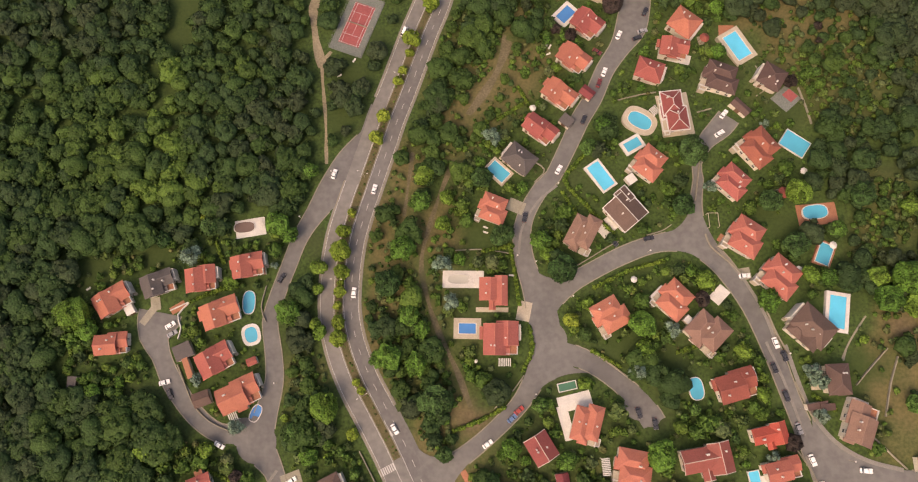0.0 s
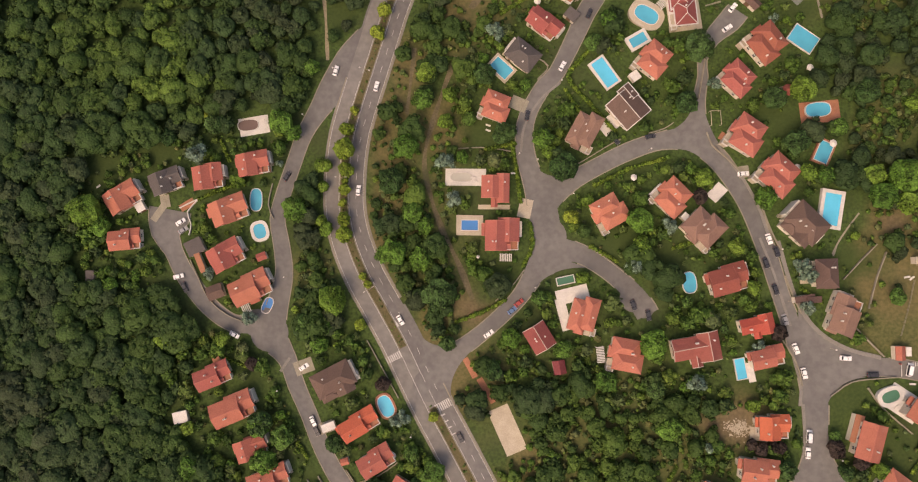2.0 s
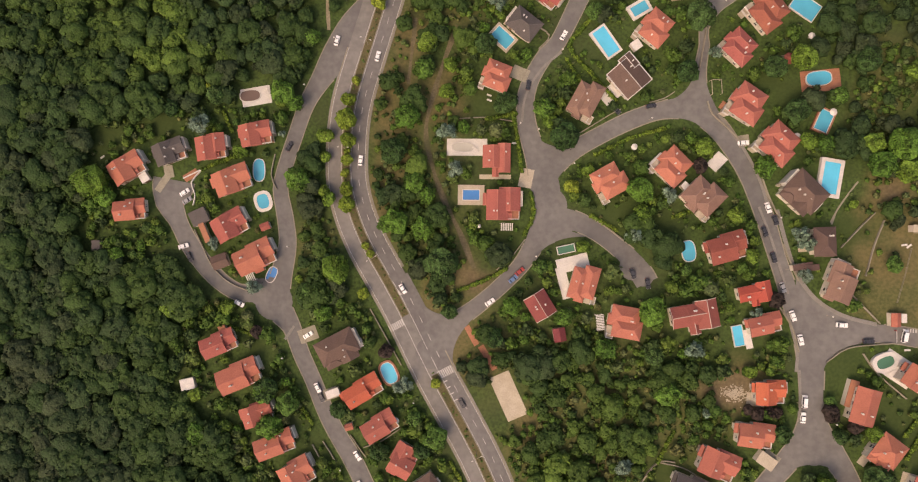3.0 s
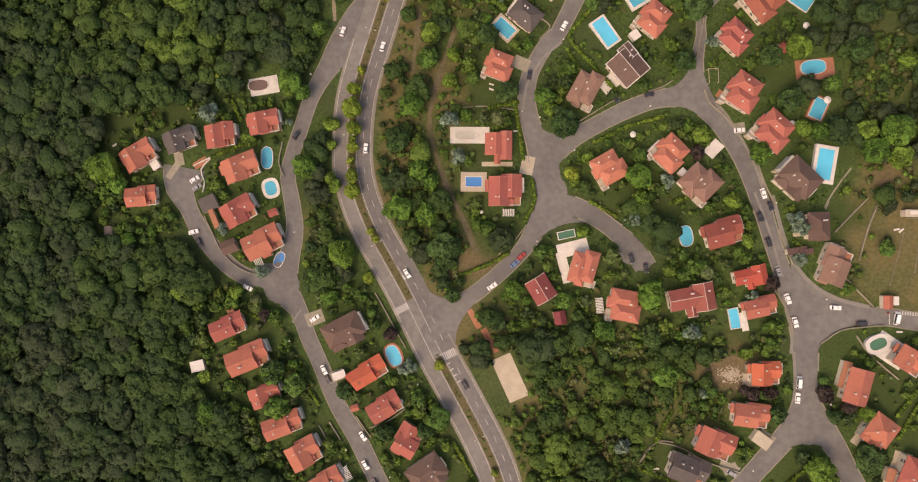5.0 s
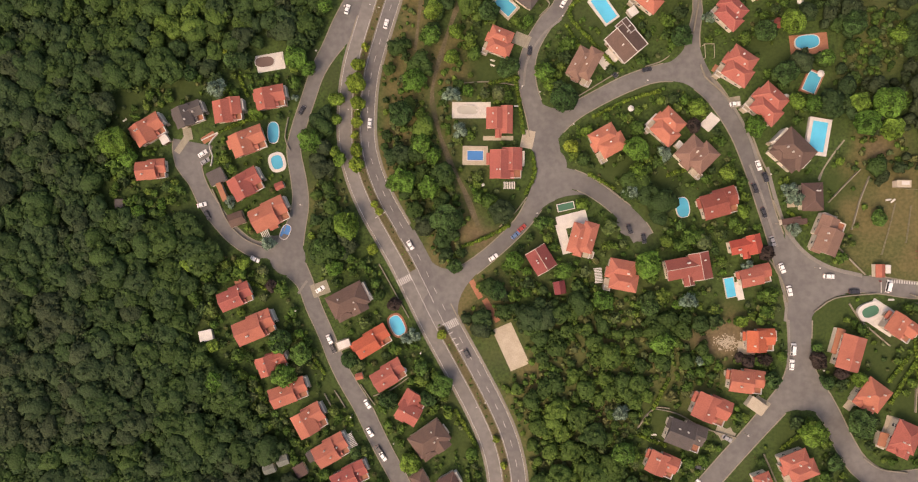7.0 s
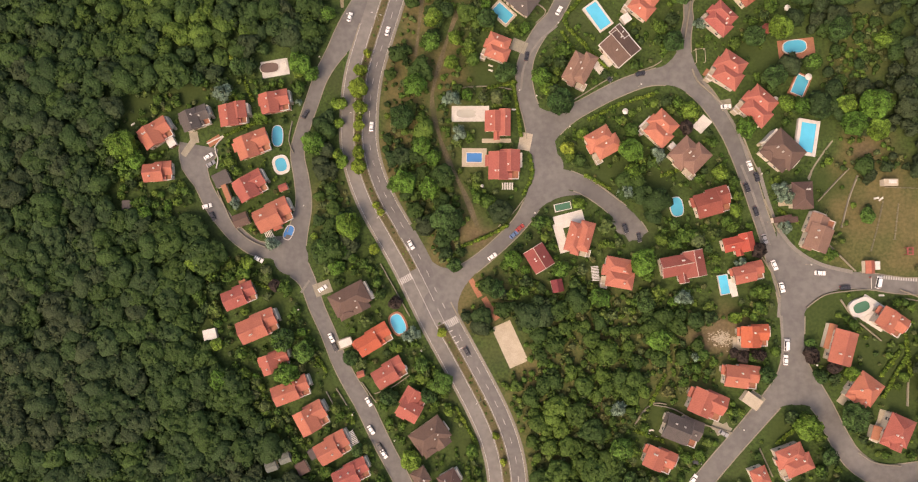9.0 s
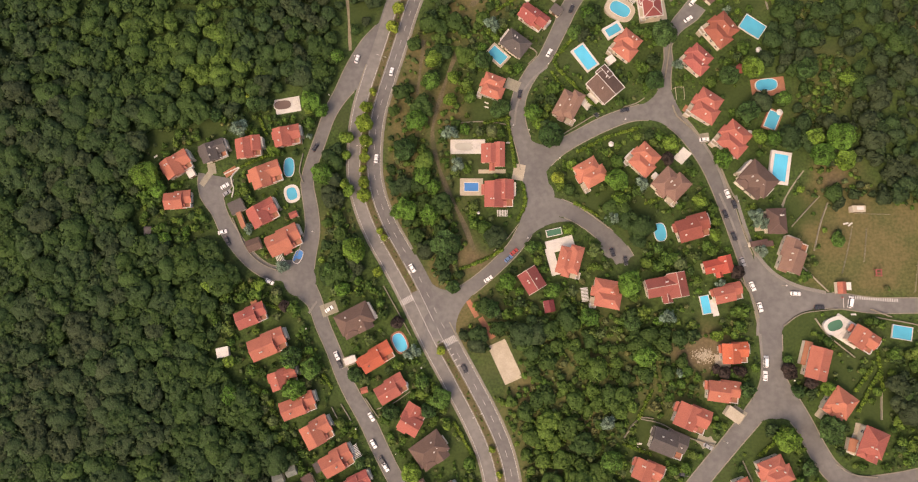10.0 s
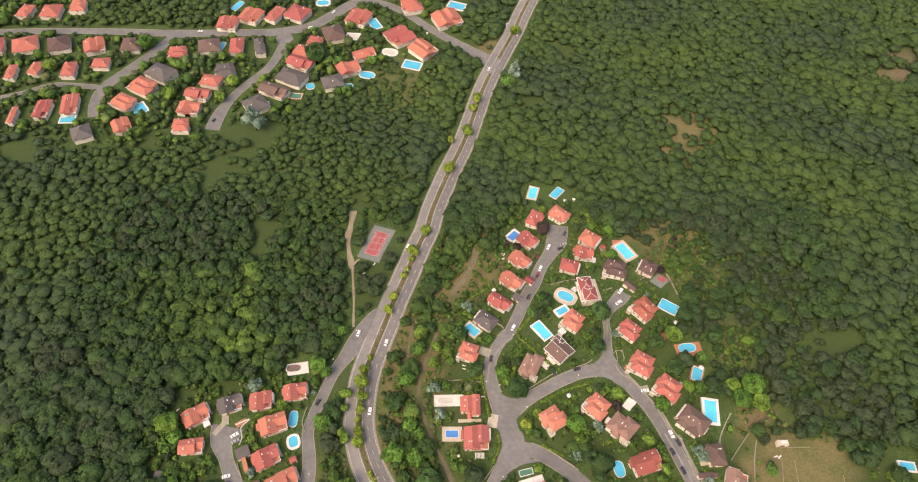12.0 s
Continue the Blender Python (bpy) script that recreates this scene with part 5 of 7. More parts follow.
outbuilding(56.6, 52.2, 41, 2.2, 3.1, "flat", "white")
outbuilding(66.1, 93.0, 44, 3.0, 3.0, "pergola", "white")
outbuilding(58.1, 67.0, 39, 3.3, 3.3, "flat", "white")
outbuilding(150.3, 9.3, 3, 5.0, 2.5, "flat", "cream")
outbuilding(150.8, 9.6, 3, 2.7, 1.3, "flat", "white")
outbuilding(-109.9, 11.1, 35, 3.0, 4.9, "flat", "white")
outbuilding(-84.1, 21.3, 12, 4.8, 3.1, "flat", "brick")
outbuilding(-67.3, 27.4, 14, 2.6, 3.6, "flat", "brick")
outbuilding(-114.8, -3.2, 9, 2.6, 2.6, "flat", "brick")
outbuilding(-124.0, -14.2, 4, 3.0, 3.5, "flat", "grey")
outbuilding(117.9, -5.6, 8, 4.7, 2.1, "flat", "brown")
outbuilding(115.0, -5.4, 14, 6.7, 2.1, "flat", "brown")
outbuilding(131.8, -45.6, -12, 3.0, 9.0, "flat", "brick")
outbuilding(147.6, -77.3, -11, 3.3, 4.8, "flat", "brick")


def parasol(x, y, across):
    root = thing("parasol", x, y, lie(x, y), 0, "open white garden parasol on a pole", "parasol")
    bm = bmesh.new()
    bmesh.ops.create_cone(bm, cap_ends=False, segments=8, radius1=across / 2, radius2=0.04, depth=0.55, matrix=Matrix.Translation((0, 0, 2.25)))
    part("canopy", bm, M["white"], root)
    part("pole", box(bmesh.new(), 0, 0, 0, 0.07, 0.07, 2.5), M["stone"], root)
    part("base", box(bmesh.new(), 0, 0, 0, 0.6, 0.6, 0.12, bevel=0.03), M["stone"], root)
    keep(x, y, across / 2)


def gazebo(x, y, across):
    root = thing("gazebo", x, y, lie(x, y), 15, "small octagonal garden gazebo with a red-brown roof", "gazebo")
    bm = bmesh.new()
    bmesh.ops.create_cone(bm, cap_ends=True, segments=8, radius1=across / 2, radius2=0.1, depth=1.1, matrix=Matrix.Translation((0, 0, 2.7)))
    part("roof", bm, M["roof_pinkred"], root)
    for k in range(8):
        a = k * math.pi / 4
        part("post", box(bmesh.new(), across * 0.44 * math.cos(a), across * 0.44 * math.sin(a), -0.4, 0.12, 0.12, 2.7), M["wood"], root)
    part("floor_slab", box(bmesh.new(), 0, 0, -0.5, across * 0.9, across * 0.9, 0.62), M["stone"], root)
    keep(x, y, across / 2 + 0.4)


parasol(-16.5, -68.4, 2.8)
parasol(122.7, 46.4, 2.6)
parasol(59.3, 31.6, 2.3)
parasol(23.3, 92.7, 2.5)
parasol(8.2, 1.2, 1.3)
parasol(111.7, 37.7, 2.4)
gazebo(83.9, 122.2, 3.7)
gazebo(108.2, 64.0, 4.1)
parasol(115.1, 72.0, 2.4)
parasol(64.8, 158.3, 2.1)
parasol(70.1, 159.1, 2.1)


def sun_lounger(x, y, yaw):
    if "sun_lounger" in SHARED:
        return copy_thing(SHARED["sun_lounger"], pose(x, y, lie(x, y) + 0.1, 0, 0, yaw))
    root = thing("sun_lounger", x, y, lie(x, y) + 0.1, yaw, "white garden lounger standing on grass or paving", "sun lounger", "garden loungers")
    part("seat", box(bmesh.new(), -0.2, 0, 0.3, 1.3, 0.62, 0.1, bevel=0.03), M["white"], root)
    bm = box(bmesh.new(), 0, 0, 0, 0.65, 0.62, 0.09, bevel=0.03)
    bm.transform(Matrix.Translation((0.68, 0, 0.5)) @ Matrix.Rotation(-0.7, 4, "Y"))
    part("backrest", bm, M["white"], root)
    for sx in (-0.7, 0.35):
        for sy in (-0.25, 0.25):
            part("leg", box(bmesh.new(), sx, sy, -0.1, 0.06, 0.06, 0.42), M["stone"], root)
    SHARED["sun_lounger"] = root
    return root


sun_lounger(27.4, 118.3, 74)
sun_lounger(28.7, 118.1, 65)
sun_lounger(28.2, 115.2, 24)
sun_lounger(23.8, 111.7, 35)
sun_lounger(91.4, 1.7, 24)
sun_lounger(92.7, 0.7, 24)
sun_lounger(93.9, -0.3, 24)
sun_lounger(93.0, 2.2, 24)
sun_lounger(8.8, 47.5, -18)
sun_lounger(8.9, 45.7, -18)
sun_lounger(-125.0, 16.7, 35)
sun_lounger(18.0, -5.8, -57)
sun_lounger(146.6, 3.7, 14)
sun_lounger(148.1, 3.4, 44)
sun_lounger(-43.9, 108.9, 58)
sun_lounger(-49.7, 105.3, 48)
sun_lounger(-48.7, 102.3, 26)
sun_lounger(-79.1, 290.8, 7)
sun_lounger(-70.0, 43.2, 35)
sun_lounger(-69.2, 42.1, 35)
sun_lounger(-70.5, 44.5, 35)
sun_lounger(18.6, 31.0, 3)
sun_lounger(4.8, 28.7, 3)
sun_lounger(5.6, 27.4, 3)
sun_lounger(15.5, 69.0, -39)
sun_lounger(16.7, 70.0, -39)
sun_lounger(144.4, -38.1, 54)
sun_lounger(148.8, -30.3, 4)
sun_lounger(75.3, -86.4, 45)
sun_lounger(72.8, -85.4, 26)
sun_lounger(74.0, -83.8, 5)


def garden_wall(points, colour="kerb"):
    line, side = curve(points, 2.0)
    tagged(ribbon("garden_wall", line, side, -0.16, 0.16, -0.3, M[colour], None, 1.1), "low white rendered wall beside the court" if colour == "white" else "low pale rendered garden wall along a plot", "wall", kind="structure")
    clear_strip(line, 0.2)


def wire_fence(points):
    line, side = curve(points, 3.0)
    root = thing("wire_fence", 0, 0, 0, 0, "thin pale post-and-rail field fence on dry grass", "fence")
    for q in line:
        part("post", box(bmesh.new(), q[0], q[1], lie(q[0], q[1]) - 0.2, 0.12, 0.12, 1.3), M["kerb"], root)
    for h in (0.5, 0.95):
        bm = bmesh.new()
        for q, r in zip(line, line[1:]):
            beam(bm, Vector((q[0], q[1], lie(q[0], q[1]) + h)), Vector((r[0], r[1], lie(r[0], r[1]) + h)), 0.08, 0.08)
        part("rail", bm, M["kerb"], root)


def stone_path(points):
    line, side = curve(points, 1.5)
    tagged(ribbon("garden_path", line, side, -0.28, 0.28, 0.09, M["kerb"], cross=1), "pale stone path across a lawn", "path", kind="structure")
    clear_strip(line, 0.6)


HEDGES = []


def hedge(points):
    line, side = curve(points, 1.1)
    clear_strip(line, 0.8)
    HEDGES.append(line)


hedge([(40.7, 74.0), (35.8, 66.1), (44.1, 56.3), (52.3, 47.9)])
hedge([(-49.3, -66.8), (-45.7, -71.6)])
hedge([(157.4, -50.8), (153.7, -57.7), (150.4, -64.9)])
hedge([(3.7, -81.6), (8.7, -89.3), (12.2, -94.5)])
hedge([(-84.6, 35.9), (-82.7, 32.2), (-80.9, 29.0)])
hedge([(17.6, 41.2), (20.0, 30.5), (21.8, 21.1)])
hedge([(8.7, 39.0), (18.5, 41.3)])
hedge([(25.5, 13.9), (26.6, 6.2), (24.1, -0.6)])
hedge([(-90.3, 14.7), (-81.8, 19.1), (-75.3, 21.1)])
hedge([(-85.0, -10.4), (-78.6, -8.4), (-73.3, -5.1)])
hedge([(11.0, 88.2), (19.2, 94.3)])
hedge([(17.8, 101.3), (22.4, 93.3)])
hedge([(35.0, 61.4), (40.2, 54.1), (43.3, 50.0)])
hedge([(42.8, 76.6), (37.8, 70.2)])
hedge([(46.7, 28.4), (58.8, 35.1), (69.2, 38.6)])
hedge([(68.6, -84.5), (77.9, -87.1)])
hedge([(73.2, -74.6), (77.8, -63.7)])
hedge([(116.8, -83.8), (121.5, -79.3)])
hedge([(2.3, -21.7), (13.0, -16.6), (18.3, -13.0)])
hedge([(156.8, -43.0), (158.5, -56.9)])
hedge([(149.5, -57.7), (155.0, -49.2)])
hedge([(-76.2, -39.8), (-67.2, -42.5)])
hedge([(73.7, 8.4), (79.8, 10.9)])
hedge([(114.6, -2.4), (120.6, -6.3)])
hedge([(46.4, 7.2), (55.1, 2.8)])
garden_wall([(81.7, 74.8), (80.9, 67.6), (80.0, 60.3)])
garden_wall([(38.2, 33.9), (44.5, 38.2), (51.2, 42.9), (54.5, 44.8)])
garden_wall([(-91.5, -6.5), (-88.4, -12.1), (-84.1, -19.4), (-77.8, -24.4), (-70.5, -27.0)])
garden_wall([(-90.7, 14.4), (-93.8, 10.0), (-92.2, 5.8), (-92.6, 1.9)], "white")
garden_wall([(-96.7, 11.2), (-90.7, 14.7)], "white")
garden_wall([(-45.2, -79.1), (-42.4, -83.5)])
garden_wall([(-41.6, -77.7), (-38.8, -81.4), (-36.4, -84.9)])
garden_wall([(78.9, -74.1), (74.0, -74.1), (71.2, -77.6), (68.7, -81.5)])
garden_wall([(-2.0, 38.5), (8.2, 39.5), (18.5, 38.6)])
garden_wall([(-32.1, -74.8), (-27.6, -80.4), (-26.1, -82.1)])
garden_wall([(110.9, -86.6), (113.2, -91.2), (115.6, -96.0)])
garden_wall([(158.7, -52.0), (158.2, -59.9), (158.2, -67.7)])
garden_wall([(-27.1, -78.8), (-21.1, -76.2), (-14.3, -70.9)])
garden_wall([(140.4, 11.5), (137.6, 2.9), (135.4, -7.3)])
garden_wall([(127.4, 1.6), (132.3, 7.7), (137.5, 13.9)])
garden_wall([(131.2, -13.4), (135.5, -17.7), (140.4, -22.4)])
garden_wall([(124.6, -36.3), (130.7, -31.3), (139.5, -29.3), (144.1, -28.6)])
garden_wall([(135.7, -32.6), (140.1, -38.5), (149.3, -46.0)])
garden_wall([(142.9, -84.7), (148.3, -87.8), (156.7, -88.1)])
garden_wall([(73.6, -74.6), (70.9, -77.3), (68.3, -82.2)])
garden_wall([(73.6, -74.6), (81.4, -75.6), (90.6, -79.7), (101.6, -82.0)])
garden_wall([(115.7, 103.7), (117.7, 97.0), (119.4, 89.9)])
garden_wall([(101.4, 100.0), (108.6, 105.4), (114.0, 108.7)])
garden_wall([(83.1, 48.8), (84.9, 44.4), (90.2, 39.7), (95.5, 34.4)])
garden_wall([(72.1, 51.6), (69.0, 49.3), (63.8, 47.4)])
garden_wall([(101.5, 24.4), (104.5, 16.7), (107.9, 10.0)])
garden_wall([(109.5, 1.6), (112.3, -5.1), (114.8, -10.4)])
garden_wall([(46.4, 6.7), (53.0, 2.7), (60.0, -2.2)])
garden_wall([(24.4, -2.3), (20.4, -8.3), (15.2, -13.7)])
garden_wall([(107.1, -16.5), (113.3, -25.6), (115.9, -33.7)])
garden_wall([(22.2, 74.0), (28.5, 69.8), (25.0, 64.8)])
garden_wall([(53.8, 97.4), (61.1, 99.6), (67.2, 100.9)])
garden_wall([(-65.3, 22.0), (-66.1, 14.4), (-63.9, 9.6)])
garden_wall([(-28.1, -30.2), (-22.6, -38.6), (-15.8, -49.2)])
garden_wall([(154.8, -27.9), (162.0, -30.4)])
wire_fence([(145.1, -15.1), (147.0, -6.7), (148.8, 2.8)])
wire_fence([(152.7, -10.5), (153.8, 2.0)])
wire_fence([(149.8, 7.7), (161.9, 7.9)])
wire_fence([(172.0, -4.2), (170.0, -20.7)])
garden_wall([(156.3, -30.8), (170.9, -32.8), (170.9, -35.2)])
stone_path([(132.1, 23.8), (128.9, 19.0), (126.0, 14.0), (124.1, 9.7)])
stone_path([(125.3, 12.3), (124.4, 9.1)])
stone_path([(118.8, -14.5), (124.1, -20.7), (131.3, -23.6), (141.8, -24.4)])
stone_path([(81.3, 93.5), (86.4, 95.2)])
stone_path([(101.6, 103.5), (103.4, 108.5), (101.9, 112.2)])


def play_frame(x, y, yaw, w, d):
    root = thing("climbing_frame", x, y, lie(x, y), yaw, "red metal climbing frame on the dry field", "climbing frame")
    for u in (-0.4, 0.0, 0.4):
        for v in (-0.4, 0.4):
            part("post", box(bmesh.new(), u * w, v * d, -0.3, 0.16, 0.16, 2.3), M["court_red"], root)
    for v in (-0.4, 0.0, 0.4):
        part("beam", box(bmesh.new(), 0, v * d, 1.9, w * 0.95, 0.3, 0.2), M["court_red"], root)
    for u in (-0.4, 0.4):
        part("beam", box(bmesh.new(), u * w, 0, 1.72, 0.5, d * 0.8, 0.16), M["court_red"], root)
    keep(x, y, w)


def swing_frame(x, y, yaw, w, d):
    root = thing("swing_frame", x, y, lie(x, y), yaw, "yellowish wooden play frame on the lawn", "play frame")
    for u in (-0.5, 0.5):
        for v in (-0.5, 0.5):
            part("post", box(bmesh.new(), u * w, v * d, -0.3, 0.14, 0.14, 2.3), M["cream"], root)
        part("beam", box(bmesh.new(), u * w, 0, 1.9, 0.16, d, 0.16), M["cream"], root)
    part("beam", box(bmesh.new(), 0, d / 2, 1.7, w, 0.16, 0.16), M["cream"], root)
    keep(x, y, w * 0.7)


def rubble(x, y, yaw, w, d):
    r = random.Random(3)
    bm = bmesh.new()
    for k in range(420):
        u, v, q = r.gauss(0, 0.3) * w, r.gauss(0, 0.3) * d, r.uniform(0.10, 0.42)
        px, py = x + u, y + v
        box(bm, px, py, lie(px, py) - 0.1, q, q * r.uniform(0.5, 1.2), q * 0.7, r.uniform(0, 3))
    me = bpy.data.meshes.new("rubble")
    bm.to_mesh(me)
    bm.free()
    me.materials.append(M["cream"])
    tagged(new("rubble", me), "pale rubble and building stones on bare earth", "rubble", kind="stuff")
    keep(x, y, w * 0.5)


def barrier(x, y, yaw, w, d):
    root = thing("barrier_gate", x, y, lie(x, y), yaw, "white road barrier beside the red gatehouse", "barrier")
    part("arm", box(bmesh.new(), 0, 0, 1.0, 0.16, d * 0.8, 0.12), M["white"], root)
    part("post", box(bmesh.new(), 0, d * 0.4, 0, 0.35, 0.35, 1.15, bevel=0.03), M["court_red"], root)


play_frame(157.1, -14.4, 3, 2.3, 2.9)  # red climbing frame
swing_frame(85.4, 53.5, 7, 3.3, 4.9)
rubble(96.7, -49.3, 15, 6.8, 4.1)
barrier(145.2, -26.2, 4, 0.6, 4.9)


# ---- cars ----
CARS = {}


def build_car(colour):
    van = colour == "van"
    L, Wd, H = (4.4, 1.7, 1.75) if van else (3.7, 1.55, 1.2)
    root = thing("car", 0, 0, -50, 0, {"van": "White delivery van standing on the asphalt", "white": "White saloon car parked at the roadside", "dark": "Black saloon car parked at the roadside", "grey": "Grey saloon car parked at the roadside", "red": "Red hatchback car parked at the roadside", "blue": "Blue hatchback car parked at the roadside", "maroon": "Dark red car parked at the roadside"}[colour], "van" if van else "car", "cars on the lanes")

    def hull(x0, x1, w, z0, z1, taper):
        bm = bmesh.new()
        box(bm, (x0 + x1) / 2, 0, z0, x1 - x0, w, z1 - z0)
        for v in bm.verts:
            if v.co.z > (z0 + z1) / 2:
                v.co.x = (v.co.x - (x0 + x1) / 2) * taper + (x0 + x1) / 2
                v.co.y *= 0.5 + taper / 2
        bmesh.ops.bevel(bm, geom=bm.edges[:], offset=0.09, segments=2, affect="EDGES")
        return bm

    part("body", hull(-L / 2, L / 2, Wd, 0.25, 0.72, 0.95), M["car_" + colour], root)
    x0, x1 = (-L * 0.46, L * 0.34) if van else (-L * 0.36, L * 0.22)
    part("window_glass", hull(x0, x1, Wd * 0.9, 0.66, H - 0.05, 0.74 if not van else 0.93), M["glass"], root, "dark glass")
    k = 0.72 if not van else 0.92
    mid = (x0 + x1) / 2
    part("roof_panel", hull(mid - (x1 - x0) / 2 * k, mid + (x1 - x0) / 2 * k, Wd * 0.8, H - 0.16, H, 0.95), M["car_" + colour], root)
    for sx in (-1, 1):
        for sy in (-1, 1):
            bm = bmesh.new()
            bmesh.ops.create_cone(bm, cap_ends=True, segments=14, radius1=0.3, radius2=0.3, depth=0.2, matrix=Matrix.Translation((sx * L * 0.31, sy * (Wd / 2 - 0.08), 0.3)) @ Matrix.Rotation(math.pi / 2, 4, "X"))
            part("wheel", bm, M["rubber"], root, "black rubber tyre")
        for sy in (-1, 1):
            bm = box(bmesh.new(), sx * (L / 2 - 0.06), sy * Wd * 0.34, 0.5, 0.12, 0.3, 0.14, bevel=0.03)
            part("headlight" if sx > 0 else "tail_light", bm, M["white"] if sx > 0 else M["car_red"], root)
    return root


def car(x, y, yaw, colour):
    m = pose(x, y, lie(x, y) + 0.17, 0, 0, yaw)
    # sit on the slope
    c, s = math.cos(radians(yaw)), math.sin(radians(yaw))
    pitch = math.atan2(lie(x + c, y + s) - lie(x - c, y - s), 2)
    roll = math.atan2(lie(x - s, y + c) - lie(x + s, y - c), 2)
    m = m @ Matrix.Rotation(-pitch, 4, "Y") @ Matrix.Rotation(roll, 4, "X")
    if colour not in CARS:
        CARS[colour] = build_car(colour)
        CARS[colour].matrix_world = m
    else:
        copy_thing(CARS[colour], m)


car(33.5, 69.9, 64, "white")
car(22.3, 51.7, 83, "dark")
car(13.7, -25.0, 39, "white")
car(23.3, -13.7, 44, "red")
car(21.2, -16.4, 44, "blue")
car(-31.5, 59.1, 80, "white")
car(-35.0, 21.6, 89, "white")
car(-17.0, -22.5, -56, "white")
car(-30.8, 329.1, 75, "white")
car(-26.1, 122.0, 76, "van")
car(6.3, -60.7, -58, "dark")
car(104.1, 13.4, -70, "white")
car(106.6, 9.4, -68, "dark")
car(103.4, 5.4, -67, "dark")
car(106.6, -3.1, -69, "dark")
car(109.9, -12.8, -69, "grey")
car(113.5, -22.0, -67, "white")
car(116.3, -29.7, -74, "white")
car(118.5, -49.8, 90, "van")
car(118.3, -55.1, 90, "white")
car(128.7, -23.8, 0, "white")
car(137.1, -28.4, 7, "dark")
car(147.9, -25.8, 81, "van")
car(61.5, -11.7, -68, "dark")
car(66.6, -14.7, -78, "dark")
car(95.3, 34.9, 7, "white")
car(64.5, 46.3, 14, "dark")
car(52.9, 44.4, -44, "dark")
car(98.6, -82.5, -26, "grey")
car(90.0, -93.4, -3, "dark")
car(89.3, -99.5, 60, "white")
car(-95.8, 6.3, 37, "white")
car(-94.7, 3.5, 36, "grey")
car(-94.8, -12.6, 19, "white")
car(-92.5, -16.2, -61, "dark")
car(-74.0, -31.4, -24, "white")
car(-49.2, -40.9, 36, "white")
car(-44.6, -59.1, -61, "white")
car(-43.1, -62.3, -61, "dark")
car(-29.0, -81.9, -54, "white")
car(-27.4, -92.2, -54, "white")
car(-23.5, -98.4, -54, "dark")
car(-22.0, -100.7, -54, "white")
car(-60.5, 24.9, 63, "dark")
car(53.9, 123.6, 68, "white")
car(48.8, 108.4, 73, "white")
car(47.0, 103.9, 73, "maroon")
car(41.8, 89.4, 71, "dark")
car(63.4, 133.5, 68, "dark")
car(62.4, 125.4, 18, "grey")
car(60.5, 122.5, 23, "dark")
car(46.1, 116.6, -32, "maroon")
car(90.3, 92.8, 53, "white")
car(88.7, 85.4, 36, "white")
car(-46.4, 63.8, 77, "white")
car(30.7, 342.6, 71, "white")
car(39.2, 330.3, 70, "white")
car(17.6, 288.1, 72, "white")
car(23.3, 263.8, 72, "dark")
car(-105.6, 349.4, 64, "white")
car(-119.8, 326.5, 29, "white")
car(-198.1, 309.3, 9, "white")
car(-163.0, 216.3, 84, "dark")


# ---- trees ----
def ico(sub):
    bm = bmesh.new()
    bmesh.ops.create_icosphere(bm, subdivisions=sub, radius=1.0)
    v = np.array([q.co[:] for q in bm.verts])
    f = np.array([[q.index for q in face.verts] for face in bm.faces])
    bm.free()
    return v, f


ICO1, ICO2 = ico(1), ico(2)


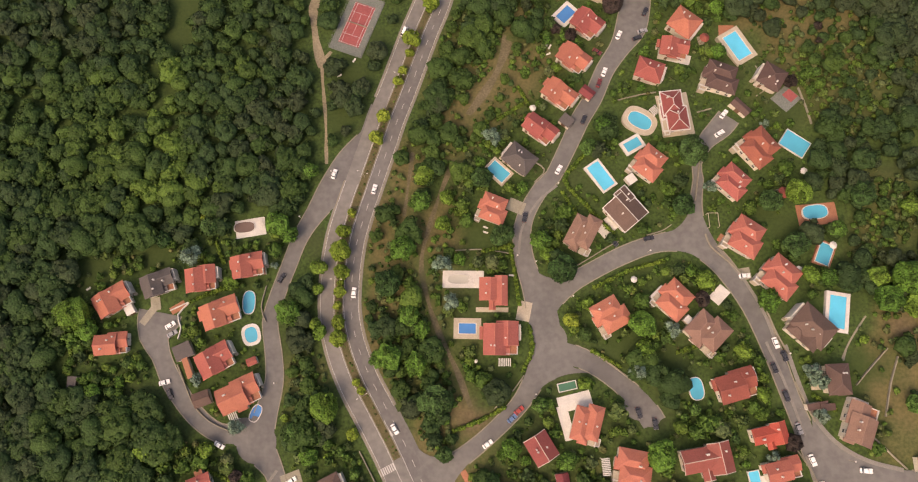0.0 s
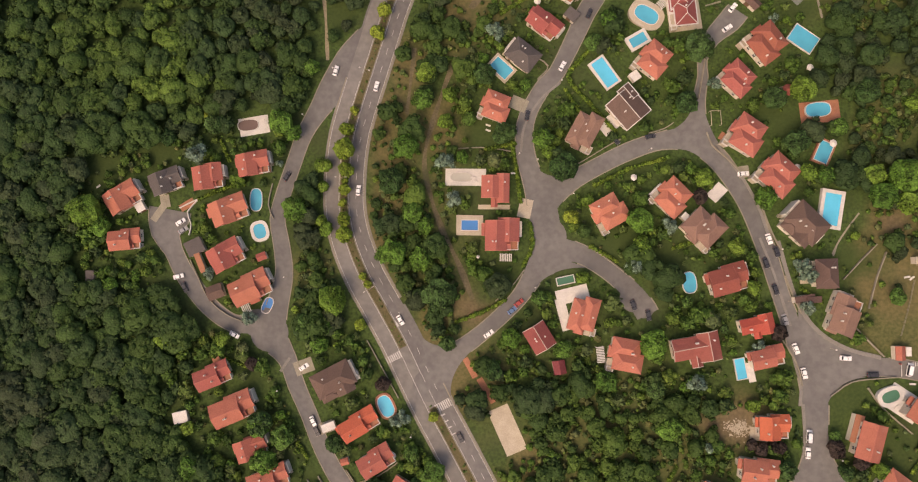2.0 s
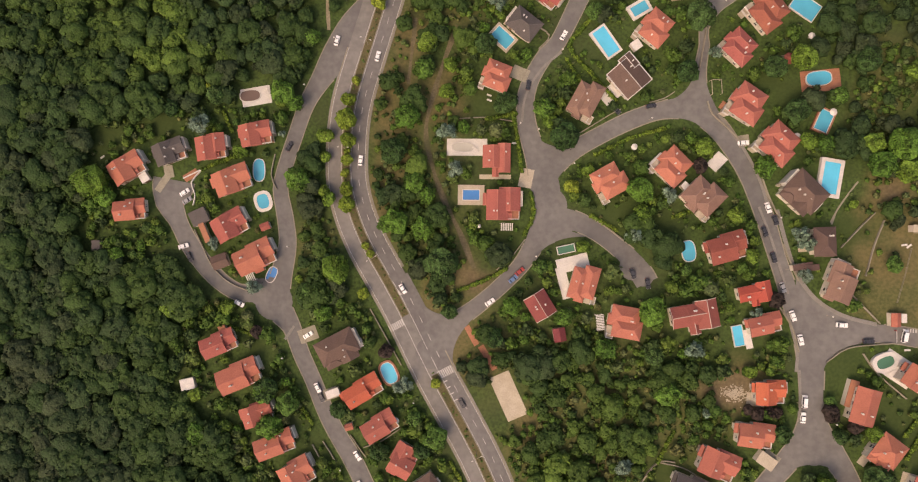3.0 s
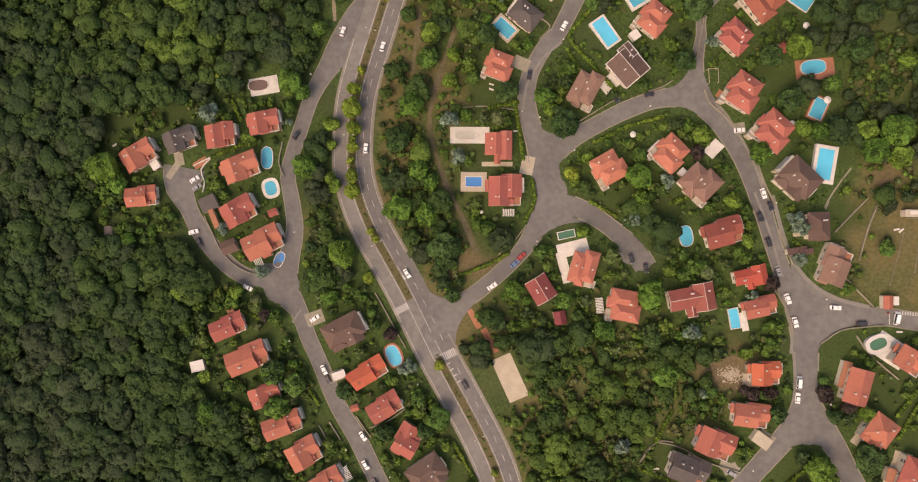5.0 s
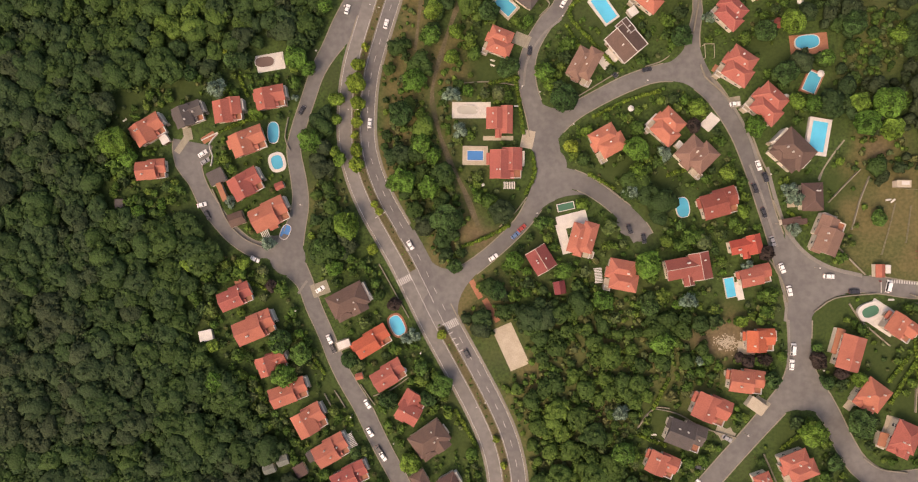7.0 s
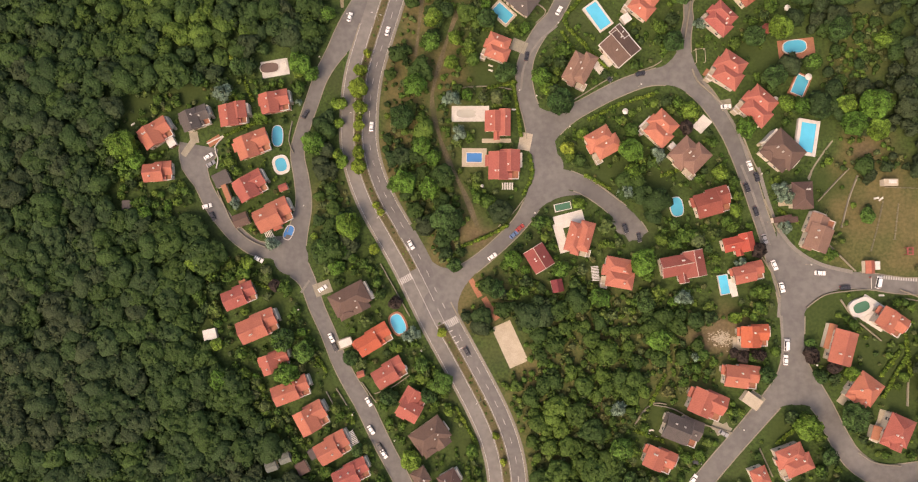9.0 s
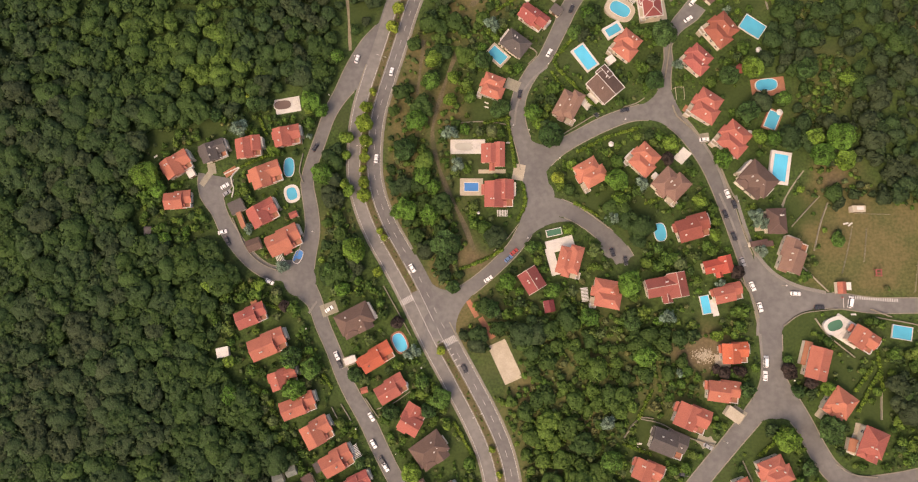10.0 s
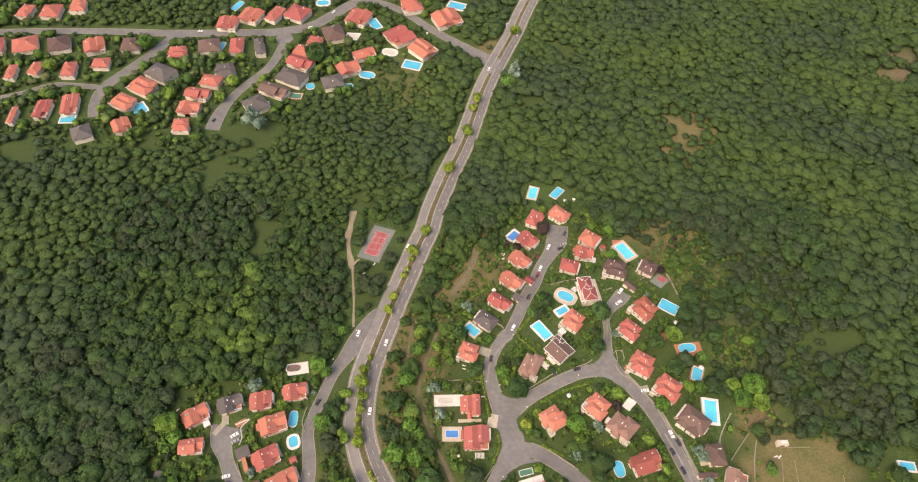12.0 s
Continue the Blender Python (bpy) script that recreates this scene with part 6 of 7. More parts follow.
def crown(seed, leaves, leaf, clumps=9, tall=0.8, cone=False, heart=2):
    """Vertices and triangles of a crown of radius 1 with its foot at z 0: a lumpy dome, clumps on it, and small leaves all over."""
    r = np.random.RandomState(seed)
    verts, tris, base = [], [], 0
    centres, radii = [], []
    if not cone:
        v, f = ICO2 if heart == 2 else ICO1
        d = v / np.linalg.norm(v, axis=1)[:, None]
        lump = sum(0.10 * np.sin(d @ (r.randn(3) * w) + r.uniform(0, 6)) for w in (2.0, 3.5, 5.0))
        v = d * (0.82 + 1.1 * lump[:, None] + 0.05 * r.randn(len(v), 1)) * [1, 1, tall * 0.85] + [0, 0, tall * 0.62]
        verts.append(v)
        tris.append(f)
        base = len(v)
    for k in range(clumps):
        a = 2.4 * k + r.uniform(-0.5, 0.5)
        h = (k + 0.5) / clumps
        if cone:
            rad = 0.72 * (1 - h) * r.uniform(0.7, 1.1)
            centres.append((rad * math.cos(a), rad * math.sin(a), 0.25 + 2.0 * h))
            radii.append(0.50 * (1 - 0.75 * h) * r.uniform(0.85, 1.2))
        else:
            rad = 0.68 * math.sqrt(1 - h * h) * r.uniform(0.85, 1.1)
            centres.append((rad * math.cos(a), rad * math.sin(a), tall * (0.62 + 0.62 * h * r.uniform(0.85, 1.05))))
            radii.append(r.uniform(0.18, 0.36))
    centres, radii = np.array(centres), np.array(radii)
    for cc, rr in zip(centres, radii):
        v, f = ICO1
        v = v * (rr * 0.85) * (1 + 0.2 * r.randn(len(v), 1)) + cc
        verts.append(v)
        tris.append(f + base)
        base += len(v)
    n = r.randn(leaves, 3)
    n[:, 2] = np.abs(n[:, 2]) * 1.1 - 0.25
    n /= np.linalg.norm(n, axis=1)[:, None]
    which = r.choice(len(radii), leaves, p=radii ** 2 / (radii ** 2).sum())
    c = centres[which] + n * (radii[which] * r.uniform(0.80, 1.15, leaves))[:, None]
    if not cone:  # every other leaf on the dome itself
        m = np.arange(leaves) % 2 == 0
        c[m] = (n * [1, 1, tall * 0.85] * (0.78 + 0.12 * r.uniform(-1, 1, (leaves, 1))) + [0, 0, tall * 0.62])[m]
    face = n + 0.5 * r.randn(leaves, 3)
    face /= np.linalg.norm(face, axis=1)[:, None]
    u = np.cross(face, r.randn(leaves, 3))
    u /= np.linalg.norm(u, axis=1)[:, None]
    w = np.cross(face, u)
    size = leaf * r.uniform(0.6, 1.4, leaves)[:, None]
    quad = np.stack([c - u * size - w * size * 0.4, c + u * size * 0.3 - w * size * 0.8, c + u * size + w * size * 0.4, c - u * size * 0.3 + w * size * 0.8], 1).reshape(-1, 3)
    verts.append(quad)
    i = base + 4 * np.arange(leaves)[:, None]
    tris += [i + [0, 1, 2], i + [0, 2, 3]]
    return np.concatenate(verts), np.concatenate(tris)


def mass(name, protos, spots, material, label, category):
    """One mesh of many trees. spots: x, y, radius, height factor, turn, tint, prototype."""
    vs, fs, ts, base = [], [], [], 0
    for x, y, rad, tall, turn, tint, p in spots:
        v, f = protos[int(p)]
        c, s = math.cos(turn), math.sin(turn)
        z = lie(x, y)
        q = np.stack([x + rad * (c * v[:, 0] - s * v[:, 1]), y + rad * (s * v[:, 0] + c * v[:, 1]), z + rad * tall * v[:, 2] + rad * 0.35], 1)
        vs.append(q)
        fs.append(f + base)
        ts.append(np.full(len(v), tint))
        base += len(v)
    v, f, t = np.concatenate(vs), np.concatenate(fs), np.concatenate(ts)
    me = bpy.data.meshes.new(name)
    me.vertices.add(len(v))
    me.vertices.foreach_set("co", v.ravel())
    me.loops.add(f.size)
    me.loops.foreach_set("vertex_index", f.ravel().astype(np.int32))
    me.polygons.add(len(f))
    me.polygons.foreach_set("loop_start", np.arange(0, f.size, 3, dtype=np.int32))
    me.update(calc_edges=True)
    a = me.attributes.new("tint", "FLOAT", "POINT")
    a.data.foreach_set("value", t)
    me.materials.append(material)
    return tagged(new(name, me), label, category, kind="stuff")


def trunk_mesh():
    bm = bmesh.new()
    bmesh.ops.create_cone(bm, cap_ends=True, segments=7, radius1=0.09, radius2=0.04, depth=1.3, matrix=Matrix.Translation((0, 0, 0.45)))
    for a in range(4):
        p, q = Vector((0, 0, 0.6 + 0.1 * a)), Vector((0.42 * math.cos(a * 1.7), 0.42 * math.sin(a * 1.7), 1.0 + 0.1 * a))
        beam(bm, p, q, 0.035, 0.035)
    return bm


TREE_WORDS = {"green": "leafy green garden tree on the grass", "dark": "dark green dense garden tree", "lime": "bright lime-green leafy tree", "yellow": "yellow-green young tree on the median strip", "silver": "silvery blue-green conifer in a garden", "purple": "dark purple-leaved tree beside a house"}
TREES = {}
PLANTED = []


def garden_tree(x, y, across, species, tall=1.0, turn=None, kind="tree"):
    rnd = random.Random(int(x * 17 + y * 29))
    form = rnd.randrange(3)
    key = (species, form)
    rad = across / 2
    m = pose(x, y, lie(x, y), 0, 0, rnd.uniform(0, 360)) @ Matrix.Diagonal((rad, rad, rad * tall, 1))
    PLANTED.append((x, y, rad))
    if key in TREES:
        size = TREES[key].scale
        return copy_thing(TREES[key], m @ Matrix.Diagonal((1 / size[0], 1 / size[1], 1 / size[2], 1)))
    root = thing("tree", x, y, 0, 0, TREE_WORDS[species], "tree", "garden trees")
    part("trunk", trunk_mesh(), M["bark"], root)
    v, f = crown(40 + form + 7 * len(TREES), 330, 0.075, 11, 0.95, species == "silver")
    mesh_object("crown", (v + [0, 0, 0.35]).tolist(), f.tolist(), LEAF[species], root)
    root.matrix_world = m
    TREES[key] = root
    return root


garden_tree(-134.2, 91.8, 4.6, "lime")
garden_tree(-125.9, 7.4, 12.5, "lime")
garden_tree(-121.6, 3.1, 8, "green")
garden_tree(-77.0, 21.9, 5.6, "lime")
garden_tree(-63.3, 43.4, 9.5, "green")
garden_tree(-58.9, 39.9, 7, "green")
garden_tree(-86.2, 40.8, 8, "dark")
garden_tree(-55.6, 13.1, 10, "green")
garden_tree(-48.8, 29.3, 5, "lime")
garden_tree(-45.0, 7.3, 6, "lime")
garden_tree(-101.3, 35.1, 7, "dark")
garden_tree(-77.7, -32.8, 6.4, "lime")
garden_tree(-40.6, -15.8, 8.5, "lime")
garden_tree(-48.2, -26.5, 9, "green")
garden_tree(-44.1, -32.6, 7, "green")
garden_tree(-86.7, -63.9, 5.4, "lime")
garden_tree(-62.1, -60.5, 9, "green")
garden_tree(-96.4, -33.7, 8, "lime")
garden_tree(-66.6, -40.5, 5, "purple")
garden_tree(-59.4, -72.6, 10, "green")
garden_tree(-62.0, -60.1, 9.5, "dark")
garden_tree(-54.0, -64.1, 9, "green")
garden_tree(-36.2, -65.6, 7, "dark")
garden_tree(-21.7, -79.0, 7.5, "dark")
garden_tree(-76.4, -82.3, 7.5, "green")
garden_tree(-84.4, -76.5, 9, "green")
garden_tree(-9.9, -66.8, 6, "green")
garden_tree(-2.3, -72.5, 9, "green")
garden_tree(-13.3, -55.0, 6, "silver")
garden_tree(-6.5, -77.3, 7, "dark")
garden_tree(-61.7, -100.0, 6, "green")
garden_tree(-31.7, -99.6, 5.5, "dark")
garden_tree(35.1, 33.3, 11, "dark")
garden_tree(27.6, 43.1, 8, "green")
garden_tree(6.5, 64.6, 8, "dark")
garden_tree(-6.3, 47.6, 6, "lime")
garden_tree(-5.5, 57.0, 6, "lime")
garden_tree(13.7, 43.9, 7.5, "dark")
garden_tree(-40.3, 42.4, 6, "yellow")
garden_tree(-40.7, 35.4, 8, "yellow")
garden_tree(-39.4, 28.0, 6.5, "yellow")
garden_tree(-39.6, 21.5, 4.5, "yellow")
garden_tree(-47.2, 29.4, 6, "lime")
garden_tree(-47.4, 21.9, 5, "lime")
garden_tree(-46.8, 9.9, 5, "lime")
garden_tree(-14.6, 54.6, 8.5, "green")
garden_tree(-13.9, 64.1, 8, "lime")
garden_tree(-19.1, 37.6, 10, "green")
garden_tree(-23.3, 25.2, 10, "dark")
garden_tree(-15.2, 14.6, 8, "green")
garden_tree(38.8, 16.6, 6, "yellow")
garden_tree(44.2, 22.3, 5, "lime")
garden_tree(-40.3, -16.8, 11, "lime")
garden_tree(-42.5, -26.2, 6, "green")
garden_tree(-30.6, -24.9, 4.5, "yellow")
garden_tree(-23.9, -0.1, 7.5, "green")
garden_tree(-4.2, -12.7, 13, "dark")
garden_tree(-11.4, -1.2, 9, "green")
garden_tree(-7.1, 3.7, 8, "dark")
garden_tree(0.0, -28.9, 6.5, "dark")
garden_tree(21.2, -25.6, 7.5, "green")
garden_tree(43.9, -3.4, 5, "lime")
garden_tree(52.9, -37.3, 8, "green")
garden_tree(29.7, -11.5, 6, "green")
garden_tree(15.5, -36.9, 7.5, "dark")
garden_tree(38.7, -28.1, 7, "green")
garden_tree(111.8, 63.8, 9.5, "lime")
garden_tree(80.9, 26.3, 5.6, "purple")
garden_tree(81.4, 32.7, 7, "lime")
garden_tree(110.3, 46.0, 9, "dark")
garden_tree(119.9, 35.6, 7, "green")
garden_tree(101.0, 26.7, 8.5, "green")
garden_tree(102.1, 61.3, 6.5, "dark")
garden_tree(142.8, 36.5, 12, "green")
garden_tree(136.5, 29.1, 10, "green")
garden_tree(134.7, 36.1, 8, "lime")
garden_tree(144.7, 27.7, 9, "lime")
garden_tree(132.2, 63.8, 9, "dark")
garden_tree(147.0, 60.6, 7, "lime")
garden_tree(62.6, 15.9, 8, "green")
garden_tree(123.9, 51.9, 6.5, "green")
garden_tree(107.1, -17.2, 6, "purple")
garden_tree(93.2, 10.0, 6.5, "lime")
garden_tree(67.4, -23.5, 10.5, "green")
garden_tree(82.3, -35.9, 7, "silver")
garden_tree(142.5, -2.7, 6, "green")
garden_tree(98.9, -3.1, 5.5, "lime")
garden_tree(62.2, 7.5, 7.5, "lime")
garden_tree(60.7, 1.0, 7, "silver")
garden_tree(100.6, -53.8, 3.8, "purple")
garden_tree(104.0, -54.3, 4, "purple")
garden_tree(107.3, -54.1, 4.2, "purple")
garden_tree(109.9, -53.6, 3.6, "purple")
garden_tree(133.2, -56.1, 5, "purple")
garden_tree(125.6, -51.6, 5.5, "purple")
garden_tree(124.1, -76.5, 10.5, "lime")
garden_tree(139.2, -71.5, 10, "dark")
garden_tree(138.9, -57.7, 6, "lime")
garden_tree(61.7, -76.1, 6.5, "silver")
garden_tree(111.0, -60.7, 7, "dark")
garden_tree(57.8, -54.8, 6, "lime")
garden_tree(74.1, -50.7, 9, "green")
garden_tree(132.4, -86.4, 7, "dark")
garden_tree(63.4, -90.4, 9, "green")
garden_tree(100.4, -41.4, 5, "lime")
garden_tree(-89.8, 43.6, 4.5, "yellow")
garden_tree(-67.5, 53.7, 5.8, "lime")
garden_tree(-106.6, 63.0, 3.7, "lime")
garden_tree(-101.2, 48.4, 4.1, "lime")
garden_tree(-54.3, 63.8, 6.7, "green")
garden_tree(-63.0, 45.6, 6.2, "lime")
garden_tree(-91.5, 30.3, 8.0, "silver")
garden_tree(-68.4, -25.0, 6.2, "silver")
garden_tree(-83.2, -10.6, 5.3, "silver")
garden_tree(-63.3, 29.1, 3.1, "silver")
garden_tree(-21.2, -44.2, 5.7, "purple")
garden_tree(-16.1, -56.4, 5.3, "silver")
garden_tree(-11.5, -101.0, 8.7, "lime")
garden_tree(-20.0, -79.6, 6.2, "dark")
garden_tree(-1.8, 20.7, 6.7, "silver")
garden_tree(-5.0, 32.8, 7.6, "silver")
garden_tree(5.9, 64.9, 8.1, "dark")
garden_tree(15.8, 45.0, 7.5, "dark")
garden_tree(-6.3, 47.4, 5.4, "lime")
garden_tree(-10.6, 10.3, 6.7, "green")
garden_tree(-20.9, 0.9, 9.8, "green")
garden_tree(71.2, 15.3, 6.2, "silver")
garden_tree(60.9, 17.0, 9.3, "green")
garden_tree(62.2, 9.5, 6.3, "lime")
garden_tree(81.9, -34.8, 5.3, "silver")
garden_tree(101.2, -21.7, 4.8, "silver")
garden_tree(83.9, 64.8, 5.4, "silver")
garden_tree(103.4, 60.7, 8.2, "dark")
garden_tree(114.8, 36.2, 6.8, "lime")
garden_tree(101.1, 27.2, 7.3, "lime")
garden_tree(115.5, 2.5, 6.7, "silver")
garden_tree(74.9, 57.9, 8.4, "dark")
garden_tree(53.0, -37.8, 6.3, "lime")
garden_tree(69.4, -38.8, 7.0, "dark")
garden_tree(61.1, -76.9, 5.4, "silver")
garden_tree(87.2, -56.1, 4.0, "silver")
garden_tree(115.9, -8.6, 5.1, "silver")
garden_tree(113.7, 4.9, 6.0, "silver")
garden_tree(125.4, -48.9, 4.3, "green")
garden_tree(128.9, -59.7, 5.8, "dark")
garden_tree(126.1, -53.3, 5.4, "purple")
garden_tree(103.2, -55.2, 4.3, "purple")
garden_tree(109.0, -54.6, 3.9, "purple")
garden_tree(30.4, 124.8, 4.4, "purple")
garden_tree(140.1, -74.6, 7.6, "dark")
garden_tree(50.4, 134.9, 8.6, "purple")
garden_tree(35.8, 122.5, 5.2, "purple")
garden_tree(38.3, 105.3, 4.2, "dark")
garden_tree(112.5, 105.2, 5.1, "purple")
garden_tree(123.1, 127.5, 3.6, "purple")
garden_tree(123.8, 122.0, 3.6, "purple")
garden_tree(103.1, 88.9, 3.9, "silver")
garden_tree(107.4, 88.5, 3.1, "lime")
garden_tree(47.9, 86.9, 7.0, "green")
garden_tree(77.7, 76.9, 11.9, "dark")
garden_tree(88.4, 116.3, 6.1, "green")
garden_tree(9.0, 79.8, 7.6, "silver")
garden_tree(43.0, 77.9, 7.0, "green")
garden_tree(30.1, 39.2, 5.6, "lime")
garden_tree(-196.1, 234.3, 10.6, "lime")
garden_tree(-159.0, 253.3, 9.5, "lime")
garden_tree(-115.5, 230.7, 7.0, "lime")
garden_tree(-283.0, 252.7, 10.0, "lime")
garden_tree(-163.5, 235.9, 8.5, "lime")
garden_tree(-108.2, 289.1, 16.9, "dark")
garden_tree(-228.2, 284.5, 13.7, "green")
garden_tree(-134.2, 210.8, 16.5, "silver")
garden_tree(36.2, 278.9, 12.6, "silver")
garden_tree(30.8, 269.2, 10.8, "green")
garden_tree(-17.4, 131.3, 3.1, "yellow")
garden_tree(-21.8, 117.5, 4.9, "yellow")
garden_tree(-23.2, 112.6, 4.0, "yellow")
garden_tree(-25.2, 105.3, 3.9, "yellow")
garden_tree(-26.6, 100.9, 4.4, "yellow")
garden_tree(-30.6, 86.3, 5.6, "yellow")
garden_tree(-32.4, 77.9, 6.0, "yellow")
garden_tree(-38.5, 49.7, 3.6, "yellow")
garden_tree(-39.9, 24.7, 3.1, "yellow")
garden_tree(-40.0, 16.8, 3.6, "yellow")
garden_tree(-39.1, 10.8, 5.8, "yellow")
garden_tree(-38.5, 5.7, 6.3, "yellow")
garden_tree(-31.1, -8.3, 3.1, "yellow")
garden_tree(-29.2, -10.9, 3.1, "yellow")
garden_tree(-3.3, -54.3, 3.9, "yellow")
garden_tree(18.8, -90.6, 3.0, "yellow")
garden_tree(22.1, -99.8, 3.0, "yellow")
garden_tree(36.8, 330.6, 9.0, "yellow")
garden_tree(9.9, 252.6, 8.2, "yellow")
garden_tree(4.2, 219.7, 8.6, "yellow")
garden_tree(-5.5, 184.1, 8.9, "yellow")
garden_tree(-16.8, 133.2, 6.9, "yellow")
garden_tree(-23.0, 117.7, 7.4, "yellow")
garden_tree(-6.2, 211.0, 6.2, "yellow")
garden_tree(7.4, 243.3, 6.5, "yellow")


def street_lamps():
    line, side, gap = MAIN[0]
    for k in range(6, len(line), 14):
        if gap[k] or line[k, 1] > 330:
            continue
        yaw = math.degrees(math.atan2(side[k, 1], side[k, 0]))
        root = thing("street_lamp", line[k, 0], line[k, 1], lie(line[k, 0], line[k, 1]) + 0.2, yaw, "grey double-armed street lamp on the median strip", "street lamp", "street lamps")
        bm = bmesh.new()
        bmesh.ops.create_cone(bm, cap_ends=True, segments=8, radius1=0.11, radius2=0.06, depth=7.0, matrix=Matrix.Translation((0, 0, 3.5)))
        part("pole", bm, M["stone"], root)
        for s in (-1, 1):
            bm = bmesh.new()
            beam(bm, Vector((0, 0, 6.9)), Vector((s * 1.5, 0, 7.2)), 0.07, 0.07)
            part("arm", bm, M["stone"], root)
            part("lamp_head", box(bmesh.new(), s * 1.7, 0, 7.14, 0.6, 0.24, 0.12, bevel=0.03), M["white"], root)


street_lamps()


def lane_lamp(x, y):
    m = pose(x, y, lie(x, y))
    if "lane_lamp" in SHARED:
        return copy_thing(SHARED["lane_lamp"], m)
    root = thing("lane_lamp", x, y, lie(x, y), 0, "slim grey lamp post with a white globe", "lamp post", "lamp posts along the lanes")
    bm = bmesh.new()
    bmesh.ops.create_cone(bm, cap_ends=True, segments=8, radius1=0.07, radius2=0.045, depth=3.4, matrix=Matrix.Translation((0, 0, 1.7)))
    part("pole", bm, M["stone"], root)
    bm = bmesh.new()
    bmesh.ops.create_uvsphere(bm, u_segments=10, v_segments=6, radius=0.3, matrix=Matrix.Translation((0, 0, 3.6)))
    part("globe", bm, M["white"], root, "white globe")
    part("base", box(bmesh.new(), 0, 0, -0.2, 0.3, 0.3, 0.4, bevel=0.03), M["stone"], root)
    SHARED["lane_lamp"] = root
    return root


lane_lamp(26.5, 35.9)
lane_lamp(33.1, 64.1)
lane_lamp(39.2, 24.8)
lane_lamp(20.1, 37.7)
lane_lamp(28.2, -8.0)
lane_lamp(-57.1, -49.1)
lane_lamp(-57.9, -10.3)
lane_lamp(-18.2, -94.8)
lane_lamp(-34.4, -86.4)
lane_lamp(64.2, 41.6)
lane_lamp(75.1, 55.5)
lane_lamp(107.0, 10.2)
lane_lamp(110.9, -6.7)
lane_lamp(124.2, -21.1)
lane_lamp(127.1, -55.7)
lane_lamp(116.4, -50.4)
lane_lamp(104.2, -80.1)
lane_lamp(-10.5, -61.3)
lane_lamp(-47.0, 64.0)
lane_lamp(-56.2, 46.7)


def free(xs, ys, rad):
    ok = np.ones(len(xs), bool)
    K = np.array(KEEP)
    for a in range(0, len(xs), 500):
        b = slice(a, a + 500)
        d = np.hypot(xs[b, None] - K[None, :, 0], ys[b, None] - K[None, :, 1])
        ok[b] = (d > K[None, :, 2] + rad[b, None] * 0.55).all(1)
    return ok


def scatter(rs, x0, x1, y0, y1, step):
    gx, gy = np.meshgrid(np.arange(x0, x1, step), np.arange(y0, y1, step * 0.87))
    gx = gx + (np.arange(gx.shape[0])[:, None] % 2) * step / 2
    xs, ys = gx.ravel(), gy.ravel()
    return xs + rs.uniform(-0.42, 0.42, len(xs)) * step, ys + rs.uniform(-0.42, 0.42, len(ys)) * step


def settled(xs, ys):
    H = np.array(HOUSES)
    d = np.hypot(xs[:, None] - H[None, :, 0], ys[:, None] - H[None, :, 1]).min(1)
    return d < 17.0


rs = np.random.RandomState(5)
FINE = [crown(s, 120, 0.1, 6, 0.85) for s in range(5)]
GARDEN = [crown(30 + s, 60, 0.14, 5, 0.85, heart=1) for s in range(5)]
COARSE = [crown(20 + s, 20, 0.2, 1, 0.85, heart=1) for s in range(5)]
SHRUB = [crown(80 + s, 22, 0.2, 2, 0.8, heart=1) for s in range(5)]
NX, NY = (-195, 200), (-125, 150)


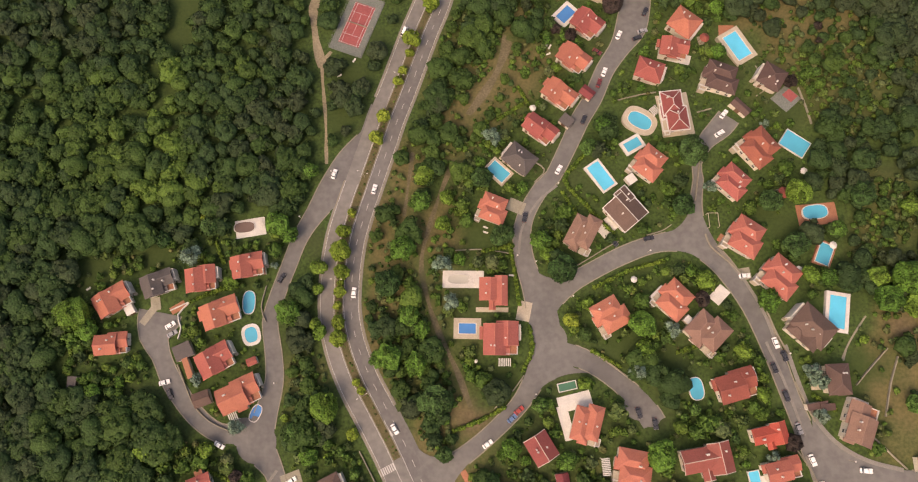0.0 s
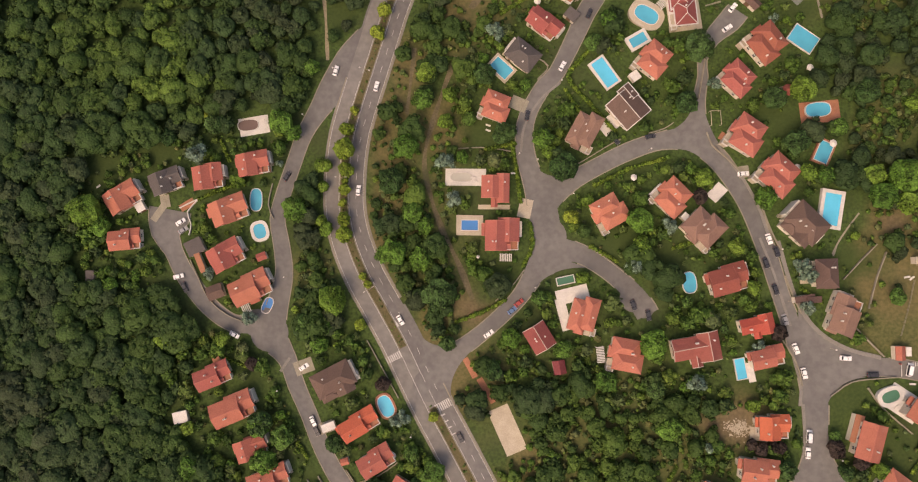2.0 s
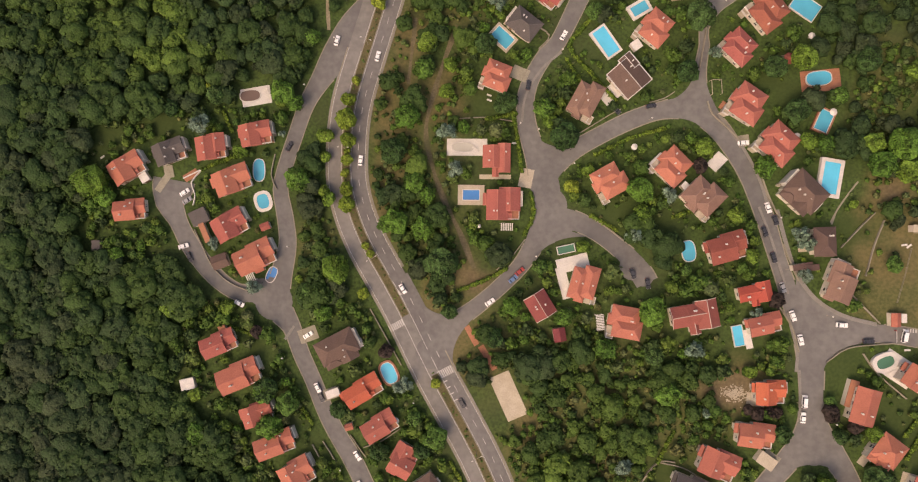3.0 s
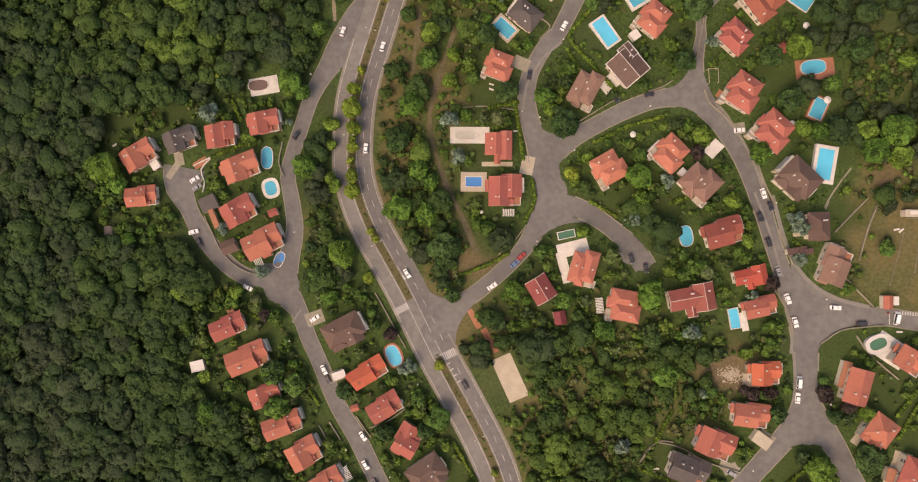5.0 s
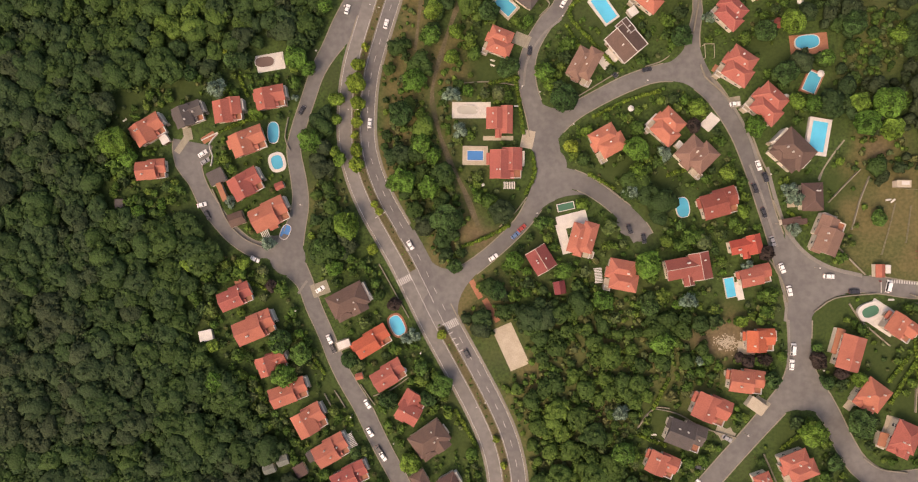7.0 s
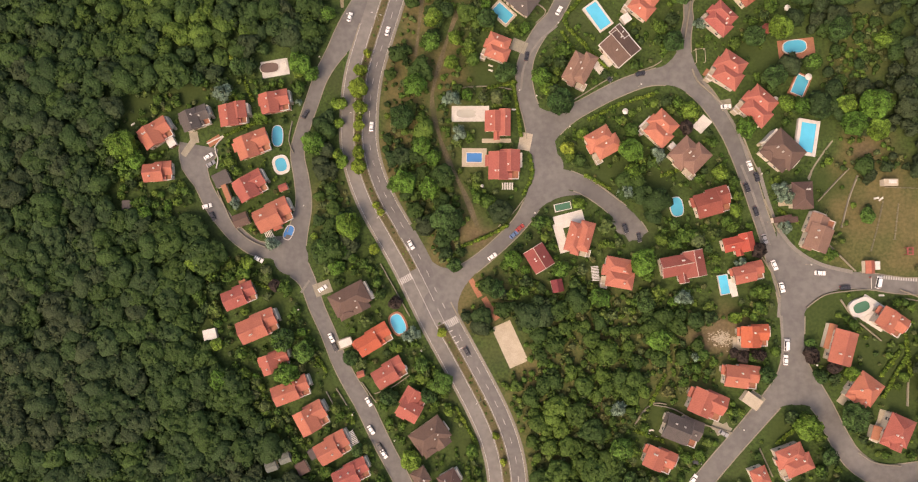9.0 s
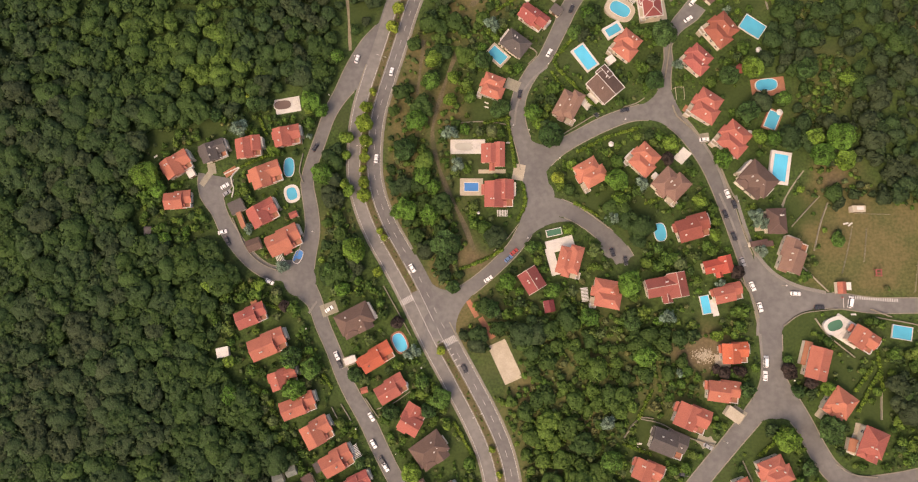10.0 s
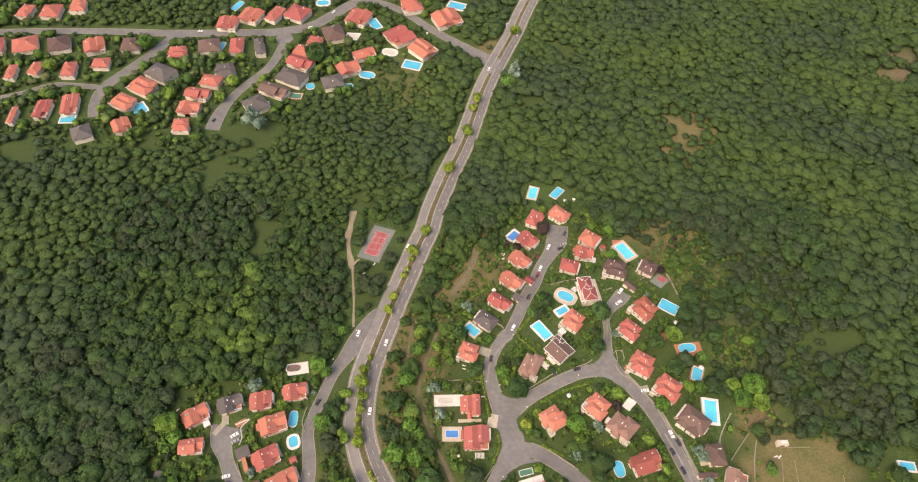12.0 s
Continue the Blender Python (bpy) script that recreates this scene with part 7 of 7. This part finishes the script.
def woods():
    near, far, garden = [], [], []
    for step, x0, x1, y0, y1, fine in ((5.0, NX[0], NX[1], NY[0], NY[1], True), (4.9, -420, 420, -70, 440, False)):
        xs, ys = scatter(rs, x0, x1, y0, y1, step)
        if not fine:
            out = ~((xs > NX[0]) & (xs < NX[1]) & (ys > NY[0]) & (ys < NY[1]))
            out &= np.abs(xs) < 235 + 0.5 * np.maximum(0, ys - 60)
            xs, ys = xs[out], ys[out]
        rad = ((0.62 if fine else 0.7) + 0.62 * rs.uniform(0, 1, len(xs)) ** 1.6) * step
        near_house = settled(xs, ys)
        scrub, dry, lawn, bare = (inside(k, xs, ys) for k in ("scrub", "dry", "lawn", "bare"))
        chance = np.where(near_house, 0.85, 1.0) * (1 - 0.15 * scrub) * (1 - 0.55 * dry) * (1 - 0.85 * lawn) * (1 - bare)
        rad *= np.where(near_house, 0.58, 1.0) * (1 - scrub * rs.uniform(0.05, 0.5, len(xs))) * (1 - 0.25 * dry)
        thin = inside("thicket", xs, ys, 0.8)
        rad *= 1 - thin * rs.uniform(0.15, 0.6, len(xs))
        rad *= 1 - 0.26 * np.clip((ys - 30) / 50, 0, 1) * (xs < -30)  # smaller trees up the slope
        ok = (rs.uniform(0, 1, len(xs)) < chance * (1 - inside("field", xs, ys, 0.3))) & free(xs, ys, rad)
        patch = 0.5 + 0.25 * np.sin(xs * 0.045 + 2 * np.sin(ys * 0.03)) + 0.25 * np.sin(ys * 0.06 + xs * 0.02)
        patch = 0.48 * patch + 0.55 * inside("light", xs, ys, 0.8) + 0.36 * scrub - 0.28 * thin
        for x, y, r, h, s in zip(xs[ok], ys[ok], rad[ok], near_house[ok], patch[ok]):
            spot = (x, y, r, rs.uniform(0.8, 1.1) if h else rs.uniform(0.5, 0.66) + 0.9 / r if fine else rs.uniform(0.44, 0.54), rs.uniform(0, 6.3), min(1, max(0, s + rs.uniform(-0.2, 0.26) * (1.9 if h else 1.0 if fine else 0.6))), rs.randint(5))
            (garden if h and fine else near if fine else far).append(spot)
    # shrubs and small trees between the houses
    xs, ys = scatter(rs, -150, 190, NY[0], NY[1], 3.1)
    rad = 0.8 + 1.9 * rs.uniform(0, 1, len(xs)) ** 1.7
    lawn, bare, dry = (inside(k, xs, ys) for k in ("lawn", "bare", "dry"))
    grove = 0.55 + 0.45 * np.sin(xs * 0.21 + 1.6 * np.sin(ys * 0.13)) * np.sin(ys * 0.19 + 1.4 * np.sin(xs * 0.11))
    ok = settled(xs, ys) & (rs.uniform(0, 1, len(xs)) < grove * (1 - 0.9 * lawn) * (1 - bare) * (1 - 0.6 * dry)) & (inside("field", xs, ys, 0.3) < 0.1) & free(xs, ys, rad)
    for x, y, r, s in zip(xs[ok], ys[ok], rad[ok], grove[ok]):
        garden.append((x, y, r, rs.uniform(0.8, 1.1), rs.uniform(0, 6.3), min(1, max(0, 0.3 * s + rs.uniform(-0.1, 0.55))), rs.randint(5)))
    return near, far, garden


def village_trees():
    xs, ys = scatter(rs, -380, 60, 190, 400, 4.2)
    rad = 1.2 + 3.4 * rs.uniform(0, 1, len(xs)) ** 1.6
    ok = settled(xs, ys) & (rs.uniform(0, 1, len(xs)) < 0.75) & free(xs, ys, rad)
    return [(x, y, r, rs.uniform(0.9, 1.4), rs.uniform(0, 6.3), rs.uniform(0, 0.9), rs.randint(5)) for x, y, r in zip(xs[ok], ys[ok], rad[ok])]


def median_shrubs():
    line, side, gap = MAIN[0]
    out = []
    for k in range(len(line)):
        for j in range(3):
            if not gap[k] and rs.uniform() < 0.55:
                e, f = rs.uniform(-0.8, 0.8), rs.uniform(-1.2, 1.2)
                x, y = line[k, 0] + side[k, 0] * e - side[k, 1] * f, line[k, 1] + side[k, 1] * e + side[k, 0] * f
                out.append((x, y, rs.uniform(0.25, 0.6), 0.8, rs.uniform(0, 6.3), rs.uniform(0.3, 1), rs.randint(5)))
    return out


def understory(near):
    """Young trees that fill the gaps of the canopy."""
    out = []
    for x, y, r, tall, turn, tint, p in near:
        if r > 2.7:
            a = rs.uniform(0, 6.3)
            out.append((x + r * 0.95 * math.cos(a), y + r * 0.95 * math.sin(a), r * rs.uniform(0.45, 0.6), tall * 1.5, turn + 1.0, min(1, max(0, tint + rs.uniform(-0.12, 0.12))), p))
    K = np.array([(q[0], q[1], q[2]) for q in out])
    ok = free(K[:, 0], K[:, 1], K[:, 2] * 1.6)
    return [q for q, good in zip(out, ok) if good]


near, far, garden = woods()
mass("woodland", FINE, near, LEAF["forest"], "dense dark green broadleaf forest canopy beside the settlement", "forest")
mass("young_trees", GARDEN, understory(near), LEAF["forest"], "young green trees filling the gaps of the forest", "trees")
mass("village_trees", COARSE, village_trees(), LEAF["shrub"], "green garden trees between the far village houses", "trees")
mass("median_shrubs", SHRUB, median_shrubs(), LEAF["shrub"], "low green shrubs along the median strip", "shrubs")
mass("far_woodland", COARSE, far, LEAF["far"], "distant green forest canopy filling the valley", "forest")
order = rs.permutation(len(garden))
single, rest = order[:70], order[70:]
for k in single:
    x, y, r, tall, turn, tint, p = garden[k]
    garden_tree(x, y, 2 * r, ("green", "green", "dark", "green", "lime")[int(p)], tall)
def hedge_spots():
    out = []
    for line in HEDGES:
        for q in line:
            out.append((q[0], q[1], rs.uniform(0.9, 1.15), 0.85, rs.uniform(0, 6.3), rs.uniform(0.1, 1.0), rs.randint(5)))
    return out


HEDGE = [crown(60 + s, 40, 0.2, 4, 0.7, heart=1) for s in range(5)]
mass("hedges", HEDGE, hedge_spots(), LEAF["hedge"], "clipped bright green hedges between the gardens", "hedge")
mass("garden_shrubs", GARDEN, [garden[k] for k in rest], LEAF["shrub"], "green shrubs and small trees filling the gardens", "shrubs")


# low bushes and tall weeds between the trees, in the gardens and on the rough slopes
def bushes():
    xs, ys = scatter(rs, -150, 215, -125, 150, 2.3)
    scrub, dry, lawn, bare = (inside(k, xs, ys) for k in ("scrub", "dry", "lawn", "bare"))
    rad = rs.uniform(0.5, 1.5, len(xs)) * (1 + 0.25 * scrub)
    clump = 0.5 + 0.5 * np.sin(xs * 0.35 + 2 * np.sin(ys * 0.21)) * np.sin(ys * 0.31 + 1.5 * np.sin(xs * 0.17))
    near_house = settled(xs, ys)
    chance = (0.42 + 0.5 * clump + 0.3 * scrub) * np.where(near_house | (scrub > 0.3) | (dry > 0.2), 1.0, 0.0) * (1 - 0.9 * lawn) * (1 - 0.25 * dry) * (1 - bare)
    ok = (rs.uniform(0, 1, len(xs)) < chance * (1 - inside("field", xs, ys, 0.3))) & free(xs, ys, rad)
    return [(x, y, r, rs.uniform(0.6, 1.1), rs.uniform(0, 6.3), rs.uniform(0, 1), rs.randint(5)) for x, y, r in zip(xs[ok], ys[ok], rad[ok])]


mass("bushes", SHRUB, bushes(), LEAF["shrub"], "low mixed green bushes and weeds on the slopes", "bushes")
